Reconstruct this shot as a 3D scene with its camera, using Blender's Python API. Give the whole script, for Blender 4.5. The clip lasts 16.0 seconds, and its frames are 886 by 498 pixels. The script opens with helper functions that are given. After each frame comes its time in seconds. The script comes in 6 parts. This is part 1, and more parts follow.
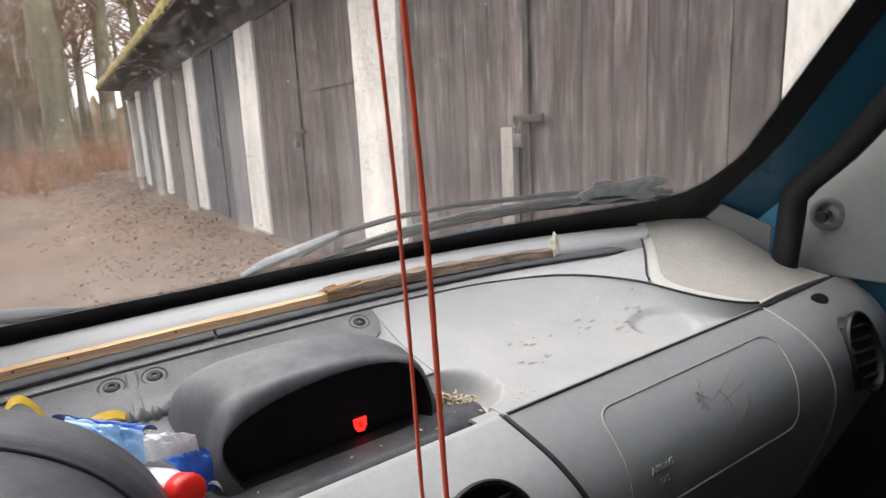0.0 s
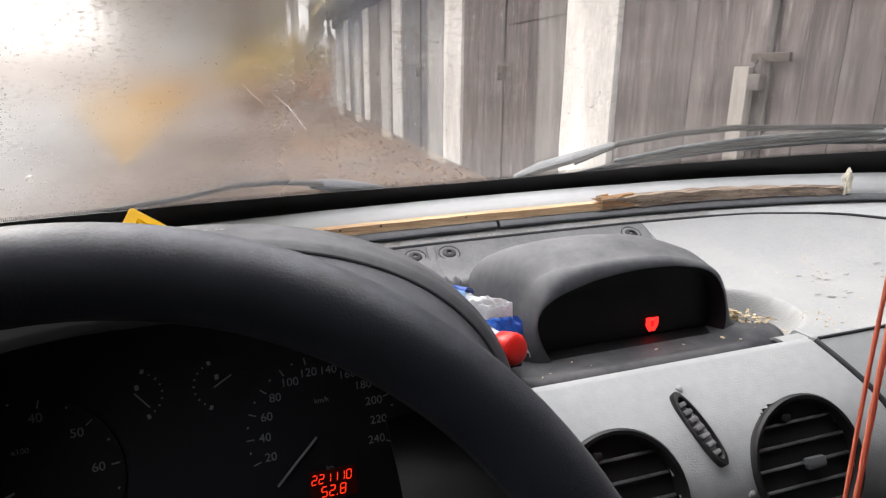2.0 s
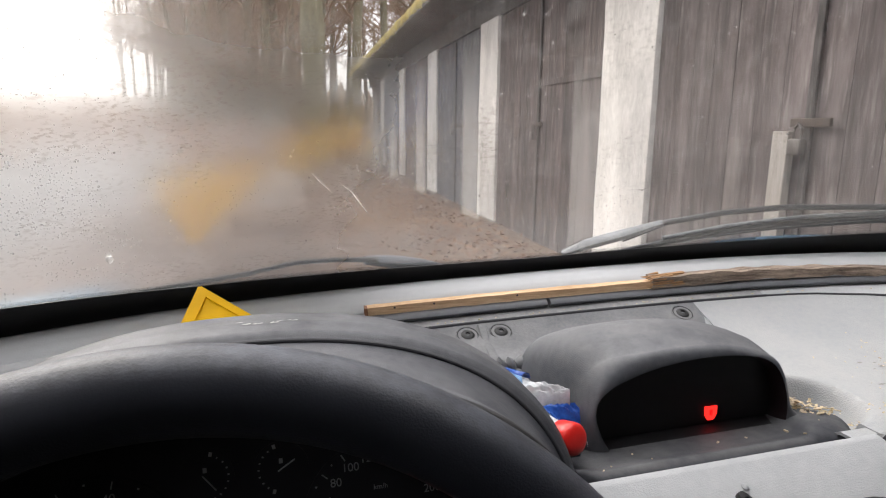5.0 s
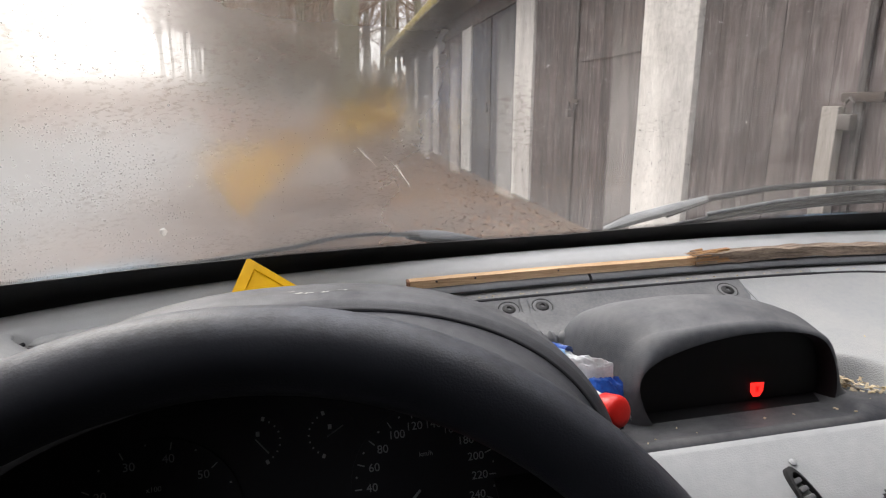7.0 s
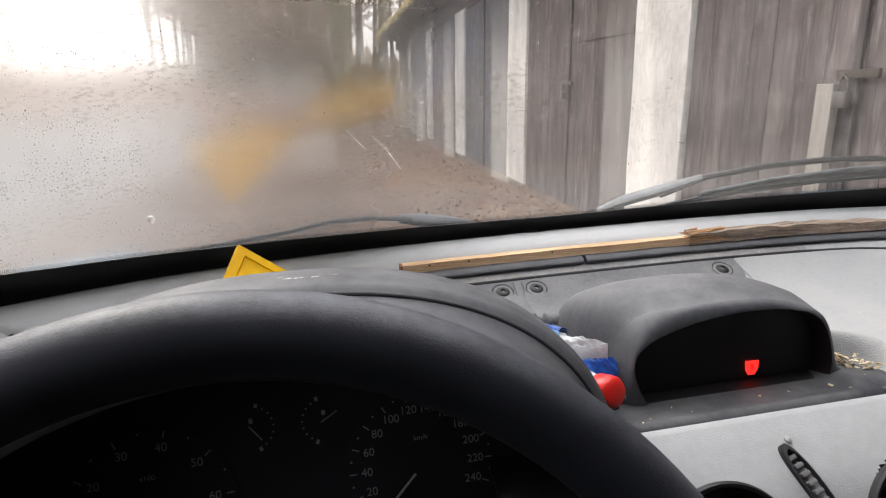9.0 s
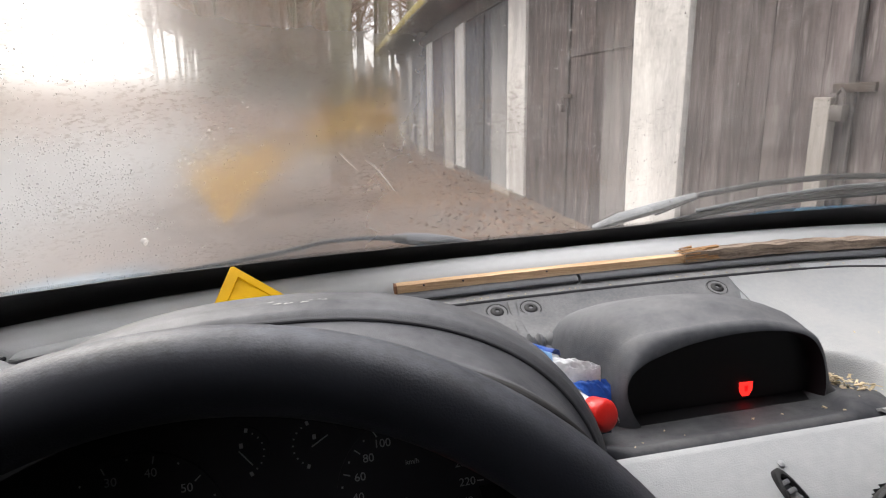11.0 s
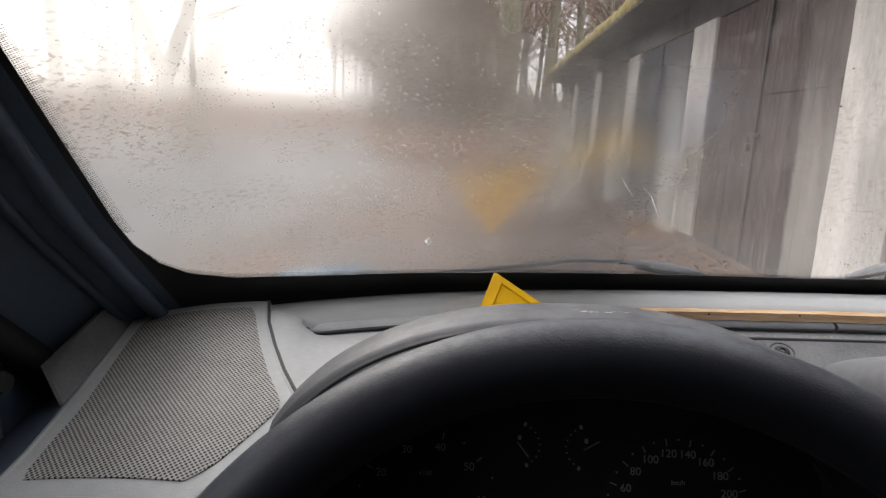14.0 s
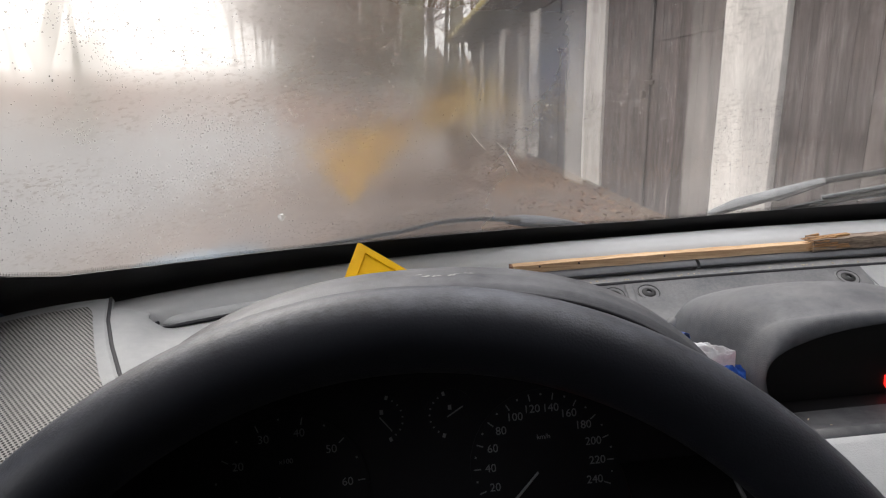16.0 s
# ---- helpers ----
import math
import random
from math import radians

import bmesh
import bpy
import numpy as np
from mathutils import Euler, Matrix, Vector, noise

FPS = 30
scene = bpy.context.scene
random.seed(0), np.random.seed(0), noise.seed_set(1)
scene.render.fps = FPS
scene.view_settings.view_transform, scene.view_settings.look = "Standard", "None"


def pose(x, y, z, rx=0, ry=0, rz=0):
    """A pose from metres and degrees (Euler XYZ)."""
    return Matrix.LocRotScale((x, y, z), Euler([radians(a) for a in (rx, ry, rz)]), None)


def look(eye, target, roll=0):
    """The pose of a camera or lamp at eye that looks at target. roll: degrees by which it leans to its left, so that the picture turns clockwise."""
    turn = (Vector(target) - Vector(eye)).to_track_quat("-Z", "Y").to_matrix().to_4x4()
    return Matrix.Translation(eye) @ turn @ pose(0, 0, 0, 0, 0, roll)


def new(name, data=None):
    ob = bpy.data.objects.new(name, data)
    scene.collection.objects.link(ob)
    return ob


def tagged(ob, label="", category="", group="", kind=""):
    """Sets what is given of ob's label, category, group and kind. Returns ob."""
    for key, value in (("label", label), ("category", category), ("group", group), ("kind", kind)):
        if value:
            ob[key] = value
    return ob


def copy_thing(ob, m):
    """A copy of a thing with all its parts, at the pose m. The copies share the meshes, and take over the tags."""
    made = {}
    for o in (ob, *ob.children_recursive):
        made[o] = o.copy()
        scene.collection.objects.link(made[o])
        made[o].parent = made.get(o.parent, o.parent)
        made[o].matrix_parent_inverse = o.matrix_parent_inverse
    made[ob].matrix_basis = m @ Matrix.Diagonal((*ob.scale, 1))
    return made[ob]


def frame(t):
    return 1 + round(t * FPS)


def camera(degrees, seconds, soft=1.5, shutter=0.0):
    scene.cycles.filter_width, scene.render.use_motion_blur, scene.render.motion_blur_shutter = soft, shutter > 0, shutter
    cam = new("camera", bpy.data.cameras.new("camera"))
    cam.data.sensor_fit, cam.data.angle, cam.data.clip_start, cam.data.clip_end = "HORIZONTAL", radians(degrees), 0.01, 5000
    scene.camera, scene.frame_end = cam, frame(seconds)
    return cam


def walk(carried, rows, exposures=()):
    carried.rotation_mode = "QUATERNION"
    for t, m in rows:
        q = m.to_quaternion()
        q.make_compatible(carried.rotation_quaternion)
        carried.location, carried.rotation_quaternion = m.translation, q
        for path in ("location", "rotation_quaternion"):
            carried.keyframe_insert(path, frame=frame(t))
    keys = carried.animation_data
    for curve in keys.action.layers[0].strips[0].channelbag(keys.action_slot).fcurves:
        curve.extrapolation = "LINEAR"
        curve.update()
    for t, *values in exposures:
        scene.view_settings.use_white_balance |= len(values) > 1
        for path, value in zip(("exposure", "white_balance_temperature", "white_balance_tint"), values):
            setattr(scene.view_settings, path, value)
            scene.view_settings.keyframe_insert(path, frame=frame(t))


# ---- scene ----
cam = camera(72.2, 16.0, soft=1.15, shutter=0.3)
METRES, EYE, TILT, LEAN, TURN = 0.54, 1.2, -2.0, -0.3, -32.75
ROWS = [
    (0.0, 0.0, 0.0, 0.0, -0.5, -9.29, 3.05),
    (0.2, -0.0044, -0.0138, -0.0005, 1.3, -8.35, 2.5),
    (0.3, -0.018, -0.0025, -0.0075, 1.01, -9.7, 2.99),
    (0.5, -0.0471, 0.0108, -0.024, 1.79, -11.41, 1.66),
    (1.0, -0.0863, -0.0053, -0.0527, 5.28, -11.86, 1.08),
    (1.5, -0.1841, -0.0549, -0.0555, 13.12, -12.15, -0.4),
    (2.0, -0.2234, -0.0692, -0.072, 16.13, -14.21, -0.71),
    (2.5, -0.2421, -0.0832, -0.0761, 17.83, -15.06, -1.6),
    (3.0, -0.2545, -0.0842, -0.0819, 18.95, -14.25, -2.5),
    (3.5, -0.2467, -0.0826, -0.0322, 18.39, -10.27, -1.21),
    (6.0, -0.2804, -0.1061, -0.0172, 21.08, -9.29, -1.13),
    (6.5, -0.2811, -0.1167, -0.0271, 23.0, -10.87, -1.23),
    (7.0, -0.2764, -0.1078, -0.0263, 22.18, -11.33, -0.71),
    (7.5, -0.2768, -0.096, -0.0341, 20.36, -11.76, -0.69),
    (8.0, -0.2769, -0.0931, -0.0371, 20.92, -12.96, -0.14),
    (8.5, -0.2743, -0.0974, -0.0358, 21.6, -12.83, 0.08),
    (11.0, -0.2608, -0.0886, -0.0162, 21.74, -11.62, 0.35),
    (11.5, -0.2764, -0.1086, -0.0149, 21.94, -10.12, -0.7),
    (12.0, -0.3109, -0.1442, -0.0055, 25.51, -9.66, -1.12),
    (12.5, -0.4319, -0.237, -0.0263, 35.73, -10.67, -3.63),
    (13.0, -0.4366, -0.2685, -0.0171, 37.56, -9.36, -3.44),
    (13.5, -0.4283, -0.2664, -0.0149, 37.15, -9.05, -3.56),
    (14.0, -0.4192, -0.2508, -0.0247, 35.91, -9.71, -3.53),
    (14.5, -0.3787, -0.191, -0.0239, 32.88, -10.52, -0.8),
    (15.0, -0.356, -0.1737, -0.0206, 31.53, -10.79, 0.82),
    (15.5, -0.3445, -0.1455, -0.0258, 28.24, -11.68, 0.21),
    (16.0, -0.3456, -0.1465, -0.0288, 28.02, -12.61, 0.45),
]
walk(cam, [(t, pose(0, 0, EYE, TILT, LEAN, TURN) @ pose(METRES * x, METRES * y, METRES * z, 90 + pitch, roll, yaw)) for t, x, y, z, yaw, pitch, roll in ROWS],
     exposures=[(0.0, 0.42), (0.5, 0.55), (1.2, 0.6), (2.0, 0.62), (3.0, 0.80), (3.5, 0.84), (6.0, 0.07), (7.0, 0.24), (8.5, 0.36), (11.0, 0.42), (11.5, 0.24), (12.0, 0.1), (12.5, -0.1), (13.0, -0.03), (14.0, -0.04), (14.5, 0.06), (15.5, 0.0), (16.0, 0.08)])

# ---- light ----
world = bpy.data.worlds.new("overcast_sky")
scene.world = world
world.use_nodes = True
wn = world.node_tree
sky = wn.nodes.new("ShaderNodeTexSky")
sky.sky_type, sky.sun_disc = "NISHITA", False
sky.sun_elevation, sky.sun_rotation = radians(38), radians(-35)
sky.air_density, sky.dust_density, sky.ozone_density = 1.0, 6.0, 1.0
grey = wn.nodes.new("ShaderNodeMixRGB")
grey.inputs[0].default_value = 0.82
# an overcast dome: three times as bright overhead as at the horizon
dome = wn.nodes.new("ShaderNodeTexCoord")
height = wn.nodes.new("ShaderNodeSeparateXYZ")
glow = wn.nodes.new("ShaderNodeMapRange")
glow.inputs[1].default_value, glow.inputs[2].default_value, glow.inputs[3].default_value, glow.inputs[4].default_value = 0.0, 1.0, 0.5, 1.5
cloud = wn.nodes.new("ShaderNodeVectorMath")
cloud.operation = "SCALE"
cloud.inputs[0].default_value = (9.45, 9.2, 9.3)
wn.links.new(dome.outputs["Generated"], height.inputs[0])
wn.links.new(height.outputs[2], glow.inputs[0])
wn.links.new(glow.outputs[0], cloud.inputs["Scale"])
wn.links.new(cloud.outputs[0], grey.inputs[2])
wn.links.new(sky.outputs[0], grey.inputs[1])
wn.links.new(grey.outputs[0], wn.nodes["Background"].inputs[0])
wn.nodes["Background"].inputs[1].default_value = 0.25
sun = new("sun", bpy.data.lights.new("sun", "SUN"))
sun.data.energy, sun.data.angle, sun.data.color = 1.0, radians(25), (1.0, 0.97, 0.92)
sun.matrix_world = look((-12, 17, 18), (0, 0, 0))
scene.view_settings.exposure = 0.15


# ---- materials ----
def mat(name, col, rough=0.5, var=0.15, scale=8.0, bump=0.0, bscale=300.0, metal=0.0, tint=None, spec=0.5, kind="noise", stretch=(1, 1, 1)):
    """A surface with two scales of colour variation and a fine relief."""
    m = bpy.data.materials.new(name)
    m.use_nodes = True
    nt = m.node_tree
    b = nt.nodes["Principled BSDF"]
    L = nt.links.new
    tc = nt.nodes.new("ShaderNodeTexCoord")
    mp = nt.nodes.new("ShaderNodeMapping")
    mp.inputs["Scale"].default_value = stretch
    L(tc.outputs["Object"], mp.inputs[0])
    n1 = nt.nodes.new("ShaderNodeTexNoise")
    n1.inputs["Scale"].default_value, n1.inputs["Detail"].default_value, n1.inputs["Roughness"].default_value = scale, 6, 0.6
    n2 = nt.nodes.new("ShaderNodeTexNoise")
    n2.inputs["Scale"].default_value, n2.inputs["Detail"].default_value = scale * 14, 4
    L(mp.outputs[0], n1.inputs["Vector"])
    L(mp.outputs[0], n2.inputs["Vector"])
    ad = nt.nodes.new("ShaderNodeMath")
    ad.operation = "MULTIPLY_ADD"
    ad.inputs[1].default_value = 0.45
    L(n2.outputs["Fac"], ad.inputs[0])
    L(n1.outputs["Fac"], ad.inputs[2])
    r = nt.nodes.new("ShaderNodeValToRGB")
    dark = [c * (1 - var) for c in col]
    lite = tint or [min(1, c * (1 + var)) for c in col]
    r.color_ramp.elements[0].position, r.color_ramp.elements[1].position = 0.5, 0.95
    r.color_ramp.elements[0].color, r.color_ramp.elements[1].color = (*dark, 1), (*lite, 1)
    L(ad.outputs[0], r.inputs[0])
    L(r.outputs[0], b.inputs["Base Color"])
    rr = nt.nodes.new("ShaderNodeMapRange")
    rr.inputs[3].default_value, rr.inputs[4].default_value = max(0.02, rough - 0.1), min(1, rough + 0.1)
    L(n1.outputs["Fac"], rr.inputs[0])
    L(rr.outputs[0], b.inputs["Roughness"])
    b.inputs["Metallic"].default_value = metal
    b.inputs["Specular IOR Level"].default_value = spec
    if bump:
        if kind == "leather":
            t = nt.nodes.new("ShaderNodeTexVoronoi")
            t.feature, t.inputs["Scale"].default_value = "SMOOTH_F1", bscale
        else:
            t = nt.nodes.new("ShaderNodeTexNoise")
            t.inputs["Scale"].default_value, t.inputs["Detail"].default_value = bscale, 3
        L(mp.outputs[0], t.inputs["Vector"])
        bp = nt.nodes.new("ShaderNodeBump")
        bp.inputs["Strength"].default_value, bp.inputs["Distance"].default_value = bump, 0.002
        L(t.outputs[0], bp.inputs["Height"])
        L(bp.outputs[0], b.inputs["Normal"])
    return m


def plain(name, col, rough=0.5, emit=0.0, metal=0.0):
    m = bpy.data.materials.new(name)
    m.use_nodes = True
    b = m.node_tree.nodes["Principled BSDF"]
    b.inputs["Base Color"].default_value, b.inputs["Roughness"].default_value, b.inputs["Metallic"].default_value = (*col, 1), rough, metal
    if emit:
        b.inputs["Emission Color"].default_value, b.inputs["Emission Strength"].default_value = (*col, 1), emit
    return m


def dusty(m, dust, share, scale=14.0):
    """Dust, wear and the wheel's painted sheen on upward faces, in uneven patches."""
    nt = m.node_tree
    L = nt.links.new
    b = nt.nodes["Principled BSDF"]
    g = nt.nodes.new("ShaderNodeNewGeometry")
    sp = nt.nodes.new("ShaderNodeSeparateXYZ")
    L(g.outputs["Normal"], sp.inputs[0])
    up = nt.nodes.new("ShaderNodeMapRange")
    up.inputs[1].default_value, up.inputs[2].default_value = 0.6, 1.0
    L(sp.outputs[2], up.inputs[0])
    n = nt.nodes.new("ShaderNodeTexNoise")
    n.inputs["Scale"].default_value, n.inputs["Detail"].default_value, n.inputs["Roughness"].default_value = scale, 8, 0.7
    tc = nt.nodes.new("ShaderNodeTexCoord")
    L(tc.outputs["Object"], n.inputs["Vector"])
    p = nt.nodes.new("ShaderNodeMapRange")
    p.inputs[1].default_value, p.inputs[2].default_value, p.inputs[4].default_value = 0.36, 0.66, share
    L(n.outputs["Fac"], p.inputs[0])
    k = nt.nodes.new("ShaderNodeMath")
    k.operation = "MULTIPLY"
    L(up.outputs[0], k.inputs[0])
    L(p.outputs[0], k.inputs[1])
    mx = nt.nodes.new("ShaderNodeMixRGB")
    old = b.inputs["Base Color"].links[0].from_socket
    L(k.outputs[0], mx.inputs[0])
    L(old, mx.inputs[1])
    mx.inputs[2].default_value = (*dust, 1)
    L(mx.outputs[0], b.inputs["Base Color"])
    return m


M_LIGHT = mat("light_grey_plastic", (0.36, 0.374, 0.383), 0.56, 0.05, 9, 0.16, 1000, kind="leather", tint=(0.43, 0.44, 0.444), spec=0.35)
M_ROLL = mat("pale_grey_vinyl", (0.485, 0.495, 0.50), 0.8, 0.05, 9, 0.15, 1000, kind="leather", spec=0.2)
M_MID = mat("mid_grey_plastic", (0.125, 0.13, 0.138), 0.6, 0.2, 25, 0.15, 1000, kind="leather", tint=(0.185, 0.187, 0.19))
M_BED = mat("grey_strip_bed", (0.24, 0.242, 0.248), 0.6, 0.2, 12, 0.15, 600, tint=(0.36, 0.355, 0.35))
M_STRIP = mat("slate_grey_plastic", (0.115, 0.119, 0.127), 0.5, 0.2, 15, 0.1, 500)
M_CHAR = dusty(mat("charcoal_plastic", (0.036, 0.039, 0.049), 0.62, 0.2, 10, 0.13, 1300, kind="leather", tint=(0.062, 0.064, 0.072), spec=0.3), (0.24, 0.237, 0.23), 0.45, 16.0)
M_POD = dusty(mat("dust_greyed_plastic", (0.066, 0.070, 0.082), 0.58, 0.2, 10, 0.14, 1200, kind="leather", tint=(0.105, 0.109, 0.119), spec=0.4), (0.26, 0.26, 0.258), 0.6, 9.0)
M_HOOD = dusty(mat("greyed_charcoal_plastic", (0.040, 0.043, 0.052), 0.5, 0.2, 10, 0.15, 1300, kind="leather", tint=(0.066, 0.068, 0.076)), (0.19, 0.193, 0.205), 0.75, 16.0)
# the wheel's pale bluish top is sky sheen painted in, mixed with wear
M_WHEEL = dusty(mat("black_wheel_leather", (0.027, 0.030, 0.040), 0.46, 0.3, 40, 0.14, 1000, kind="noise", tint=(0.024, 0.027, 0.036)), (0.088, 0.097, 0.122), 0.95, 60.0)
M_BLACK = mat("black_plastic", (0.01, 0.01, 0.011), 0.5, 0.3, 20, 0.1, 300)
M_VOID = plain("deep_black", (0.024, 0.024, 0.029), 0.6)
M_RUBBER = mat("black_rubber", (0.012, 0.012, 0.013), 0.75, 0.3, 30, 0.2, 300)
M_SLAT = dusty(mat("dusty_black_slat", (0.02, 0.02, 0.022), 0.6, 0.3, 60), (0.15, 0.147, 0.142), 0.7, 60.0)
M_BODY = mat("teal_blue_paint", (0.015, 0.075, 0.13), 0.28, 0.08, 4, 0.0, tint=(0.018, 0.085, 0.145))
M_PILLAR = mat("navy_pillar_trim", (0.064, 0.090, 0.130), 0.6, 0.15, 12, 0.2, 500)
M_LINER = mat("grey_headliner", (0.15, 0.15, 0.148), 0.95, 0.1, 10, 0.4, 500)
M_TRAY = mat("dusty_pale_tray", (0.33, 0.345, 0.352), 0.65, 0.06, 14, 0.25, 900, kind="leather", tint=(0.375, 0.378, 0.372))
M_SCREEN = plain("dark_screen", (0.004, 0.004, 0.005), 0.55)
M_RED = plain("lit_red", (1.0, 0.02, 0.015), 0.4, emit=1.6)
M_REDD = plain("dull_red", (0.75, 0.01, 0.01), 0.4, emit=0.8)
M_LCD = plain("lit_red_digits", (1.0, 0.035, 0.01), 0.4, emit=1.0)
M_LCDBACK = plain("faint_red_backlight", (0.08, 0.004, 0.001), 0.5, emit=0.03)
M_MARK = plain("faint_white_marks", (0.44, 0.45, 0.46), 0.6)
M_YELLOW = mat("yellow_plastic", (0.90, 0.50, 0.001), 0.6, 0.05, 12, 0.05, 300, spec=0.12, tint=(0.93, 0.55, 0.002))
M_TAPE = mat("dull_yellow_tape", (0.52, 0.33, 0.03), 0.6, 0.15, 30, spec=0.15, tint=(0.62, 0.41, 0.05))
M_CAP = mat("red_plastic", (0.74, 0.018, 0.015), 0.3, 0.05, 30, tint=(0.80, 0.028, 0.02))
M_WHITE = mat("white_plastic", (0.6, 0.61, 0.63), 0.35, 0.08, 20)
M_PAPER = mat("crumpled_paper", (0.66, 0.62, 0.52), 0.9, 0.2, 60, 0.5, 400)
M_WOOD = mat("pale_sawn_batten", (0.58, 0.35, 0.19), 0.8, 0.35, 16, 0.5, 60, stretch=(0.35, 9, 9), tint=(0.84, 0.62, 0.40), spec=0.2)
M_SAWN = mat("dark_sawn_end", (0.16, 0.07, 0.035), 0.85, 0.4, 60, 0.3, 200, tint=(0.28, 0.14, 0.08))
M_BARK = mat("splintered_grey_brown_wood", (0.085, 0.055, 0.04), 0.85, 0.5, 20, 0.8, 60, stretch=(0.5, 9, 9), tint=(0.46, 0.36, 0.28))
M_SPLINT = mat("fresh_orange_splinters", (0.30, 0.14, 0.06), 0.8, 0.4, 20, 0.4, 80, stretch=(0.5, 9, 9), tint=(0.60, 0.36, 0.17))
M_CRUMB = mat("pale_wood_crumbs", (0.55, 0.42, 0.24), 0.9, 0.35, 80, tint=(0.72, 0.62, 0.44))
M_BLUE = mat("shiny_blue_foil", (0.012, 0.05, 0.36), 0.3, 0.4, 40, tint=(0.03, 0.14, 0.55))
M_SKYFOIL = mat("pale_blue_foil", (0.10, 0.31, 0.70), 0.3, 0.4, 35, tint=(0.36, 0.58, 0.85))
M_SILVER = mat("white_foil", (0.62, 0.64, 0.66), 0.3, 0.2, 40)


def mesh_material(name, col, hole):
    """Perforated speaker mesh, staggered holes about two millimetres apart."""
    m = mat(name, col, 0.7, 0.22, 6)
    nt = m.node_tree
    L = nt.links.new
    b = nt.nodes["Principled BSDF"]
    tc = nt.nodes.new("ShaderNodeTexCoord")
    mp = nt.nodes.new("ShaderNodeMapping")
    mp.inputs["Rotation"].default_value = (0, 0, radians(45))
    sc = nt.nodes.new("ShaderNodeVectorMath")
    sc.operation = "SCALE"
    sc.inputs["Scale"].default_value = 2350.0
    sp = nt.nodes.new("ShaderNodeSeparateXYZ")
    L(tc.outputs["Object"], mp.inputs[0])
    L(mp.outputs[0], sc.inputs[0])
    L(sc.outputs[0], sp.inputs[0])
    waves = []
    for k in (0, 1):
        s = nt.nodes.new("ShaderNodeMath")
        s.operation = "SINE"
        L(sp.outputs[k], s.inputs[0])
        waves.append(s.outputs[0])
    ad = nt.nodes.new("ShaderNodeMath")
    L(waves[0], ad.inputs[0])
    L(waves[1], ad.inputs[1])
    r = nt.nodes.new("ShaderNodeMapRange")
    r.inputs[1].default_value, r.inputs[2].default_value = -0.05, 0.55
    L(ad.outputs[0], r.inputs[0])
    mx = nt.nodes.new("ShaderNodeMixRGB")
    old = b.inputs["Base Color"].links[0].from_socket
    L(r.outputs[0], mx.inputs[0])
    L(old, mx.inputs[1])
    mx.inputs[2].default_value = (*hole, 1)
    L(mx.outputs[0], b.inputs["Base Color"])
    return m


M_SEAT = mat("dark_seat_cloth", (0.03, 0.03, 0.033), 0.95, 0.2, 20, 0.3, 400)


def glowing_white(name, col=(0.9, 0.89, 0.87), share=0.3):
    """A thin film or fibre that daylight shines through."""
    m = bpy.data.materials.new(name)
    m.use_nodes = True
    nt = m.node_tree
    a, b2, mx = nt.nodes.new("ShaderNodeBsdfTranslucent"), nt.nodes.new("ShaderNodeBsdfDiffuse"), nt.nodes.new("ShaderNodeMixShader")
    a.inputs[0].default_value = b2.inputs[0].default_value = (*col, 1)
    mx.inputs[0].default_value = share
    nt.links.new(a.outputs[0], mx.inputs[1])
    nt.links.new(b2.outputs[0], mx.inputs[2])
    nt.links.new(mx.outputs[0], nt.nodes["Material Output"].inputs[0])
    return m


M_FILM = glowing_white("white_film")
M_CORD = glowing_white("russet_cord", (0.78, 0.27, 0.18), 0.6)
M_MESHL = mesh_material("dark_speaker_mesh", (0.33, 0.325, 0.31), (0.012, 0.012, 0.012))
M_MESHR = mesh_material("dusty_speaker_mesh", (0.40, 0.385, 0.35), (0.30, 0.29, 0.265))
M_PANEL = mat("grey_panel_plastic", (0.262, 0.275, 0.283), 0.55, 0.05, 9, 0.25, 900, kind="leather", tint=(0.30, 0.31, 0.315))
M_STAIN = mat("dried_dirt", (0.27, 0.262, 0.247), 0.9, 0.3, 120, 0.3, 300, tint=(0.33, 0.32, 0.30))
M_RIM = mat("pale_cover_rim", (0.52, 0.515, 0.49), 0.55, 0.1, 10, 0.1, 700)

# ---- helpers for things ----
CAR = Matrix.Translation((0.136, 0.54, 0.633)) @ pose(0, 0, 0, 0, -2.1, 0) @ Matrix.Scale(0.9, 4) @ Matrix.Translation((0, -0.6, -0.65))
ONE = Matrix.Identity(4)


def thing(name, at, label, category, group="", kind="", frame_of=CAR):
    ob = new(name)
    ob.location = frame_of @ Vector(at)
    ob.empty_display_size = 0.05
    return tagged(ob, label, category, group, kind)


def root_place(ob):
    p = Vector()
    while ob is not None:
        p += ob.location
        ob = ob.parent
    return p


def part(name, bm, material, parent, label="", frame_of=CAR, smooth=True):
    me = bpy.data.meshes.new(name)
    bm.transform(Matrix.Translation(-root_place(parent)) @ frame_of)
    bmesh.ops.recalc_face_normals(bm, faces=bm.faces)
    for f in bm.faces:
        f.smooth = smooth
    bm.to_mesh(me)
    bm.free()
    if smooth:
        me.set_sharp_from_angle(angle=radians(40))
    me.materials.append(material)
    ob = new(name, me)
    ob.parent = parent
    return tagged(ob, label)


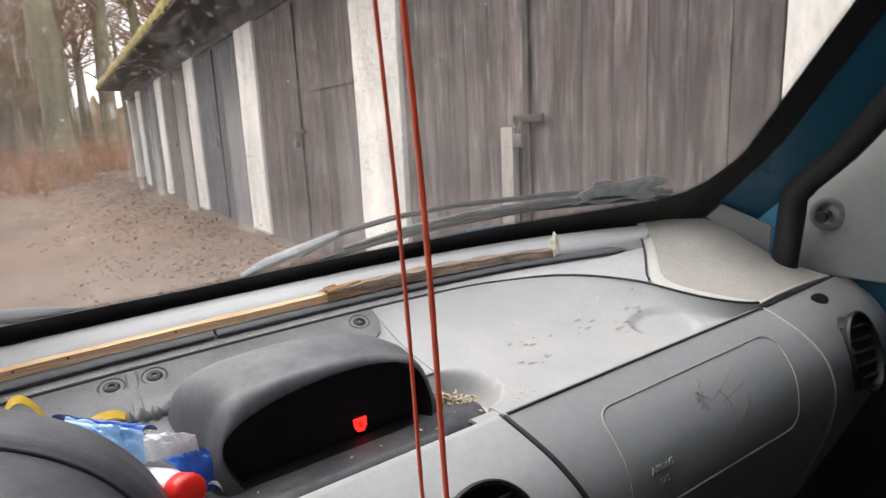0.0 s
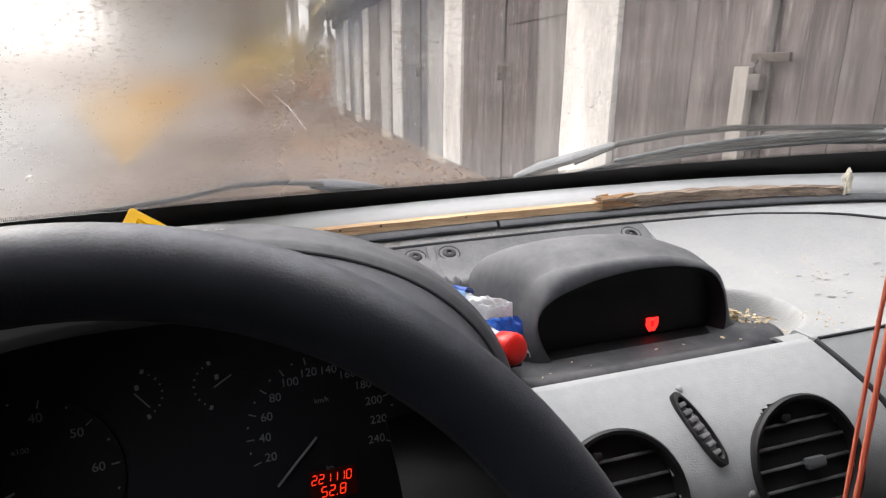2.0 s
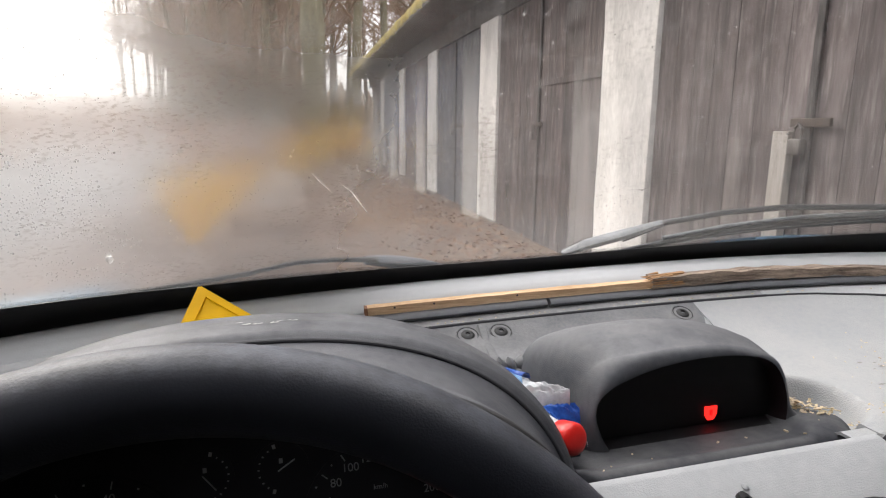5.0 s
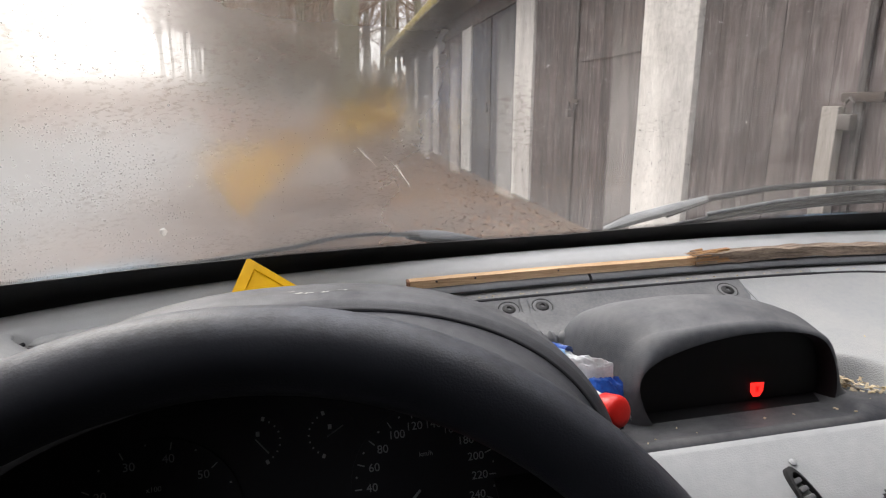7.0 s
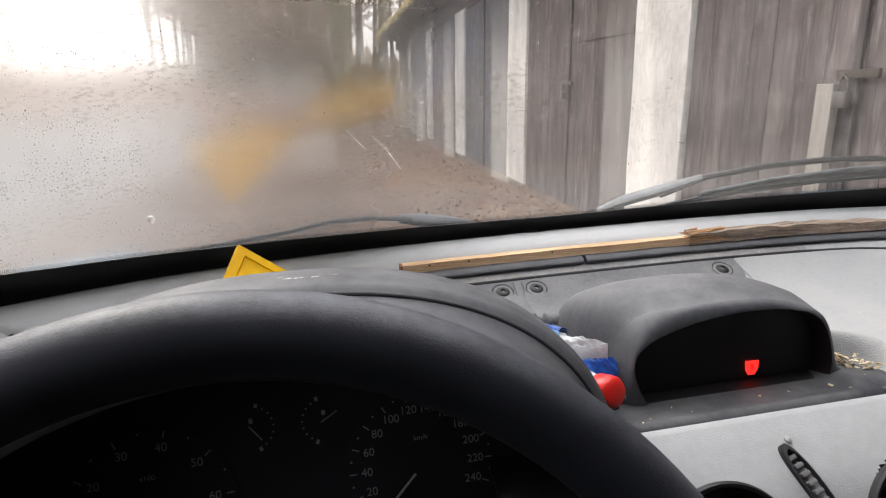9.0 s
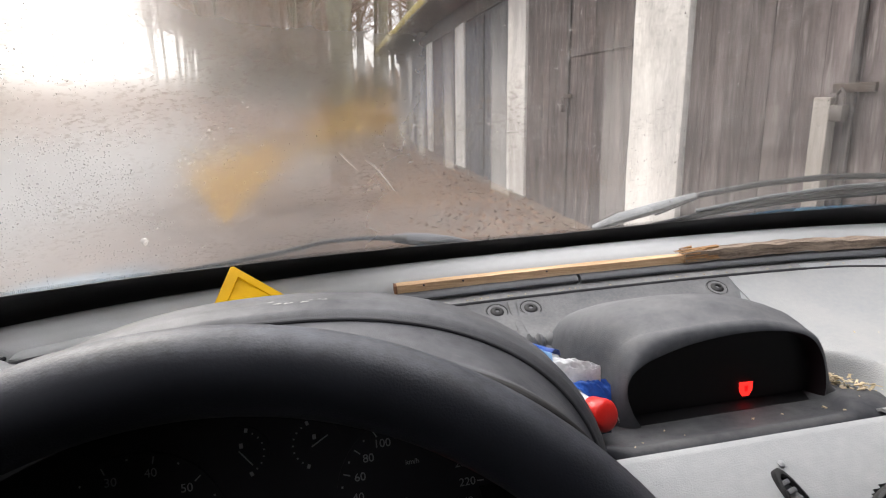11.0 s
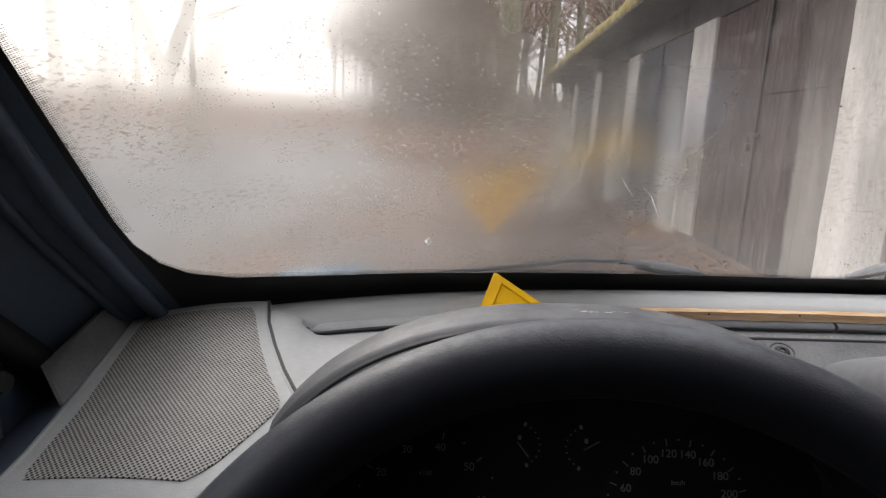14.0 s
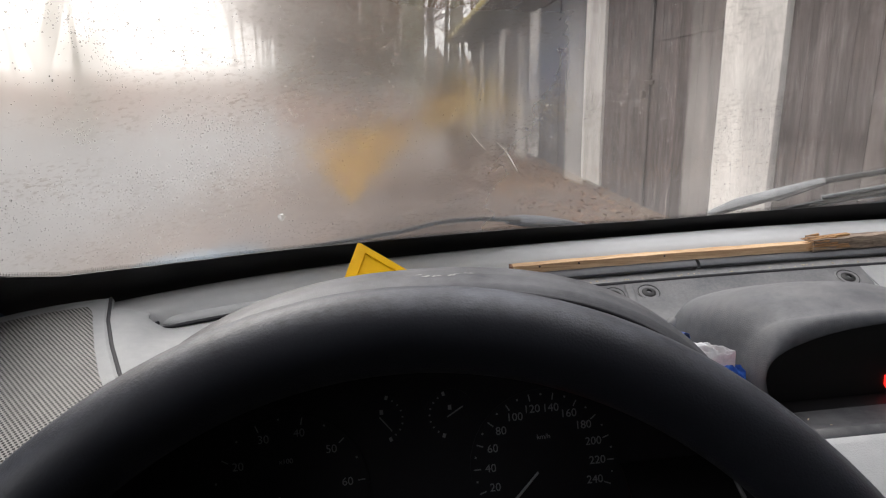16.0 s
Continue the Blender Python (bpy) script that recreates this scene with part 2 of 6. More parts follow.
def lone(name, bm, material, label, category, group="", kind="", frame_of=CAR, smooth=True):
    """A thing of a single mesh, its origin at the middle of its base."""
    bm.transform(frame_of)
    lo = [min(v.co[k] for v in bm.verts) for k in range(3)]
    hi = [max(v.co[k] for v in bm.verts) for k in range(3)]
    at = Vector(((lo[0] + hi[0]) / 2, (lo[1] + hi[1]) / 2, lo[2]))
    bm.transform(Matrix.Translation(-at))
    bmesh.ops.recalc_face_normals(bm, faces=bm.faces)
    for f in bm.faces:
        f.smooth = smooth
    me = bpy.data.meshes.new(name)
    bm.to_mesh(me)
    bm.free()
    if smooth:
        me.set_sharp_from_angle(angle=radians(40))
    me.materials.append(material)
    ob = new(name, me)
    ob.location = at
    return tagged(ob, label, category, group, kind)


def sheet(f, us, vs, thick=0.003, down=(0, 0, -1), closed_u=False):
    """A surface f(u, v) with thickness."""
    bm = bmesh.new()
    g = [[bm.verts.new(f(u, v)) for v in vs] for u in us]
    faces = []
    n = len(us)
    for i in range(n if closed_u else n - 1):
        for j in range(len(vs) - 1):
            faces.append(bm.faces.new((g[i][j], g[(i + 1) % n][j], g[(i + 1) % n][j + 1], g[i][j + 1])))
    if thick:
        d = Vector(down).normalized() * thick
        low = [[bm.verts.new(v.co + d) for v in row] for row in g]
        for i in range(n if closed_u else n - 1):
            for j in range(len(vs) - 1):
                bm.faces.new((low[i][j], low[i][j + 1], low[(i + 1) % n][j + 1], low[(i + 1) % n][j]))
        for i in range(n if closed_u else n - 1):
            k = (i + 1) % n
            bm.faces.new((g[i][0], low[i][0], low[k][0], g[k][0]))
            bm.faces.new((g[i][-1], g[k][-1], low[k][-1], low[i][-1]))
        if not closed_u:
            for j in range(len(vs) - 1):
                bm.faces.new((g[0][j], g[0][j + 1], low[0][j + 1], low[0][j]))
                bm.faces.new((g[-1][j], low[-1][j], low[-1][j + 1], g[-1][j + 1]))
    return bm


def tube(points, radius, seg=10, bm=None, flat=1.0, up=(0, 0, 1), closed=False):
    """A round rod along points; radius a number or a function of 0..1."""
    bm = bm or bmesh.new()
    P = [Vector(p) for p in points]
    n = len(P)
    rings = []
    for i, p in enumerate(P):
        t = (P[(i + 1) % n] - P[i - 1]) if closed else (P[min(i + 1, n - 1)] - P[max(i - 1, 0)])
        t.normalize()
        s = t.cross(Vector(up))
        if s.length < 1e-3:
            s = t.cross(Vector((1, 0, 0)))
        s.normalize()
        w = s.cross(t)
        r = radius(i / max(1, n - 1)) if callable(radius) else radius
        rings.append([bm.verts.new(p + s * r * math.cos(a) + w * r * flat * math.sin(a)) for a in (2 * math.pi * k / seg for k in range(seg))])
    for i in range(n if closed else n - 1):
        a, b = rings[i], rings[(i + 1) % n]
        for k in range(seg):
            bm.faces.new((a[k], a[(k + 1) % seg], b[(k + 1) % seg], b[k]))
    if not closed:
        bm.faces.new(rings[0][::-1])
        bm.faces.new(rings[-1])
    return bm


def box(lo, hi, bevel=0.0, bm=None, m=None, seg=2):
    one = bmesh.new()
    bmesh.ops.create_cube(one, size=1)
    for v in one.verts:
        v.co = Vector([lo[k] + (v.co[k] + 0.5) * (hi[k] - lo[k]) for k in range(3)])
    if bevel:
        bmesh.ops.bevel(one, geom=one.edges[:], offset=bevel, segments=seg, affect="EDGES", profile=0.5)
    if m is not None:
        one.transform(m)
    if bm is None:
        return one
    me = bpy.data.meshes.new("tmp")
    one.to_mesh(me)
    one.free()
    bm.from_mesh(me)
    bpy.data.meshes.remove(me)
    return bm


def solid(outline, depth, m=ONE, bevel=0.0, bm=None):
    """A flat outline of (x, y) raised by depth along z, then placed by m."""
    one = bmesh.new()
    vs = [one.verts.new((x, y, 0)) for x, y in outline]
    f = one.faces.new(vs)
    r = bmesh.ops.extrude_face_region(one, geom=[f])
    top = [v for v in r["geom"] if isinstance(v, bmesh.types.BMVert)]
    bmesh.ops.translate(one, verts=top, vec=(0, 0, depth))
    if bevel:
        es = [e for e in one.edges if abs(e.verts[0].co.z - depth) < 1e-6 and abs(e.verts[1].co.z - depth) < 1e-6]
        bmesh.ops.bevel(one, geom=es, offset=bevel, segments=2, affect="EDGES", profile=0.5)
    one.transform(m)
    if bm is None:
        return one
    me = bpy.data.meshes.new("tmp")
    one.to_mesh(me)
    one.free()
    bm.from_mesh(me)
    bpy.data.meshes.remove(me)
    return bm


def lathe(profile, seg=32, m=ONE):
    """A turned shape round z from (radius, z) pairs."""
    bm = bmesh.new()
    rings = [[bm.verts.new((r * math.cos(2 * math.pi * k / seg), r * math.sin(2 * math.pi * k / seg), z)) for k in range(seg)] for r, z in profile]
    for a, b in zip(rings, rings[1:]):
        for k in range(seg):
            bm.faces.new((a[k], a[(k + 1) % seg], b[(k + 1) % seg], b[k]))
    for ring, (r, z) in ((rings[0], profile[0]), (rings[-1], profile[-1])):
        if r > 1e-6:
            bm.faces.new(ring)
    bmesh.ops.remove_doubles(bm, verts=bm.verts, dist=1e-7)
    bm.transform(m)
    return bm


def span(a, b, n):
    return [a + (b - a) * i / n for i in range(n + 1)]


def line_at(pairs, x):
    """Linear between (x, y) pairs."""
    for (a, ya), (b, yb) in zip(pairs, pairs[1:]):
        if x <= b:
            return ya + (yb - ya) * max(0.0, min(1.0, (x - a) / (b - a)))
    return pairs[-1][1]


def smooth_at(pairs, x):
    for (a, ya), (b, yb) in zip(pairs, pairs[1:]):
        if x <= b:
            s = max(0.0, min(1.0, (x - a) / (b - a)))
            return ya + (yb - ya) * s * s * (3 - 2 * s)
    return pairs[-1][1]


def facing(at, normal, up=(0, 0, 1)):
    """A pose whose z looks along normal and whose y is as near up as can be."""
    z = Vector(normal).normalized()
    x = Vector(up).cross(z).normalized()
    y = z.cross(x)
    return Matrix.Translation(at) @ Matrix((x, y, z)).transposed().to_4x4()


# ---- ground ----
M_GROUND = mat("damp_leafy_soil", (0.078, 0.045, 0.028), 0.85, 0.45, 0.8, 0.8, 30, tint=(0.145, 0.09, 0.056))



def add_track(m):
    """A wet grey vehicle track with ragged edges along the row."""
    nt = m.node_tree
    L = nt.links.new
    b = nt.nodes["Principled BSDF"]
    tc = nt.nodes.new("ShaderNodeTexCoord")
    sp = nt.nodes.new("ShaderNodeSeparateXYZ")
    n = nt.nodes.new("ShaderNodeTexNoise")
    n.inputs["Scale"].default_value, n.inputs["Detail"].default_value = 1.3, 6
    L(tc.outputs["Object"], sp.inputs[0])
    L(tc.outputs["Object"], n.inputs["Vector"])
    wob = nt.nodes.new("ShaderNodeMath")
    wob.operation, wob.inputs[1].default_value = "MULTIPLY_ADD", 2.4
    L(n.outputs["Fac"], wob.inputs[0])
    L(sp.outputs[0], wob.inputs[2])
    edge = nt.nodes.new("ShaderNodeMapRange")
    edge.inputs[1].default_value, edge.inputs[2].default_value = -0.6, -2.2
    L(wob.outputs[0], edge.inputs[0])
    mx = nt.nodes.new("ShaderNodeMixRGB")
    old = b.inputs["Base Color"].links[0].from_socket
    reach = nt.nodes.new("ShaderNodeMapRange")
    reach.inputs[1].default_value, reach.inputs[2].default_value = 30.0, 15.0
    L(sp.outputs[1], reach.inputs[0])
    both = nt.nodes.new("ShaderNodeMath")
    both.operation = "MULTIPLY"
    L(edge.outputs[0], both.inputs[0])
    L(reach.outputs[0], both.inputs[1])
    L(both.outputs[0], mx.inputs[0])
    L(old, mx.inputs[1])
    mx.inputs[2].default_value = (0.125, 0.124, 0.122, 1)
    # russet litter under the trees further off
    wood = nt.nodes.new("ShaderNodeMapRange")
    wood.inputs[1].default_value, wood.inputs[2].default_value, wood.inputs[4].default_value = 6.0, 13.0, 0.75
    L(sp.outputs[1], wood.inputs[0])
    patchy = nt.nodes.new("ShaderNodeMath")
    patchy.operation = "MULTIPLY"
    L(wood.outputs[0], patchy.inputs[0])
    spread = nt.nodes.new("ShaderNodeMapRange")
    spread.inputs[1].default_value, spread.inputs[2].default_value = 0.3, 0.6
    L(n.outputs["Fac"], spread.inputs[0])
    L(spread.outputs[0], patchy.inputs[1])
    litter = nt.nodes.new("ShaderNodeMixRGB")
    litter.inputs[2].default_value = (0.27, 0.125, 0.058, 1)
    L(patchy.outputs[0], litter.inputs[0])
    L(old, litter.inputs[1])
    old = litter.outputs[0]
    L(mx.outputs[0], b.inputs["Base Color"])


add_track(M_GROUND)


def ground_z(x, y):
    bank = 0.34 * smooth_at([(-0.6, 0), (1.5, 1)], x)
    far = max(0.0, math.hypot(x, y) - 9)
    rise = 0.068 * far * smooth_at([(-6, 1.0), (2, 0.15)], x) if far < 60 else 0.068 * 51 * smooth_at([(-6, 1.0), (2, 0.15)], x)
    return bank + rise + 0.03 * noise.noise((x * 0.7, y * 0.7, 0)) * (1 if y > 1.6 or abs(x) > 1.2 else 0)


def ground_sheet():
    rs = [0, 0.7, 1.3, 1.9, 2.5, 3.1, 3.8, 4.6, 5.5, 6.5, 7.7, 9, 10.5, 12.5, 15, 18, 22, 27, 34, 44, 60, 90, 150, 300, 700, 1600]
    return sheet(lambda a, r: (r * math.cos(a), r * math.sin(a), ground_z(r * math.cos(a), r * math.sin(a)) if r < 60 else ground_z(60 * math.cos(a), 60 * math.sin(a))),
                 [2 * math.pi * k / 96 for k in range(96)], rs, thick=0, closed_u=True)


lone("ground", ground_sheet(), M_GROUND, "damp brown soil strewn with fallen leaves", "ground", kind="structure", frame_of=ONE)

# ---- row of garages ----
WALL = Matrix.Translation((1.60, 4.0, 0)) @ pose(0, 0, 0, 0, 0, -0.67)  # x into the building, y along the row
S0, BAY, POST, BASE, LINTEL = -1.20, 2.51, 0.55, 0.32, 2.15


def weathered(name, a, b, c):
    """Old painted boards: stained in long upright streaks."""
    m = bpy.data.materials.new(name)
    m.use_nodes = True
    nt = m.node_tree
    L = nt.links.new
    bs = nt.nodes["Principled BSDF"]
    tc = nt.nodes.new("ShaderNodeTexCoord")
    oi = nt.nodes.new("ShaderNodeObjectInfo")
    vm = nt.nodes.new("ShaderNodeVectorMath")
    vm.operation = "ADD"
    L(tc.outputs["Object"], vm.inputs[0])
    L(oi.outputs["Random"], vm.inputs[1])
    cols = []
    for sc, st in ((3.0, (1, 6, 0.5)), (8.0, (1, 5, 0.6)), (2.2, (1, 1, 1)), (9.0, (1, 2.2, 0.5))):
        mp = nt.nodes.new("ShaderNodeMapping")
        mp.inputs["Scale"].default_value = st
        L(vm.outputs[0], mp.inputs[0])
        n = nt.nodes.new("ShaderNodeTexNoise")
        n.inputs["Scale"].default_value, n.inputs["Detail"].default_value, n.inputs["Roughness"].default_value = sc, 8, 0.65
        L(mp.outputs[0], n.inputs["Vector"])
        cols.append(n)
    r1 = nt.nodes.new("ShaderNodeValToRGB")
    r1.color_ramp.elements[0].position, r1.color_ramp.elements[1].position = 0.36, 0.62
    r1.color_ramp.elements[0].color, r1.color_ramp.elements[1].color = (*a, 1), (*b, 1)
    L(cols[0].outputs["Fac"], r1.inputs[0])
    r2 = nt.nodes.new("ShaderNodeValToRGB")
    r2.color_ramp.elements[0].position, r2.color_ramp.elements[1].position = 0.53, 0.74
    L(cols[1].outputs["Fac"], r2.inputs[0])
    mx = nt.nodes.new("ShaderNodeMixRGB")
    mx.inputs[2].default_value = (*c, 1)
    L(r2.outputs[0], mx.inputs[0])
    L(r1.outputs[0], mx.inputs[1])
    m2 = nt.nodes.new("ShaderNodeMixRGB")
    m2.blend_type, m2.inputs[0].default_value = "MULTIPLY", 0.75
    L(mx.outputs[0], m2.inputs[1])
    L(cols[2].outputs["Fac"], m2.inputs[2])
    # blotches of flaked and sooty paint, in places
    r3 = nt.nodes.new("ShaderNodeValToRGB")
    r3.color_ramp.elements[0].position, r3.color_ramp.elements[1].position = 0.42, 0.62
    r3.color_ramp.elements[0].color, r3.color_ramp.elements[1].color = (0.55, 0.54, 0.54, 1), (1.25, 1.25, 1.26, 1)
    L(cols[3].outputs["Fac"], r3.inputs[0])
    m3 = nt.nodes.new("ShaderNodeMixRGB")
    m3.blend_type, m3.inputs[0].default_value = "MULTIPLY", 0.4
    L(m2.outputs[0], m3.inputs[1])
    L(r3.outputs[0], m3.inputs[2])
    m2 = m3
    hs = nt.nodes.new("ShaderNodeHueSaturation")
    tone = nt.nodes.new("ShaderNodeMapRange")
    tone.inputs[3].default_value, tone.inputs[4].default_value = 1.1, 1.75
    L(oi.outputs["Random"], tone.inputs[0])
    L(tone.outputs[0], hs.inputs["Value"])
    L(m2.outputs[0], hs.inputs["Color"])
    L(hs.outputs[0], bs.inputs["Base Color"])
    bs.inputs["Roughness"].default_value = 0.8
    bp = nt.nodes.new("ShaderNodeBump")
    bp.inputs["Strength"].default_value, bp.inputs["Distance"].default_value = 0.4, 0.01
    L(cols[1].outputs["Fac"], bp.inputs["Height"])
    L(bp.outputs[0], bs.inputs["Normal"])
    return m


M_POST = mat("dirty_whitewash", (0.54, 0.52, 0.485), 0.85, 0.3, 3.5, 0.5, 60, stretch=(1, 1, 0.4), tint=(0.70, 0.68, 0.64))
M_DOORS = [weathered("grey_brown_boards", (0.062, 0.049, 0.047), (0.135, 0.113, 0.108), (0.215, 0.193, 0.184)),
           weathered("brown_boards", (0.034, 0.025, 0.024), (0.088, 0.066, 0.062), (0.19, 0.162, 0.15)),
           weathered("blue_black_boards", (0.022, 0.025, 0.033), (0.06, 0.064, 0.075), (0.15, 0.15, 0.165))]
M_LINTEL = weathered("dark_lintel_boards", (0.035, 0.031, 0.03), (0.08, 0.072, 0.069), (0.15, 0.14, 0.135))
M_SOFFIT = weathered("dark_soffit_boards", (0.02, 0.018, 0.018), (0.05, 0.046, 0.044), (0.09, 0.085, 0.08))
M_MOSS = mat("yellow_green_moss", (0.10, 0.085, 0.03), 0.95, 0.5, 7, 1.0, 60, tint=(0.34, 0.27, 0.06))
M_STEEL = mat("dull_steel", (0.10, 0.09, 0.082), 0.6, 0.3, 40, 0.2, 200, metal=0.2)
M_BOARD = mat("grey_sawn_board", (0.27, 0.25, 0.225), 0.85, 0.3, 5, 0.4, 60, stretch=(6, 6, 0.5), tint=(0.38, 0.35, 0.315))
M_RUST = mat("rusty_iron", (0.06, 0.046, 0.038), 0.7, 0.4, 30, 0.5, 200, metal=0.4)
M_FELT = mat("mossy_roofing_felt", (0.09, 0.09, 0.075), 0.9, 0.4, 0.8, 0.5, 40, tint=(0.17, 0.165, 0.07))
M_STONE = mat("old_plinth", (0.2, 0.19, 0.17), 0.9, 0.3, 4, 0.6, 50)

END = S0 + BAY * 5 + POST
garage = thing("garage_row", (0.5, 5.0, BASE), "row of weathered wooden garages with whitewashed posts and mossy roof", "garage", frame_of=WALL)
part("back_wall", box((4.6, S0 - BAY * 2, BASE - 0.4), (4.8, END, LINTEL + 0.1)), M_STONE, garage, frame_of=WALL, smooth=False)
part("end_wall", box((0.12, END - 0.02, BASE - 0.4), (4.6, END + 0.16, LINTEL + 0.1)), M_POST, garage, frame_of=WALL, smooth=False)
part("end_wall", box((0.12, S0 - BAY * 2 - 0.16, BASE - 0.4), (4.6, S0 - BAY * 2, LINTEL + 0.1)), M_POST, garage, frame_of=WALL, smooth=False)
part("lintel", box((0.03, S0 - BAY * 2, LINTEL), (0.22, END, LINTEL + 0.24), 0.01), M_LINTEL, garage, "dark timber lintel over the doors", frame_of=WALL, smooth=False)
roof = part("roof", box((-0.44, S0 - BAY * 2 - 0.3, 2.39), (5.0, 12.3, 2.46), 0.01), M_SOFFIT, garage, "dark flat roof with overhanging eave", frame_of=WALL, smooth=False)

part("roof_felt", box((-0.40, S0 - BAY * 2 - 0.26, 2.461), (4.96, 12.26, 2.476), 0.004), M_FELT, garage, "grey roofing felt with moss patches", frame_of=WALL, smooth=False)


def moss_edge():
    """A thick uneven cushion of moss that has crept over the eave."""
    bm = bmesh.new()
    y0, y1 = S0 - BAY * 2 - 0.26, 12.3

    def f(y, q):
        a = math.pi * (q - 0.12)
        h = 0.12 + 0.05 * noise.noise((y * 1.3, 0, 0)) + 0.035 * noise.noise((y * 5, 2, 0))
        p = Vector((-0.36 - 0.095 * math.cos(a), y, 2.448 + h * max(-0.3, math.sin(a))))
        return p + Vector(noise.noise_vector((p.x * 14, y * 14, p.z * 14))) * 0.022 + Vector(noise.noise_vector((p.x * 40, y * 40, p.z * 40))) * 0.008
    return sheet(f, span(y0, y1, 700), span(0, 1, 12), thick=0)


part("moss_edge", moss_edge(), M_MOSS, roof, "yellow-green moss along the eave", frame_of=WALL)


def wavy_post(s):
    bm = box((0.0, s, BASE - 0.3), (0.24, s + POST, LINTEL), 0.012)
    bmesh.ops.subdivide_edges(bm, edges=[e for e in bm.edges if abs(e.verts[0].co.z - e.verts[1].co.z) > 1], cuts=14)
    for v in bm.verts:
        v.co.x += 0.006 * noise.noise((s, v.co.y * 3, v.co.z * 4))
        v.co.y += 0.008 * noise.noise((s + 5, v.co.y * 3, v.co.z * 5))
    return bm


def door_leaf(parent, y0, y1, n, material, seed):
    rnd = random.Random(seed)
    for k in range(n):
        a, b = y0 + (y1 - y0) * k / n, y0 + (y1 - y0) * (k + 1) / n
        o = rnd.uniform(-0.0012, 0.0012)
        part("plank", box((0.022 + o, a + 0.0004, BASE - 0.05 + rnd.uniform(0, 0.03)), (0.047 + o, b - 0.0004, LINTEL - 0.015), 0.0015, seg=1), material, parent, frame_of=WALL, smooth=False)


DOOR_KIND = [1, 0, 1, 2, 1, 2]
for i in range(-1, 6):
    s = S0 + (i - 1) * BAY
    part("post", wavy_post(s), M_POST, garage, "whitewashed post with flaking paint", frame_of=WALL)
    part("plinth", box((-0.015, s - 0.02, BASE - 0.3), (0.26, s + POST + 0.02, BASE + 0.03), 0.015), M_STONE, garage, frame_of=WALL)
for i in range(0, 6):
    y0 = S0 + (i - 1) * BAY - BAY + POST + 0.012
    y1 = S0 + (i - 1) * BAY - 0.012
    mid = (y0 + y1) / 2
    m = M_DOORS[DOOR_KIND[i]]
    door = part("garage_door", box((0.056, y0, BASE - 0.06), (0.076, y1, LINTEL - 0.012)), m, garage, ["", "grey-brown plank garage door with padlock", "brown plank garage door", "blue-black plank garage door", "brown plank garage door", "blue-black plank garage door"][i], frame_of=WALL, smooth=False)
    door_leaf(door, y0, mid - 0.006, 7, m, i * 2)
    door_leaf(door, mid + 0.006, y1, 7, m, i * 2 + 1)
    part("cover_strip", box((0.004, mid - 0.02, BASE), (0.0155, mid + 0.012, LINTEL - 0.04), 0.003), M_LINTEL, door, frame_of=WALL, smooth=False)
    if i > 1:
        part("rail", box((0.012, y0 + 0.02, 1.49), (0.0156, mid - 0.03, 1.53), 0.001), m, door, frame_of=WALL, smooth=False)
    part("hasp", box((-0.01, mid - 0.11, 1.205), (0.004, mid + 0.06, 1.235), 0.003), M_RUST, door, "rusty iron hasp", frame_of=WALL)
    lock = box((-0.045, mid - 0.03, 1.11), (-0.015, mid + 0.025, 1.165), 0.006)
    tube([(-0.03, mid - 0.018, 1.16), (-0.03, mid - 0.018, 1.2), (-0.03, mid - 0.002, 1.217), (-0.03, mid + 0.014, 1.2), (-0.03, mid + 0.014, 1.16)], 0.005, 8, bm=lock)
    part("padlock", lock, M_STEEL, door, "old steel padlock", frame_of=WALL)
d1 = S0 - BAY / 2 + POST / 2
board = box((-0.03, d1 + 0.04, BASE), (0.003, d1 + 0.115, 1.19), 0.004)
lone("loose_board", board, M_BOARD, "pale upright board leaning on the garage door", "board", frame_of=WALL, smooth=False)

# ---- windscreen ----


def glass_y(x, z):
    return 0.69 - 0.1 * x * x - 0.37 * x ** 4 - (z - 1.19) * 1.05


def edge_x(z, sgn=1):
    """Half the width of the glass at the height z; the driver's side leans in less."""
    return 0.742 - 0.26 * max(0, z - 1.2) if sgn > 0 else 0.738 - 0.12 * max(0, z - 1.2)


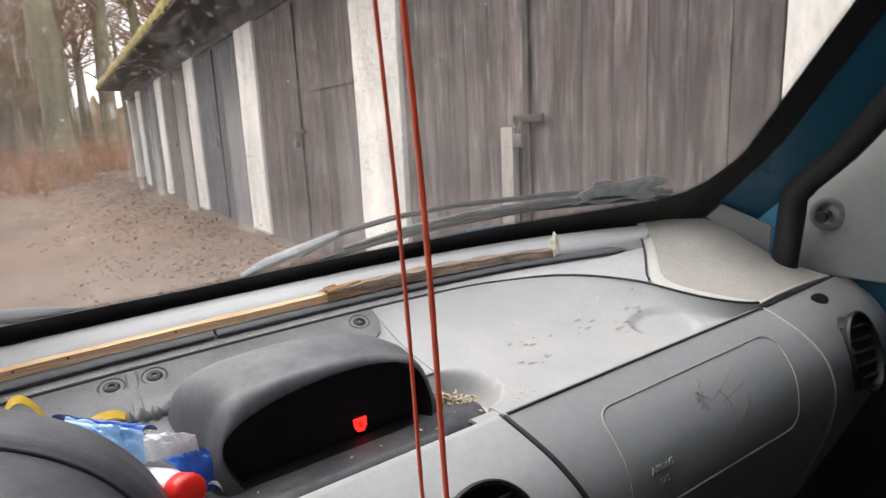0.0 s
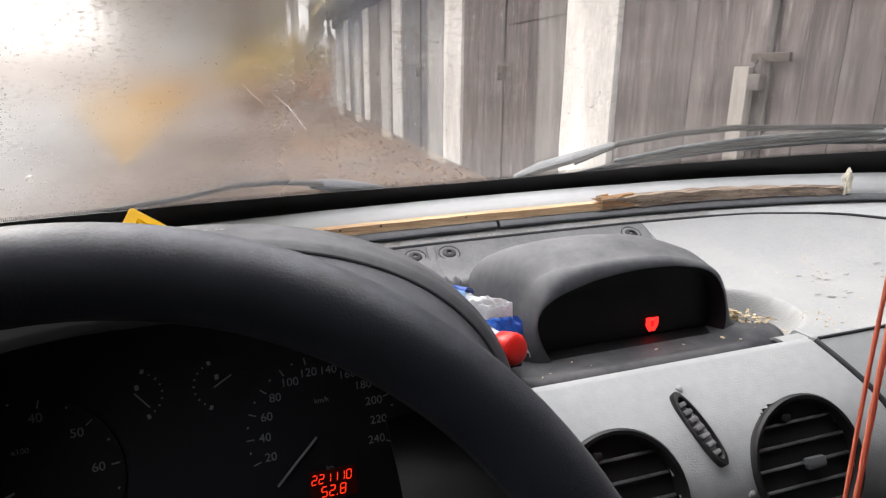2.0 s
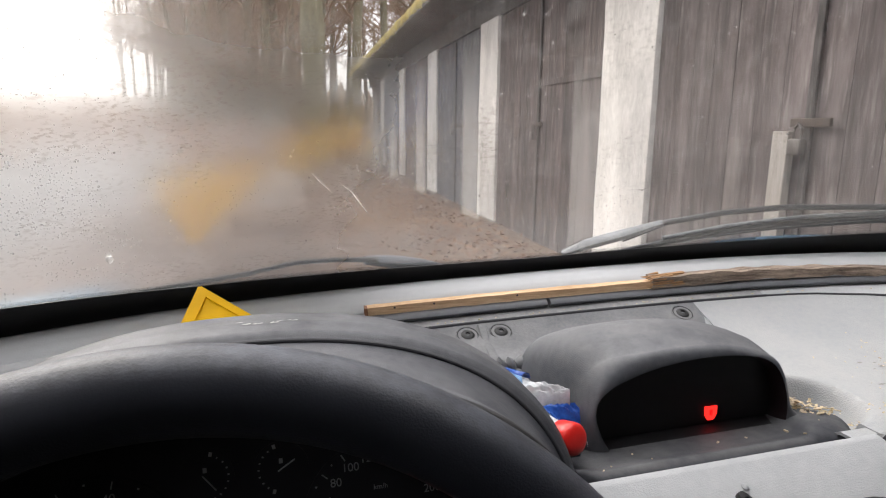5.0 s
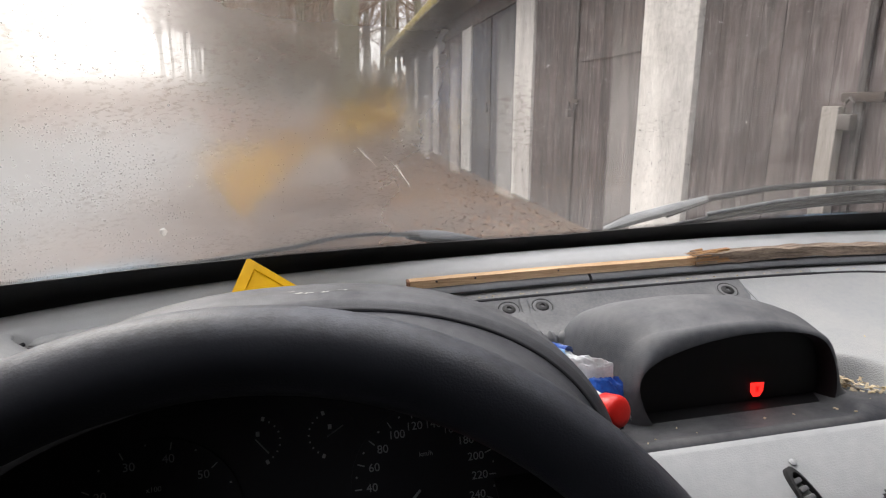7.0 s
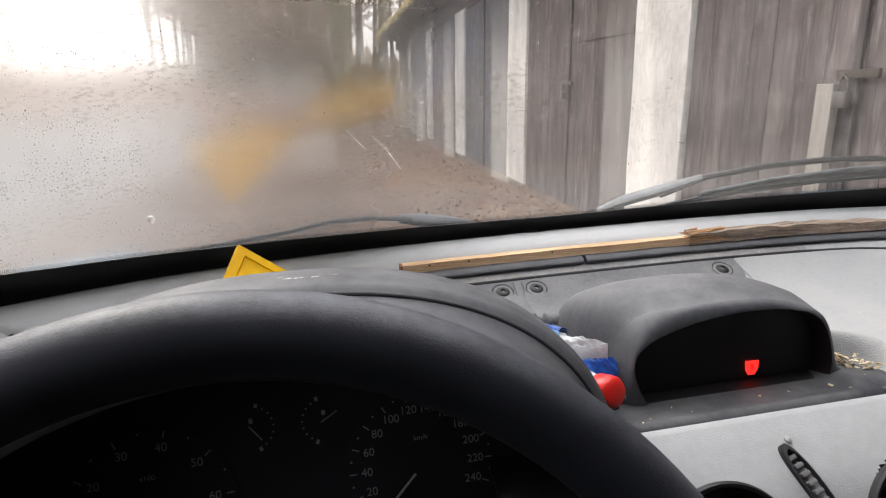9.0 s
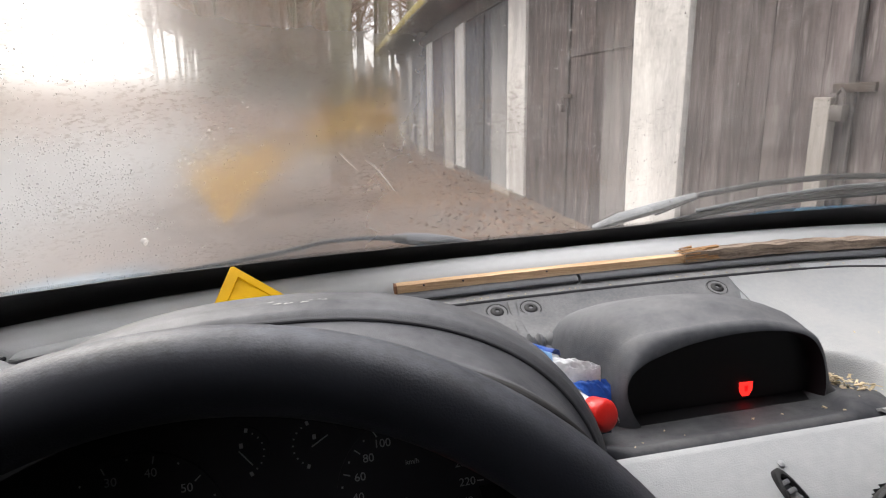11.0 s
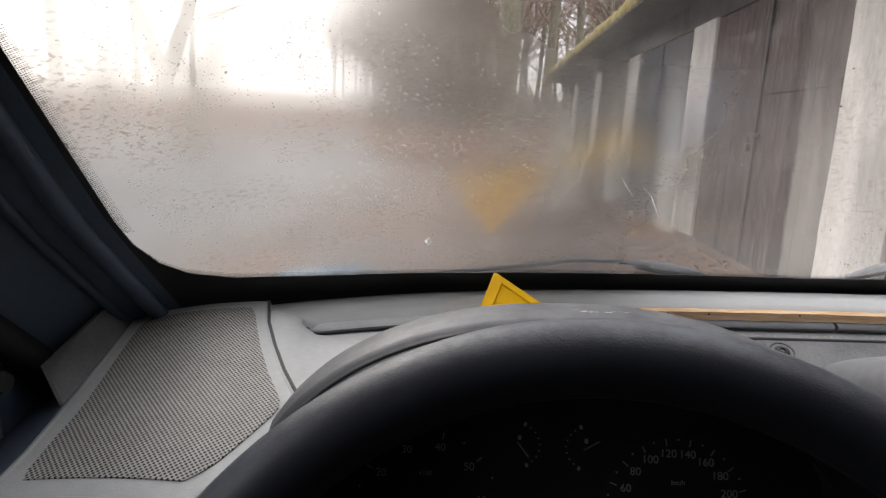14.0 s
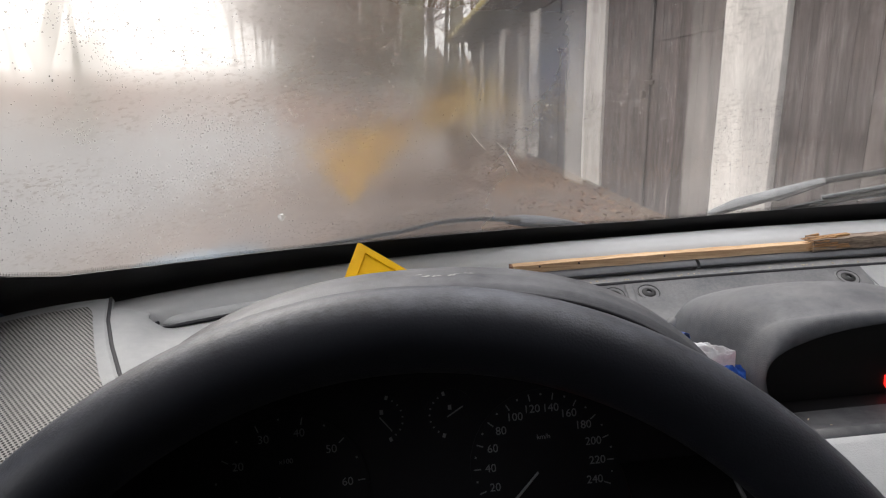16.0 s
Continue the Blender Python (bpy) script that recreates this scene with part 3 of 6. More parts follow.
def windscreen_material():
    m = bpy.data.materials.new("misted_glass")
    m.use_nodes = True
    nt = m.node_tree
    L = nt.links.new
    out = nt.nodes["Material Output"]
    nt.nodes.remove(nt.nodes["Principled BSDF"])
    tc = nt.nodes.new("ShaderNodeTexCoord")
    sx = nt.nodes.new("ShaderNodeSeparateXYZ")
    L(tc.outputs["Object"], sx.inputs[0])

    def tex(scale, detail, stretch=(1, 1, 1)):
        mp = nt.nodes.new("ShaderNodeMapping")
        mp.inputs["Scale"].default_value = stretch
        n = nt.nodes.new("ShaderNodeTexNoise")
        n.inputs["Scale"].default_value, n.inputs["Detail"].default_value, n.inputs["Roughness"].default_value = scale, detail, 0.6
        L(tc.outputs["Object"], mp.inputs[0])
        L(mp.outputs[0], n.inputs["Vector"])
        return n.outputs["Fac"]

    def ramp(v, pts):
        r = nt.nodes.new("ShaderNodeValToRGB")
        e = r.color_ramp.elements
        while len(e) < len(pts):
            e.new(0.5)
        for k, (p, val) in enumerate(pts):
            e[k].position, e[k].color = p, (val, val, val, 1)
        L(v, r.inputs[0])
        return r.outputs[0]

    def op(kind, a, b):
        n = nt.nodes.new("ShaderNodeMath")
        n.operation, n.use_clamp = kind, True
        for k, v in enumerate((a, b)):
            if isinstance(v, (int, float)):
                n.inputs[k].default_value = v
            else:
                L(v, n.inputs[k])
        return n.outputs[0]

    mr = nt.nodes.new("ShaderNodeMapRange")
    mr.inputs[1].default_value, mr.inputs[2].default_value = -0.63, 0.63
    L(sx.outputs[0], mr.inputs[0])
    wobble = nt.nodes.new("ShaderNodeMath")
    wobble.operation = "MULTIPLY_ADD"
    wobble.inputs[1].default_value = 0.16
    L(tex(7, 5), wobble.inputs[0])
    shift = op("SUBTRACT", mr.outputs[0], 0.08)
    L(shift, wobble.inputs[2])
    side = wobble.outputs[0]
    mist = ramp(side, [(0.0, 0.095), (0.12, 0.09), (0.22, 0.058), (0.30, 0.032), (0.42, 0.024), (0.55, 0.018), (1.0, 0.016)])
    cloud = ramp(tex(3.5, 4), [(0.3, 0.55), (0.7, 1.25)])
    lift = nt.nodes.new("ShaderNodeMapRange")
    lift.inputs[1].default_value, lift.inputs[2].default_value = 0.90, 0.99
    L(sx.outputs[2], lift.inputs[0])
    wiped = op("SUBTRACT", 1.0, op("MULTIPLY", lift.outputs[0], ramp(side, [(0.0, 0.45), (0.13, 0.35), (0.20, 0.85), (0.42, 0.9), (1.0, 0.9)])))
    haze = op("MULTIPLY", op("MULTIPLY", op("MULTIPLY", mist, cloud), wiped), ramp(tex(45, 8, (1, 1, 1.6)), [(0.35, 0.72), (0.65, 1.0)]))
    specks = ramp(tex(260, 3, (1, 1, 0.6)), [(0.62, 0.0), (0.72, 0.16)])
    speckzone = ramp(tex(4, 3), [(0.45, 0.0), (0.6, 1.0)])
    haze = op("ADD", haze, op("MULTIPLY", specks, speckzone))
    # upright trails where the wet has run and dried
    trails = op("MULTIPLY", ramp(tex(55, 5, (1, 1, 0.06)), [(0.5, 0.0), (0.72, 0.035)]), ramp(side, [(0.0, 0.2), (0.2, 0.5), (0.27, 1.0), (0.6, 1.0), (1.0, 0.6)]))
    haze = op("ADD", haze, trails)
    # grime washed down to the foot of the glass
    foot = nt.nodes.new("ShaderNodeMapRange")
    foot.inputs[1].default_value, foot.inputs[2].default_value, foot.inputs[3].default_value, foot.inputs[4].default_value = 0.775, 0.86, 0.05, 0.0
    L(sx.outputs[2], foot.inputs[0])
    haze = op("ADD", haze, op("MULTIPLY", foot.outputs[0], ramp(side, [(0.3, 0.0), (0.45, 1.0)])))
    blur = op("MULTIPLY", ramp(side, [(0.0, 0.35), (0.05, 0.9), (0.12, 0.96), (0.2, 0.97), (0.25, 0.95), (0.305, 0.85), (0.345, 0.58), (0.39, 0.42), (0.46, 0.30), (0.56, 0.12), (1.0, 0.06)]), ramp(tex(5, 3), [(0.25, 0.75), (0.6, 1.0)]))
    blur = op("MULTIPLY", blur, wiped)
    # a blurring patch added high beside the middle, to soften the far trees
    far = nt.nodes.new("ShaderNodeVectorMath")
    far.operation = "DISTANCE"
    flat = nt.nodes.new("ShaderNodeCombineXYZ")
    L(sx.outputs[0], flat.inputs[0])
    L(sx.outputs[2], flat.inputs[2])
    L(flat.outputs[0], far.inputs[0])
    far.inputs[1].default_value = (-0.155, 0.0, 1.0)
    patch_edge = nt.nodes.new("ShaderNodeMath")
    patch_edge.operation, patch_edge.inputs[1].default_value = "MULTIPLY_ADD", 0.06
    L(tex(12, 5), patch_edge.inputs[0])
    L(far.outputs["Value"], patch_edge.inputs[2])
    soft_patch = ramp(patch_edge.outputs[0], [(0.03, 0.2), (0.06, 0.14), (0.10, 0.0)])
    blur = op("MAXIMUM", blur, soft_patch)
    tr = nt.nodes.new("ShaderNodeBsdfTransparent")
    rf = nt.nodes.new("ShaderNodeBsdfRefraction")
    rf.inputs["IOR"].default_value = 1.10
    L(ramp(side, [(0.0, 0.40), (0.2, 0.44), (0.28, 0.32), (0.36, 0.17), (1.0, 0.12)]), rf.inputs["Roughness"])
    wide = nt.nodes.new("ShaderNodeBsdfRefraction")
    wide.inputs["IOR"].default_value, wide.inputs["Roughness"].default_value = 1.35, 0.6
    for node in (rf, wide):
        level = nt.nodes.new("ShaderNodeCombineXYZ")
        level.inputs[1].default_value, level.inputs[2].default_value = -1.0, 0.12
        L(level.outputs[0], node.inputs["Normal"])
    both = nt.nodes.new("ShaderNodeMixShader")
    L(ramp(side, [(0.0, 0.32), (0.15, 0.38), (0.24, 0.5), (0.36, 0.3), (0.45, 0.0)]), both.inputs[0])
    L(rf.outputs[0], both.inputs[1])
    L(wide.outputs[0], both.inputs[2])
    m1 = nt.nodes.new("ShaderNodeMixShader")
    L(blur, m1.inputs[0])
    L(tr.outputs[0], m1.inputs[1])
    L(both.outputs[0], m1.inputs[2])
    tl = nt.nodes.new("ShaderNodeBsdfTranslucent")
    tl.inputs["Color"].default_value = (0.86, 0.85, 0.83, 1)
    dirt = nt.nodes.new("ShaderNodeBsdfTranslucent")
    dirt.inputs["Color"].default_value = (0.16, 0.125, 0.10, 1)
    band = nt.nodes.new("ShaderNodeMapRange")
    band.inputs[1].default_value, band.inputs[2].default_value = 0.75, 1.05
    L(sx.outputs[2], band.inputs[0])
    belt = ramp(band.outputs[0], [(0.0, 0.25), (0.25, 0.7), (0.5, 1.0), (0.8, 0.5), (1.0, 0.15)])
    flecks = op("MULTIPLY", ramp(tex(250, 6, (0.7, 1, 1.3)), [(0.51, 0.0), (0.64, 0.8)]), ramp(tex(8, 7, (0.8, 1, 1.2)), [(0.44, 0.0), (0.62, 1.0)]))
    flecks = op("MULTIPLY", op("MULTIPLY", flecks, belt), ramp(side, [(0.0, 1.0), (0.3, 0.85), (0.42, 0.5), (0.6, 0.4), (1.0, 0.15)]))
    m0 = nt.nodes.new("ShaderNodeMixShader")
    L(flecks, m0.inputs[0])
    L(m1.outputs[0], m0.inputs[1])
    L(dirt.outputs[0], m0.inputs[2])
    m2 = nt.nodes.new("ShaderNodeMixShader")
    L(haze, m2.inputs[0])
    L(m0.outputs[0], m2.inputs[1])
    L(tl.outputs[0], m2.inputs[2])
    gl = nt.nodes.new("ShaderNodeBsdfGlossy")
    gl.inputs["Roughness"].default_value = 0.23
    m3 = nt.nodes.new("ShaderNodeMixShader")
    L(op("MULTIPLY", ramp(side, [(0.0, 0.10), (0.14, 0.26), (0.20, 0.48), (0.27, 0.50), (0.33, 0.22), (0.40, 0.05), (1.0, 0.06)]), op("MAXIMUM", wiped, 0.25)), m3.inputs[0])
    L(m2.outputs[0], m3.inputs[1])
    L(gl.outputs[0], m3.inputs[2])
    L(m3.outputs[0], out.inputs[0])
    return m


M_GLASS = windscreen_material()
van = thing("van_body", (0, 0.3, 0.25), "teal blue van cab shell with dark pillar trim", "van", kind="structure")
pane = part("windscreen", sheet(lambda u, z: (u * (edge_x(z, u) + 0.02), glass_y(u * (edge_x(z, u) + 0.02), z), z), span(-1, 1, 40), span(1.06, 1.64, 16), thick=0), M_GLASS, van, "misted wet windscreen with drying smears")
pane.visible_shadow = False


FRIT = [(0.0, 1.1005), (0.4, 1.107), (0.6, 1.115), (0.68, 1.124), (0.713, 1.136), (0.728, 1.152), (0.736, 1.18), (0.742, 1.21)]


def frit(x, v):
    z = 1.055 + (line_at(FRIT, abs(x)) - 1.055) * v
    return (x, glass_y(x, z) - 0.004, z)


part("frit_band", sheet(frit, span(-0.742, -0.7, 12) + span(-0.68, 0.68, 40) + span(0.7, 0.742, 12), span(0, 1, 4), thick=0.002, down=(0, 1, 0)), M_BLACK, pane, "black enamel band along the glass edge")
for sgn in (-1, 1):
    part("frit_band", sheet(lambda z, v: (sgn * (edge_x(z, sgn) + 0.03 * v), glass_y(edge_x(z, sgn) + 0.03 * v, z) - 0.004, z), span(1.06, 1.63, 28), span(-0.1, 1.8, 4), thick=0.002, down=(0, 1, 0)), M_BLACK, pane)


def frit_dots():
    """The halftone fringe of the enamel band."""
    bm = bmesh.new()

    def dot(x, z, s):
        c = [(x - s, z - s), (x + s, z - s), (x + s, z + s), (x - s, z + s)]
        bm.faces.new([bm.verts.new((a, glass_y(a, b) - 0.0035, b)) for a, b in c])
    for k in range(1000):
        x = -0.73 + 1.46 * k / 999
        for j in range(4):
            dot(x + 0.00073 * (j % 2), line_at(FRIT, abs(x)) + 0.0010 + 0.0014 * j, 0.00050 - 0.00006 * j)
    for sgn in (-1, 1):
        for k in range(320):
            z = 1.19 + 0.0014 * k
            for j in range(6):
                dot(sgn * (edge_x(z, sgn) - 0.0034 - 0.0014 * j), z + 0.0007 * (j % 2), 0.00050 - 0.00005 * j)
    return bm


part("frit_dots", frit_dots(), M_BLACK, pane, "halftone dots fringing the band", smooth=False)

# pillars: rubber edge, painted inner panel, seal, sail panel


def pillar(sgn, rubber, face):
    def strip(a, c):
        return lambda z, v: (sgn * (edge_x(z, sgn) + a[0] + (c[0] - a[0]) * v), glass_y(edge_x(z, sgn), z) + a[1] + (c[1] - a[1]) * v, z)
    part("pillar_edge", sheet(strip((0.0, -0.006), (0.03, -0.03) if sgn > 0 else (0.05, -0.05)), span(1.06, 1.66, 20), span(0, 1, 3), thick=0.01, down=(sgn, 1, 0)), rubber, van)
    part("pillar", sheet(strip((0.029, -0.027) if sgn > 0 else (0.049, -0.045), (0.080, -0.100) if sgn > 0 else (0.085, -0.13)), span(1.0, 1.66, 20), span(0, 1, 4), thick=0.02, down=(sgn, 1, 0)), face, van, "painted inner windscreen pillar")
    # the passenger seal turns upright near its foot
    part("door_seal", tube([strip((0.082, -0.103 - 0.95 * max(0.0, 1.13 - z)), (0, 0))(z, 0) if sgn > 0 else strip((0.088, -0.135), (0.088, -0.135))(z, 0) for z in span(0.96, 1.66, 30)], 0.020 if sgn > 0 else 0.016, 14), M_RUBBER, van)


def edge_seal(sgn, a, d, r):
    return tube([(sgn * (edge_x(z, sgn) + a), glass_y(edge_x(z, sgn), z) - d, z) for z in span(1.08, 1.66, 20)], r, 10)


pillar(1, M_RUBBER, M_BODY)
part("edge_seal", edge_seal(-1, 0.017, 0.024, 0.009), M_PILLAR, van, "dark navy fold along the pillar")
part("edge_seal", edge_seal(-1, 0.043, 0.046, 0.005), M_PILLAR, van)
pillar(-1, M_PILLAR, M_PILLAR)

M_SAIL = mat("mirror_panel_plastic", (0.195, 0.205, 0.212), 0.55, 0.06, 9, 0.15, 1000, kind="leather", tint=(0.23, 0.238, 0.243))
SAIL_R = [(0.40, 0.99), (0.495, 0.99), (0.51, 1.0), (0.516, 1.03), (0.52, 1.09), (0.512, 1.15), (0.475, 1.22), (0.40, 1.31), (0.34, 1.37), (0.29, 1.40), (0.29, 0.99)]
SAIL_L = [(0.36, 0.955), (0.47, 0.955), (0.492, 1.0), (0.495, 1.03), (0.497, 1.10), (0.475, 1.16), (0.40, 1.23), (0.28, 1.33), (0.26, 0.955)]


def sail(sgn, x, outline, ky, kz):
    m = Matrix.Translation((x, 0, 0)) @ Matrix(((0, 0, -sgn, 0), (1, 0, 0, 0), (0, 1, 0, 0), (0, 0, 0, 1)))
    panel = part("mirror_panel", solid(outline, 0.02, m, bevel=0.006), M_SAIL, van, "pale grey door mirror panel with adjuster")
    f = facing((x - sgn * 0.02, ky, kz), (-sgn, -0.15, 0)) @ Matrix.Scale(0.72, 4)
    part("collar", lathe([(0.034, -0.002), (0.036, 0.004), (0.03, 0.006), (0.022, 0.004), (0.02, -0.012), (0.0, -0.012)], 28, f), M_MID, panel)
    part("mirror_knob", tube([f @ Vector((0, 0, z)) for z in (-0.01, 0.01, 0.03, 0.034, 0.045, 0.05)], lambda k: [0.0065, 0.006, 0.006, 0.0065, 0.0095, 0.0075][round(k * 5)], 16), M_BLACK, panel, "black mirror adjusting knob")


sail(1, 0.895, SAIL_R, 0.457, 1.0885)
sail(-1, -0.855, SAIL_L, 0.455, 1.078)


def cab_shell():
    part("roof", box((-0.95, -0.5, 1.66), (0.95, 0.2, 1.70), 0.01), M_LINER, van, "grey cab roof lining", smooth=False)
    part("rear_wall", box((-0.95, -0.54, 0.2), (0.95, -0.5, 1.70)), M_SEAT, van, "dark partition behind the seats", smooth=False)
    part("floor_pan", box((-0.95, -0.5, 0.2), (0.95, 0.85, 0.24)), M_RUBBER, van, smooth=False)
    part("bulkhead", box((-0.95, 0.84, 0.24), (0.95, 0.87, 1.0)), M_RUBBER, van, smooth=False)
    for sgn, x in ((-1, -0.835), (1, 0.905)):
        part("door_panel", box((min(x, x + sgn * 0.06), -0.5, 0.24), (max(x, x + sgn * 0.06), 0.6, 0.985 if sgn < 0 else 0.88), 0.01), M_SEAT, van, "dark lower door trim", smooth=False)
        # unseen walls added across part of the door windows to hold back side light
        part("side_light_blocker", box((min(x, x + sgn * 0.06), -0.5, 0.985), (max(x, x + sgn * 0.06), -0.06 if sgn < 0 else 0.08, 1.68)), M_LINER, van, smooth=False)
        part("pillar_foot", box((min(x, x + sgn * 0.03), 0.47, 0.9), (max(x, x + sgn * 0.03), 0.64, 1.16), 0.01), M_BODY if sgn > 0 else M_PILLAR, van, smooth=False)
        part("door_top", box((min(x, x + sgn * 0.05) + 0.004, -0.4, 0.95 if sgn < 0 else 0.885), (max(x, x + sgn * 0.05) - 0.004, 0.56, 0.99), 0.008), M_BODY, van, "teal blue door top", smooth=False)
        part("door_frame", box((min(x, x + sgn * 0.05), -0.28, 1.60), (max(x, x + sgn * 0.05), 0.2, 1.68)), M_RUBBER, van, smooth=False)

    part("roof_skin", box((-0.96, -0.55, 1.7005), (0.96, 0.215, 1.715), 0.006), M_BODY, van, "teal blue painted roof", smooth=False)
    for sgn, x in ((-1, -0.9), (1, 0.97)):
        part("outer_skin", box((x - 0.004, -0.55, 0.22), (x + 0.004, 0.6, 0.985), 0.003), M_BODY, van, "teal blue painted door", smooth=False)
        # upper skins only clad the added light-blocking walls
        part("outer_skin", box((x - 0.004, -0.55, 0.987), (x + 0.004, -0.06 if sgn < 0 else 0.08, 1.70), 0.003), M_BODY, van, smooth=False)


cab_shell()
part("bonnet", sheet(lambda x, v: (x, 0.86 - 0.1 * x * x - 0.37 * x ** 4 + v * 0.75, 1.035 - 0.05 * v - 0.12 * v * v - 0.05 * abs(x) ** 3 + 0.072 * math.exp(-((abs(x) - 0.71) / 0.10) ** 2) * smooth_at([(0.0, 0.0), (0.25, 1.0)], v)), span(-0.8, 0.8, 24), span(0, 1, 10), thick=0.004), M_BODY, van, "teal blue bonnet")
part("scuttle", sheet(lambda x, v: (x, glass_y(x, 1.06) - 0.01 + v * 0.07, 1.05 - 0.02 * v), span(-0.78, 0.78, 24), span(0, 1, 3), thick=0.01), M_RUBBER, van, "black scuttle panel below the windscreen")

# ---- dashboard ----


def rear(x):
    return 0.808 - 0.1 * x * x - 0.37 * x ** 4


def slot(x):
    return 0.725 - 0.1 * x * x - 0.37 * x ** 4


dash = thing("dashboard", (0, 0.5, 0.6), "worn two-tone grey plastic van dashboard, dusty", "dashboard")
ROLL = [(0.0, 1.066), (-0.002, 1.072), (-0.012, 1.078), (-0.030, 1.0812), (-0.048, 1.0795), (-0.062, 1.073), (-0.070, 1.064), (-0.072, 1.054)]


def roll_at(x, k):
    if k > 1:
        return (x, rear(x) - 0.074, 1.046)
    f = k * (len(ROLL) - 1)
    i = min(int(f), len(ROLL) - 2)
    a, b = ROLL[i], ROLL[i + 1]
    z = a[1] + (b[1] - a[1]) * (f - i)
    if k > 0.4:
        # the roll flattens out beyond the ends of the demister slot
        z += (smooth_at([(0.597, 0.0), (0.614, 1.0)], -x) if x < 0 else smooth_at([(0.60, 0.0), (0.665, 1.0)], x)) * max(0.0, 1.0835 - 0.009 * k - z)
    return (x, rear(x) + a[0] + (b[0] - a[0]) * (f - i), z)


part("top_roll", sheet(lambda u, k: roll_at(-0.668 + 0.026 * k + u * (1.356 - 0.058 * k), k), span(0, 0.06, 12) + span(0.07, 0.93, 60) + span(0.94, 1, 12), span(0, 1, 21) + [1.05], thick=0.004), M_ROLL, dash, "padded pale grey dashboard top roll")
# dark demister strip in two lengths
for a, b, skin in ((-0.6, -0.362, M_LIGHT), (-0.3615, 0.002, M_STRIP), (0.006, 0.618, M_STRIP)):
    n = 40
    xs = span(a, b, n)
    part("demister_strip", tube([(x, slot(x), 1.0555 + line_at([(-0.45, 0.0075), (-0.36, 0.0)], x)) for x in xs], lambda k, a=a: 0.0105 * min(1, 0.1 + math.sqrt(20 * (k if a < -0.5 else 1 - k if a > 0 else 1))), 12, flat=0.55), skin, dash, "grey demister strip")
part("strip_bed", sheet(lambda x, v: (x, slot(x) + 0.012 - 0.03 * v, 1.0535 - 0.008 * v * v + line_at([(-0.45, 0.003), (-0.36, 0.0)], x)), span(-0.62, 0.64, 50), span(0, 1, 4), thick=0.004), M_BED, dash)
part("groove", tube([(x, slot(x) - 0.019, 1.0445) for x in span(-0.40, 0.305, 50)], 0.0022, 8), M_VOID, dash)


TRAY_EDGE = [(0.28, 0.6955), (0.34, 0.688), (0.37, 0.681), (0.40, 0.668), (0.44, 0.652), (0.476, 0.630), (0.507, 0.597), (0.525, 0.568), (0.540, 0.540), (0.549, 0.516), (0.563, 0.487), (0.59, 0.455), (0.615, 0.437), (0.642, 0.4275)]


def deck_rear(x):
    if x > 0.29:
        return min(slot(x) - 0.02, sum(line_at(TRAY_EDGE, x + d) for d in (-0.012, -0.006, 0, 0.006, 0.012)) / 5)
    return slot(x) - 0.02


def pocket(x, y):
    """How far the two round hollows sink below the tray."""
    sunk = 0.0
    for cx, cy, r, d in ((0.188, 0.50, 0.054, 0.030), (0.505, 0.478, 0.048, 0.006)):
        sunk += d * smooth_at([(0.72, 1.0), (1.0, 0.0)], math.hypot((x - cx) / r, (y - cy) / (r * 0.95)))
    return sunk


def deck_z(v, lo=0.0):
    rows = [(0, 1.0445), (0.06, 1.036), (0.14, 1.028), (0.3, 1.017 - lo), (0.6, 1.006 - lo), (0.9, 1.0 - lo * 0.3), (1.0, 1.0)]
    ds = [d * min(1.0, v / 0.1, (1 - v) / 0.1) for d in (-0.1, -0.066, -0.033, 0, 0.033, 0.066, 0.1)]
    return sum(line_at(rows, v + d) for d in ds) / len(ds)


def shelf_at(u, v):
    x = -0.125 + (line_at([(0, 0.198), (0.1, 0.196), (0.17, 0.186), (0.24, 0.16), (0.5, 0.14)], v) + 0.125) * u
    return (x, slot(x) - 0.02 + (0.432 - slot(x) + 0.02) * v, deck_z(v))


part("shelf", sheet(shelf_at, span(0, 1, 30), span(0, 0.5, 24), thick=0.004), M_MID, dash, "mid grey shelf behind the display")
part("shelf_front", sheet(lambda x, v: (x, slot(x) - 0.02 + (0.432 - slot(x) + 0.02) * v, deck_z(v) - 0.002), span(-0.125, -0.07, 4), span(0.48, 0.84, 10), thick=0.004), M_CHAR, dash)
part("shelf_front", sheet(lambda x, v: (x, slot(x) - 0.02 + (0.432 - slot(x) + 0.02) * v, deck_z(v, 0.004) - 0.0014 - pocket(x, slot(x) - 0.02 + (0.432 - slot(x) + 0.02) * v)), span(0.12, 0.1985, 6), span(0.03, 0.55, 16), thick=0.003), M_TRAY, dash)
part("shelf_front", sheet(lambda x, v: (x, slot(x) - 0.02 + (0.432 - slot(x) + 0.02) * v, deck_z(v, 0.004) - 0.0014 - pocket(x, slot(x) - 0.02 + (0.432 - slot(x) + 0.02) * v)), span(0.17, 0.2, 4), span(0.54, 1, 10), thick=0.003), M_TRAY, dash)
part("shelf_end", sheet(lambda x, v: (x, slot(x) - 0.02 + (0.61 - slot(x) + 0.02) * v, deck_z(v * 0.37)), span(-0.28, -0.125, 12), span(0, 1, 12), thick=0.004), M_MID, dash)


def rim_z(y):
    return line_at([(0.424, 1.0035), (0.437, 1.009), (0.455, 1.015), (0.487, 1.024), (0.516, 1.031), (0.54, 1.036), (0.597, 1.041), (0.66, 1.0445)], y)


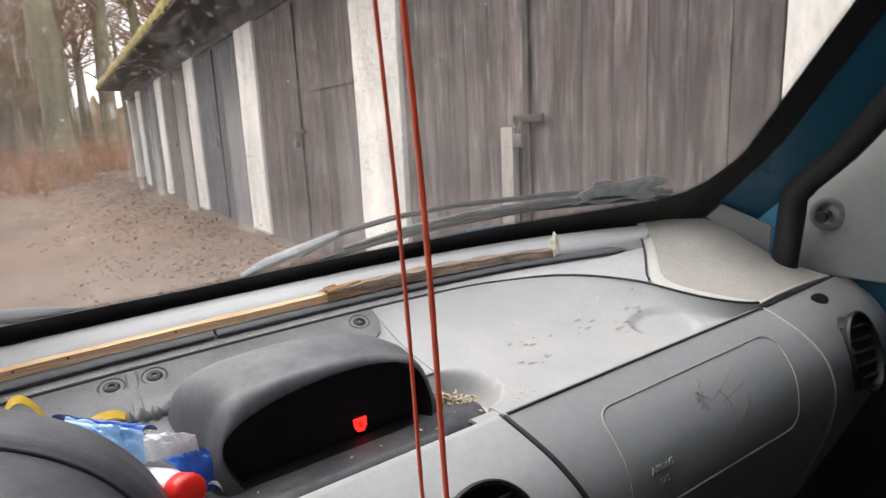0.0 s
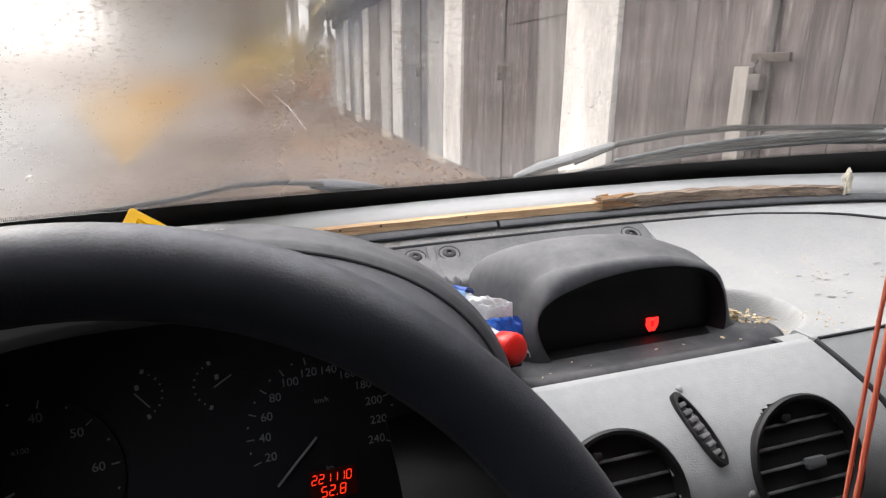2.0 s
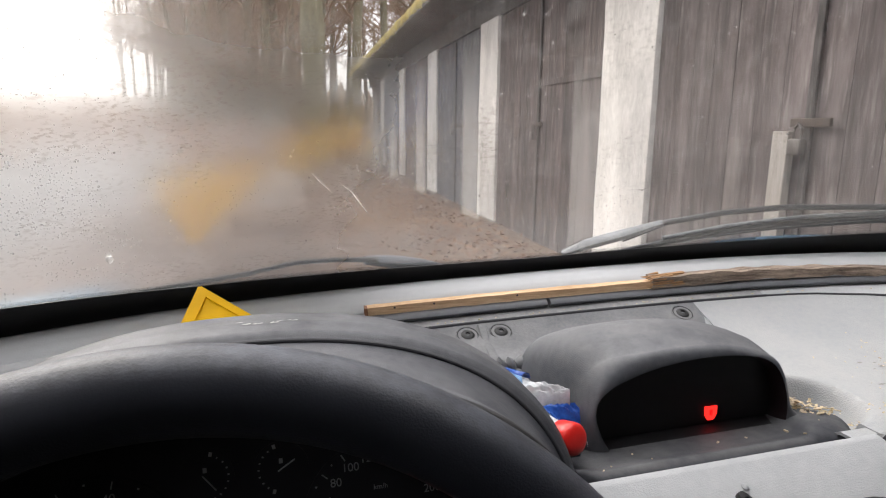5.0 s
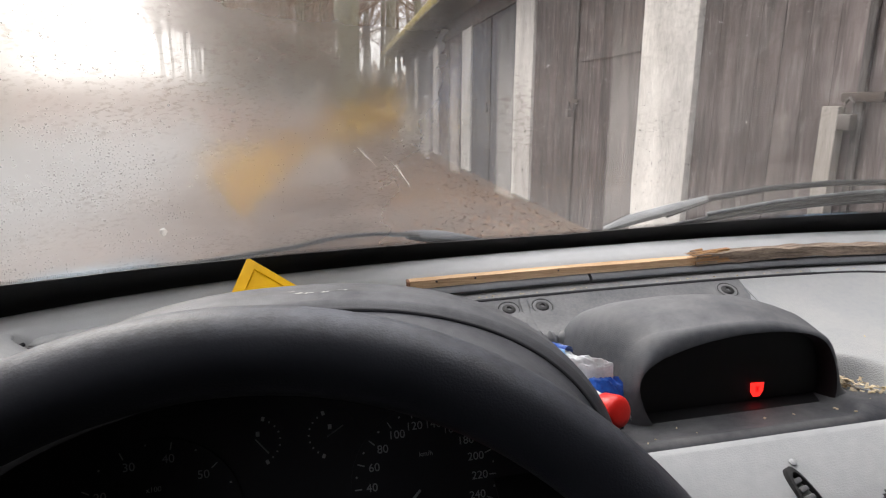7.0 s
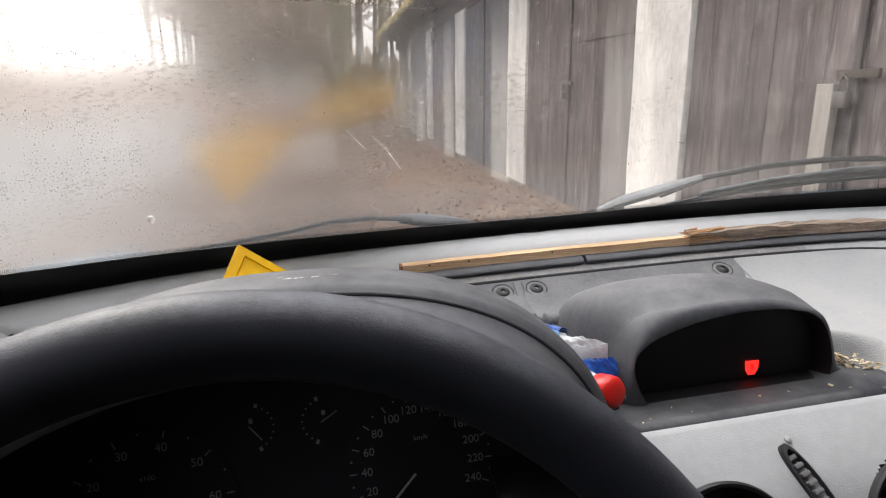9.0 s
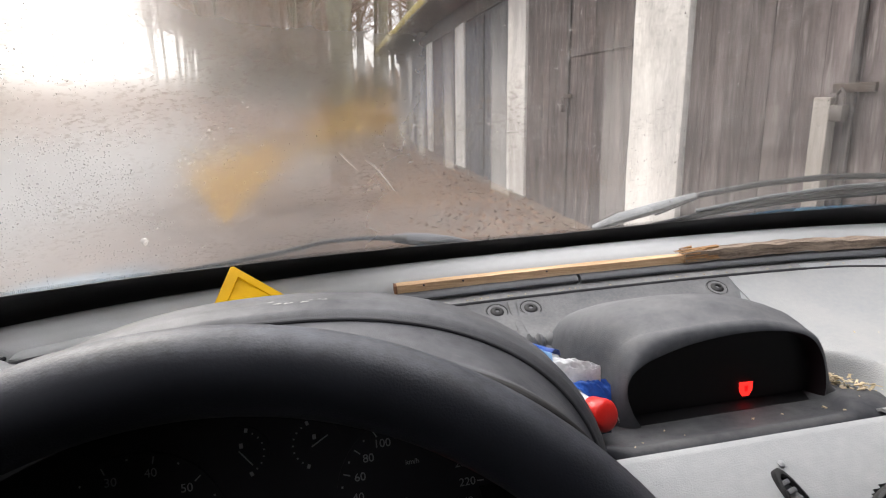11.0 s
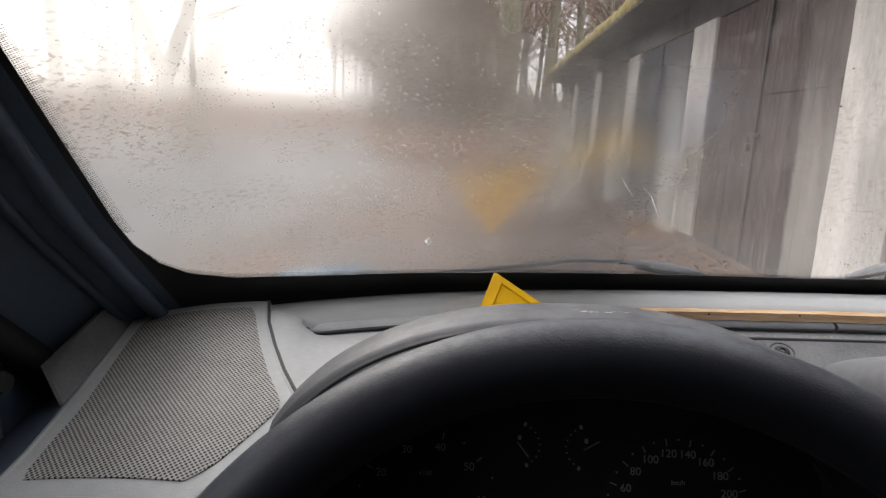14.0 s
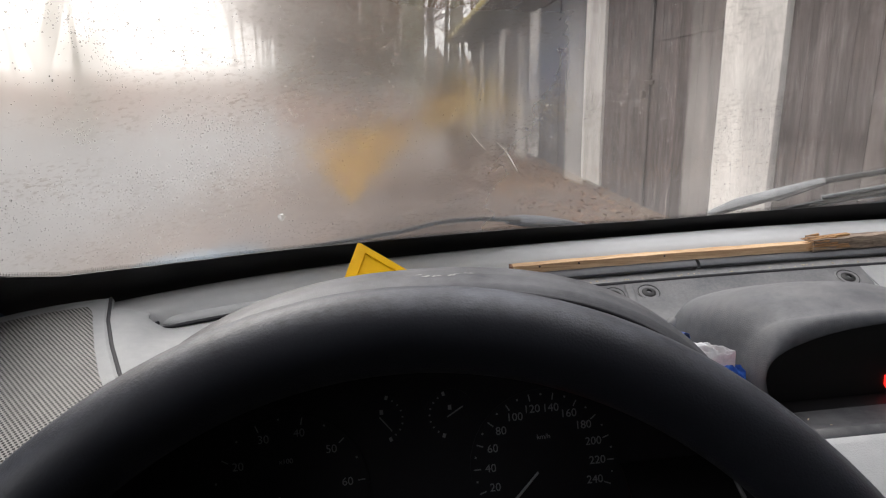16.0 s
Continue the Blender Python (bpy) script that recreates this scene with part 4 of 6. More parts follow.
def tray_at(x, v):
    y = deck_rear(x) + (0.424 - deck_rear(x)) * v
    z = deck_z(v, 0.004)
    if x > 0.42:
        z += (rim_z(deck_rear(x)) - 1.0445) * (1 - v)
    z -= pocket(x, y)
    return (x, y, z)


part("tray", sheet(tray_at, span(0.198, 0.641, 110), span(0, 1, 80), thick=0.004), M_TRAY, dash, "pale grey moulded storage tray")


def face_profile(v):
    """Falling front of the dashboard: (y, z) for 0..1."""
    pts = [(0.0, 0.424, 1.0005), (0.05, 0.414, 0.996), (0.15, 0.388, 0.984), (0.27, 0.358, 0.962), (0.4, 0.338, 0.928), (0.55, 0.338, 0.87), (0.75, 0.368, 0.78), (1.0, 0.44, 0.62)]
    ds = [d * min(1.0, v / 0.09, (1 - v) / 0.09) for d in (-0.09, -0.06, -0.03, 0, 0.03, 0.06, 0.09)] if 0 < v < 1 else [0.0]
    return tuple(sum(line_at([(p[0], p[k]) for p in pts], v + d) for d in ds) / len(ds) for k in (1, 2))


def face_frame(x, v, lift=0.0):
    """A pose on the falling front face at x and share v, z out of the face, y up along it."""
    y0, z0 = face_profile(v - 0.02)
    y1, z1 = face_profile(v + 0.02)
    y, z = face_profile(v)
    n = Vector((0, -(z0 - z1), (y0 - y1))).normalized()
    return facing(Vector((x, y, z)) + n * lift, n, (0, 0, 1))


def seam_x(v):
    return 0.195 + 0.10 * v ** 1.2


part("passenger_face", sheet(lambda u, v: (seam_x(v) + 0.003 + (0.64 - 0.006 - seam_x(v) + 0.05 * v) * u, face_profile(v)[0], face_profile(v)[1]), span(0, 1, 24), span(0, 1, 40), thick=0.006, down=(0, 1, 0)), M_PANEL, dash, "grey plastic passenger side panel with airbag cover")
VENTS = ((-0.047, 0.34, 0.052), (0.118, 0.342, 0.050))


def centre_panel():
    """The pale fascia, open where the two round vents sit."""
    bm = sheet(lambda u, v: (-0.122 + (seam_x(v) - 0.003 + 0.122) * u, face_profile(v)[0], face_profile(v)[1]), span(0, 1, 90), span(0, 1, 110), thick=0.006, down=(0, 1, 0))
    frames = [(face_frame(x, v).inverted(), r * 0.93) for x, v, r in VENTS]
    gone = [f for f in bm.faces if any(math.hypot(*(m @ f.calc_center_median()).xy) < r and abs((m @ f.calc_center_median()).z) < 0.03 for m, r in frames)]
    bmesh.ops.delete(bm, geom=gone, context="FACES")
    return bm


part("centre_face", centre_panel(), M_LIGHT, dash, "pale grey centre fascia")
part("driver_face", sheet(lambda x, v: (x, 0.40 - 0.08 * v, 0.84 - 0.34 * v), span(-0.83, -0.14, 10), span(0, 1, 10), thick=0.006, down=(0, 1, 0)), M_CHAR, dash, "dark lower driver side panel")
part("side_face", sheet(lambda u, v: (0.64 + 0.05 * v + (0.90 - 0.64 - 0.05 * v) * u, face_profile(v)[0] + 0.02 * u + 0.02 * u * u * v, face_profile(v)[1] - 0.012 * u), span(0, 1, 16), span(0, 1, 30), thick=0.006, down=(0, 1, 0)), M_PANEL, dash, "grey outer end panel with round vent")


def patch(a, b, c, d):
    a, b, c, d = (Vector(p) for p in (a, b, c, d))

    def f(u, v):
        return (a * (1 - u) + b * u) * (1 - v) + (d * (1 - u) + c * u) * v
    return f


COVER_IN = [(0, (0.694, 0.678, 1.0845)), (0.12, (0.668, 0.648, 1.075)), (0.25, (0.635, 0.612, 1.060)), (0.38, (0.596, 0.577, 1.047)), (0.48, (0.560, 0.548, 1.038)), (0.53, (0.550, 0.533, 1.034)), (0.58, (0.550, 0.516, 1.031)), (0.68, (0.563, 0.487, 1.024)), (0.8, (0.590, 0.455, 1.015)), (0.9, (0.615, 0.437, 1.009)), (1, (0.642, 0.4275, 1.0045))]
COVER_OUT = [(0, (0.79, 0.60, 1.088)), (0.3, (0.797, 0.555, 1.058)), (0.6, (0.822, 0.495, 1.018)), (1, (0.872, 0.445, 0.992))]


def along(rows, v):
    """A rounded path through the given places."""
    return sum((Vector([line_at([(r[0], r[1][k]) for r in rows], min(1, max(0, v + d))) for k in range(3)]) for d in (-0.05, -0.025, 0, 0.025, 0.05)), Vector((0, 0, 0))) / 5


def right_cover(u, v):
    return along(COVER_IN, v).lerp(along(COVER_OUT, v), u) + Vector((0, 0, 0.004 * math.sin(math.pi * u) - 0.0015))


def left_cover(u, v):
    a = Vector((line_at([(0, -0.776), (0.5, -0.762), (0.85, -0.756), (1, -0.760)], v), 0.605 - 0.24 * v, 1.085 - 0.055 * v))
    c = Vector((line_at([(0, -0.654), (0.15, -0.640), (0.3, -0.620), (0.45, -0.597), (0.56, -0.577), (0.615, -0.567), (0.66, -0.569), (0.85, -0.594), (1, -0.616)], v), 0.655 - 0.285 * v, 1.09 - 0.06 * v))
    return a + (c - a) * u + Vector((0, 0, 0.004 * math.sin(math.pi * u)))


rc = part("speaker_cover", sheet(right_cover, span(0, 1, 24), span(0, 1, 40), thick=0.004), M_MESHR, dash, "dusty beige-grey passenger speaker cover")
part("cover_rim", sheet(lambda v, k: right_cover(0.10 * k, v) + Vector((0, 0, line_at([(0, -0.002), (0.15, 0.0006), (0.85, 0.0009), (1, 0.0002)], k))), span(0, 1, 50), [0, 0.08, 0.15, 0.3, 0.7, 0.85, 1.0], thick=0.003), M_RIM, rc, "pale border of the speaker cover")
part("cover_rim", sheet(lambda u, k: right_cover(u, 1 - 0.05 * k) + Vector((0, 0, line_at([(0, -0.002), (0.15, 0.0006), (0.85, 0.0009), (1, 0.0002)], k))), span(0.05, 1, 30), [0, 0.08, 0.15, 0.3, 0.7, 0.85, 1.0], thick=0.003), M_RIM, rc)
lc = part("speaker_cover", sheet(left_cover, span(0, 1, 24), span(0, 1, 40), thick=0.01), M_LIGHT, dash, "pale grey driver speaker surround with fine mesh")


def infill(u, v):
    """From the cover's seam across to the flat below the demister slot."""
    w = 0.08 + 0.74 * v
    a = Vector(left_cover(1, w)) + Vector((0.004, 0, 0.0005))
    x = a.x + (-0.27 - a.x) * u
    k = smooth_at([(0.0, 0.0), (0.06, 1.0)], x - a.x)
    # the edge follows the rounded end of the slot, then closes against the roll
    d = (-0.598 - x) / 0.0115
    near = 0.011 if d >= 1 else -0.0115 * math.sqrt(1 - max(0.0, d) ** 2)
    flat = Vector((x, slot(x) + near + (0.54 - slot(x) - near) * v, 1.0485 + 0.002 * v + line_at([(-0.65, 0.027), (-0.62, 0.0225), (-0.595, 0.0115), (-0.45, 0.0095), (-0.36, 0.0)], x)))
    return Vector((x, a.y, a.z)).lerp(flat, k)


part("left_infill", sheet(infill, span(0, 0.25, 70) + span(0.27, 1, 24), span(0, 1, 30), thick=0.004), M_LIGHT, dash)

# display pod: its mouth (x, z) from the foot on the passenger's side over the top, the shell's front edge outside it
POD = [(0.495, -0.055, 0.187, 1.0705), (0.51, -0.056, 0.189, 1.0745), (0.53, -0.058, 0.190, 1.080), (0.555, -0.065, 0.184, 1.082), (0.58, -0.071, 0.172, 1.076), (0.61, -0.075, 0.155, 1.064), (0.63, -0.073, 0.142, 1.054), (0.665, -0.05, 0.10, 1.036), (0.68, -0.01, 0.06, 1.026)]
MOUTH = [(0, 0.154, 0.986), (0.1, 0.1565, 0.998), (0.2, 0.1545, 1.017), (0.3, 0.1475, 1.038), (0.38, 0.135, 1.0525), (0.46, 0.108, 1.060), (0.56, 0.066, 1.0635), (0.68, 0.018, 1.0595), (0.77, -0.014, 1.052), (0.84, -0.038, 1.043), (0.90, -0.050, 1.029), (0.95, -0.0465, 1.008), (1, -0.034, 0.986)]
SHELL = [(0, 0.190, 0.984), (0.05, 0.175, 0.989), (0.11, 0.166, 1.000), (0.2, 0.1615, 1.019), (0.3, 0.155, 1.042), (0.38, 0.144, 1.0585), (0.46, 0.117, 1.0695), (0.56, 0.075, 1.0795), (0.68, 0.012, 1.081), (0.77, -0.030, 1.076), (0.84, -0.054, 1.063), (0.90, -0.067, 1.038), (0.95, -0.071, 1.010), (1, -0.073, 0.984)]


def eased(rows, t):
    """A rounded curve (x, z) through the rows."""
    ds = [-0.04, -0.02, 0, 0.02, 0.04]
    ds = [d * min(1.0, t / 0.04, (1 - t) / 0.04) for d in ds]
    return [sum(line_at([(r[0], r[k]) for r in rows], t + d) for d in ds) / len(ds) for k in (1, 2)]


def mouth_at(t, d=0.0):
    """The edge of the opening; d draws it in."""
    x, z = eased(MOUTH, t)
    return Vector((0.05 + (x - 0.05) * (1 - d / 0.1), 0.490 + 0.06 * (z - 0.984), 0.984 + (z - 0.984) * (1 - d / 0.08)))


def shell_at(t, y):
    x, z = eased(SHELL, t)
    xl, xr, zt = (line_at([(p[0], p[k]) for p in POD], y) for k in (1, 2, 3))
    return Vector((xl + (x + 0.073) / 0.263 * (xr - xl), y, 0.984 + (z - 0.984) / 0.097 * (zt - 0.984)))


def pod_lip(t, q):
    """0..1 round the lip from the opening to the shell, then 1..2 back over the shell."""
    m = mouth_at(t)
    y = 0.499 + 0.006 * math.sin(math.pi * t) ** 0.5 + 0.020 * smooth_at([(0.7, 0.0), (0.9, 1.0)], t)
    if q <= 1:
        w = q * math.pi / 2
        p = m.lerp(shell_at(t, y), math.sin(w))
        p.y = m.y + (y - m.y) * (1 - math.cos(w))
        return p
    return shell_at(t, y + (0.68 - y) * (q - 1))


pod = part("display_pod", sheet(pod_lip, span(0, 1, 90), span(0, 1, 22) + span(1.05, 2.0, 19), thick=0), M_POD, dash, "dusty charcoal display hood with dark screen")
part("lining", sheet(lambda t, k: mouth_at(t, 0.003 * line_at([(0, 0), (0.1, 0.5), (0.3, 1), (1, 1)], k)) + Vector((0, 0.052 * k, 0)), span(0, 1, 60), [0, 0.04, 0.1, 0.2, 0.3, 0.4, 0.5], thick=0), M_SCREEN, pod)
part("screen", solid([(mouth_at(t, 0.001).x, mouth_at(t, 0.001).z) for t in span(0, 1, 60)], 0.004, Matrix.Translation((0, 0.5145, 0)) @ pose(0, 0, 0, 90)), M_SCREEN, pod, "black display screen")
seat = [(-0.007, 0.007), (0.007, 0.0065), (0.0068, -0.002), (0.0035, -0.0075), (-0.003, -0.0075), (-0.0065, -0.002)]
part("warning_light", solid(seat, 0.0008, Matrix.Translation((0.0845, 0.5100, 0.9975)) @ pose(0, 0, 0, 90)), M_RED, pod, "lit red warning symbol")
part("light_mark", solid([(-0.002, 0.003), (0.002, 0.003), (0.0015, -0.003), (-0.0015, -0.003)], 0.0003, Matrix.Translation((0.0845, 0.5089, 0.9980)) @ pose(0, 0, 0, 90)), M_REDD, pod)
PLINTH = [(0, 0.4335, 0.974), (0.05, 0.4338, 0.984), (0.11, 0.4355, 0.990), (0.17, 0.4385, 0.9945), (0.24, 0.443, 0.9972), (0.33, 0.449, 0.9972), (0.45, 0.457, 0.9925), (0.6, 0.466, 0.9885), (0.85, 0.488, 0.9852), (1, 0.502, 0.984)]


def plinth_at(u, v):
    y, z = (sum(line_at([(p[0], p[k]) for p in PLINTH], min(1, max(0, v + d))) for d in (-0.03, 0, 0.03)) / 3 for k in (1, 2))
    end = smooth_at([(0.90, 0.0), (1.0, 1.0)], u)
    y += 0.062 * smooth_at([(0.79, 0.0), (0.87, 1.0)], u) * v + 0.020 * end * end * (1 - v)
    near = 1 - smooth_at([(0.0, 0.0), (0.14, 1.0)], u)
    y += 0.036 * near * near * (1 - v)
    return (-0.098 + 0.300 * u, y, z - 0.005 * end * end - 0.009 * near ** 3)


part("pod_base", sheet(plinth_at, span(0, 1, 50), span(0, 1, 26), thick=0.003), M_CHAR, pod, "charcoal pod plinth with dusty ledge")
part("pod_floor", box((-0.036, 0.495, 0.97), (0.157, 0.53, 0.985)), M_SCREEN, pod, smooth=False)
part("pod_skirt", box((-0.088, 0.500, 0.965), (-0.04, 0.60, 0.983), 0.004), M_CHAR, pod)

# ---- instrument cluster ----
cluster = thing("instrument_cluster", (-0.348, 0.5, 0.9), "black hooded instrument cluster with white-marked dials", "instrument panel")
HX, HZ, HW, HH, HP = -0.348, 1.141, 0.26, 0.171, 2.164


def hood(a, v):
    """v: 0 at the driver's lip, 1 at the foot behind."""
    k = line_at([(0, 0.885), (0.06, 0.915), (0.14, 0.934), (0.22, 0.93), (0.31, 0.914), (0.42, 0.924), (0.47, 0.935), (0.505, 0.952), (0.53, 0.984), (0.6, 1.0), (0.72, 1.0), (1, 0.93)], v)
    c, s = math.cos(a), math.sin(a)
    full = HP if c < 0 else 2.32  # squarer shoulder on the passenger's side
    x = HX + HW * k * math.copysign(abs(c) ** (2 / full), c)
    z = HZ - HH + HH * line_at([(0, 0.86), (0.06, 0.91), (0.14, 0.93), (0.22, 0.926), (0.31, 0.918), (0.42, 0.932), (0.47, 0.94), (0.505, 0.95), (0.53, 0.984), (0.6, 1.0), (0.72, 0.99), (1, 0.5)], v) * abs(s) ** (2 / full)
    y = line_at([(0, 0.395), (0.12, 0.398), (0.35, 0.43), (0.6, 0.483), (0.72, 0.51), (1, 0.60)], v) + 0.282 * (z - HZ)
    return (x, y, z)


part("hood_lip", sheet(hood, span(0, math.pi, 72), span(0, 0.2, 16), thick=0.006), M_BLACK, cluster, "black lip of the hood")
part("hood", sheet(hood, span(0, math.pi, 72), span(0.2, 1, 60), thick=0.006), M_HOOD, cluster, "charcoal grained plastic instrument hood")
part("hood_groove", tube([Vector(hood(a, 0.508)) + Vector((0, 0, 0.0003)) for a in span(0.15, math.pi - 0.15, 60)], 0.0018, 8), M_VOID, cluster)


def arch_top(x):
    return HZ - HH + HH * 0.93 * max(0.0, 1 - abs((x - HX) / (HW * 0.93)) ** HP) ** (1 / HP)


part("dial_face", sheet(lambda x, v: (x, 0.454 + 0.26 * (arch_top(x) - 0.80) * v, 0.80 + (arch_top(x) - 0.80) * v), span(HX - 0.24, HX + 0.24, 40), span(0, 1, 6), thick=0.004, down=(0, 1, 0)), M_VOID, cluster)
part("hood_lining", sheet(lambda a, k: (HX + (HW * 0.885) * math.copysign(abs(math.cos(a)) ** 0.92, math.cos(a)), 0.392 + 0.15 * k + 0.25 * 0.13 * (math.sin(a) - 1), HZ - HH - 0.006 + HH * 0.875 * math.sin(a) ** 0.92), span(0, math.pi, 40), span(0, 1, 6), thick=0), M_VOID, cluster)
part("cheek_panel", sheet(lambda u, v: (-0.20 + 0.077 * u, face_profile(v)[0] + 0.004, face_profile(v)[1]), span(0, 1, 6), span(0.02, 1, 30), thick=0.005, down=(0, 1, 0)), M_BLACK, cluster)
for sgn in (-1, 1):
    part("hood_cheek", box((HX + sgn * 0.232 - 0.006, 0.34, 0.78), (HX + sgn * 0.232 + 0.006, 0.48, 0.955), 0.004), M_BLACK, cluster, smooth=False)

# ---- steering wheel ----
wheel = thing("steering_wheel", (-0.358, 0.30, 0.85), "black worn leather-grained steering wheel", "steering wheel")
WC, WR, WT, WA = Vector((-0.358, 0.181, 0.978)), 0.227, 0.0196, 1.048
W1, W2 = Vector((1, 0, 0)), Vector((0, math.cos(WA), math.sin(WA)))
W3 = W1.cross(W2)


def rim_at(a, d=0.0, h=0.0):
    return WC + (W1 * math.cos(a) + W2 * math.sin(a)) * (WR + d) + W3 * h


part("rim", tube([rim_at(2 * math.pi * k / 120) for k in range(120)], WT, 20, up=W3, closed=True), M_WHEEL, wheel, "thick black rim, grain worn and sky sheen painted pale at the top")
hub = lathe([(0.0, -0.03), (0.075, -0.03), (0.085, -0.01), (0.08, 0.01), (0.05, 0.02), (0.0, 0.022)], 32, facing(WC - W3 * 0.04, W3, W2))
part("hub", hub, M_BLACK, wheel)
for a in (radians(200), radians(340), radians(270)):
    part("spoke", tube([WC - W3 * 0.04 + (W1 * math.cos(a) + W2 * math.sin(a)) * r for r in (0.07, 0.12, 0.17)] + [rim_at(a, -0.01)], 0.02, 10, flat=0.45, up=W3), M_BLACK, wheel)
part("column", tube([WC - W3 * 0.05, WC - W3 * 0.32], 0.035, 16), M_BLACK, wheel)

# ---- dashboard fittings ----


def dark_line(name, pts, r=0.0018, material=None, parent=None):
    part(name, tube(pts, r, 8), material or M_VOID, parent or dash)


dark_line("seam", [(x, 0.4245, 1.0012) for x in span(0.2, 0.64, 20)], 0.0016)
dark_line("seam", [(seam_x(v), face_profile(v)[0] - 0.001, face_profile(v)[1] + 0.0005) for v in span(0.0, 1, 30)], 0.0024)
# no gap here: a pale rod stands in for the crease's soft highlight
dark_line("seam", [(0.637 + 0.05 * v, face_profile(v)[0] - 0.001, face_profile(v)[1] + 0.0005) for v in span(0.0, 1, 24)], 0.0016, M_LIGHT)
dark_line("seam", [(x, 0.4245 + 0.02 * (x - 0.637) / 0.235, 1.001 - 0.012 * (x - 0.637) / 0.235) for x in span(0.637, 0.872, 8)], 0.0024)
dark_line("seam", [along(COVER_IN, v) + Vector((-0.002, 0, 0)) for v in span(0.02, 0.5, 30)], 0.0016)
dark_line("seam", [Vector(left_cover(1, v)) + Vector((0.002, 0, 0.0005)) for v in span(0, 0.62, 40)], 0.0018)
dark_line("seam", [(x, deck_rear(x) + 0.001, 1.0445 if x < 0.45 else tray_at(x, 0)[2] + 0.001) for x in span(0.2, 0.64, 60)], 0.0018)


slot_edge = [(-0.596 - 0.0125 * math.sin(a), slot(-0.596) + 0.0125 * math.cos(a), 1.0622) for a in span(1.1, math.pi - 0.2, 8)] + [(x, slot(x) - 0.0120, 1.0622) for x in span(-0.594, -0.45, 12)]
dark_line("seam", slot_edge, 0.0021)


def surround_at(u, v):
    xf = 0.30 + 0.242 * u
    front = Vector((xf, deck_rear(xf), tray_at(xf, 0)[2] + 0.0005))
    if u < 0.5:
        x = 0.30 + 0.315 * u / 0.5
        back = Vector((x, slot(x) - 0.012, 1.0495))
    else:
        k = smooth_at([(0.5, 0.0), (0.62, 1.0)], u)
        back = Vector((0.615, slot(0.615) - 0.012, 1.0495)).lerp(along(COVER_IN, 0.2 + 0.28 * (u - 0.5) / 0.5), k)
    return back.lerp(front, v)


part("tray_surround", sheet(surround_at, span(0, 1, 60), span(0, 1, 10), thick=0.003), M_LIGHT, dash)

# speaker mesh on the driver's side with its pale surround
def mesh_at(u, v):
    """The mesh panel inside its border, with rounded corners."""
    e = abs(2 * v - 1) ** 12 * 0.05
    return Vector(left_cover(0.075 + e + (0.845 - 2 * e) * u, 0.045 + 0.885 * v)) + Vector((0, 0, 0.0012))


part("speaker_mesh", sheet(lambda u, v: mesh_at(u, v), span(0, 1, 24), span(0, 1, 24), thick=0.0015), M_MESHL, lc, "dark perforated speaker mesh")
rim = [left_cover(u, v) for u, v in [(0.0, 0.0)] + [(u, 0.0) for u in span(0.1, 1, 8)] + [(1.0, v) for v in span(0.1, 1, 10)] + [(1 - u, 1.0) for u in span(0.1, 1, 8)] + [(0.0, 1 - v) for v in span(0.1, 0.9, 8)]]
part("surround", tube([Vector(p) + Vector((0, 0, -0.004)) for p in rim], 0.005, 8, closed=True), M_LIGHT, lc)

# screws, rib and cable grommet on the shelf
def screw(x, y, z):
    f = facing((x, y, z + 0.0056), (0, -0.45, 1)) @ Matrix.Scale(0.98, 4)
    s = part("screw", lathe([(0.0088, -0.004), (0.0088, -0.0004), (0.0078, 0.0012), (0.0055, 0.0022), (0.0030, 0.0024), (0.0026, 0.0002), (0.0, 0.0002)], 24, f), M_BLACK, dash, "dark screw in a moulded recess")
    part("screw_recess", lathe([(0.0130, -0.006), (0.0130, 0.0004), (0.0124, 0.0009), (0.0108, -0.0006), (0.0096, -0.0045)], 28, f), M_SCREEN, s)
    part("screw_boss", lathe([(0.0150, -0.008), (0.0148, -0.0018), (0.0143, 0.0004), (0.0136, 0.0010), (0.0130, 0.0004)], 28, f), M_MID, s)
    return s


for x, y, z in ((-0.11, 0.688, 1.031), (-0.069, 0.688, 1.031), (0.172, 0.684, 1.031)):
    screw(x, y, z)
part("rib", tube([(-0.090, 0.698, 1.043), (-0.091, 0.675, 1.0285), (-0.093, 0.61, 1.014)], 0.006, 8, flat=0.6), M_MID, dash)
part("cable_grommet", tube([(-0.105 + 0.0035 * k, 0.628, 1.018) for k in range(14)], lambda k: 0.0085 + 0.0035 * math.sin(k * 13 * 1.9), 14), M_STRIP, dash, "ribbed dark cable grommet")


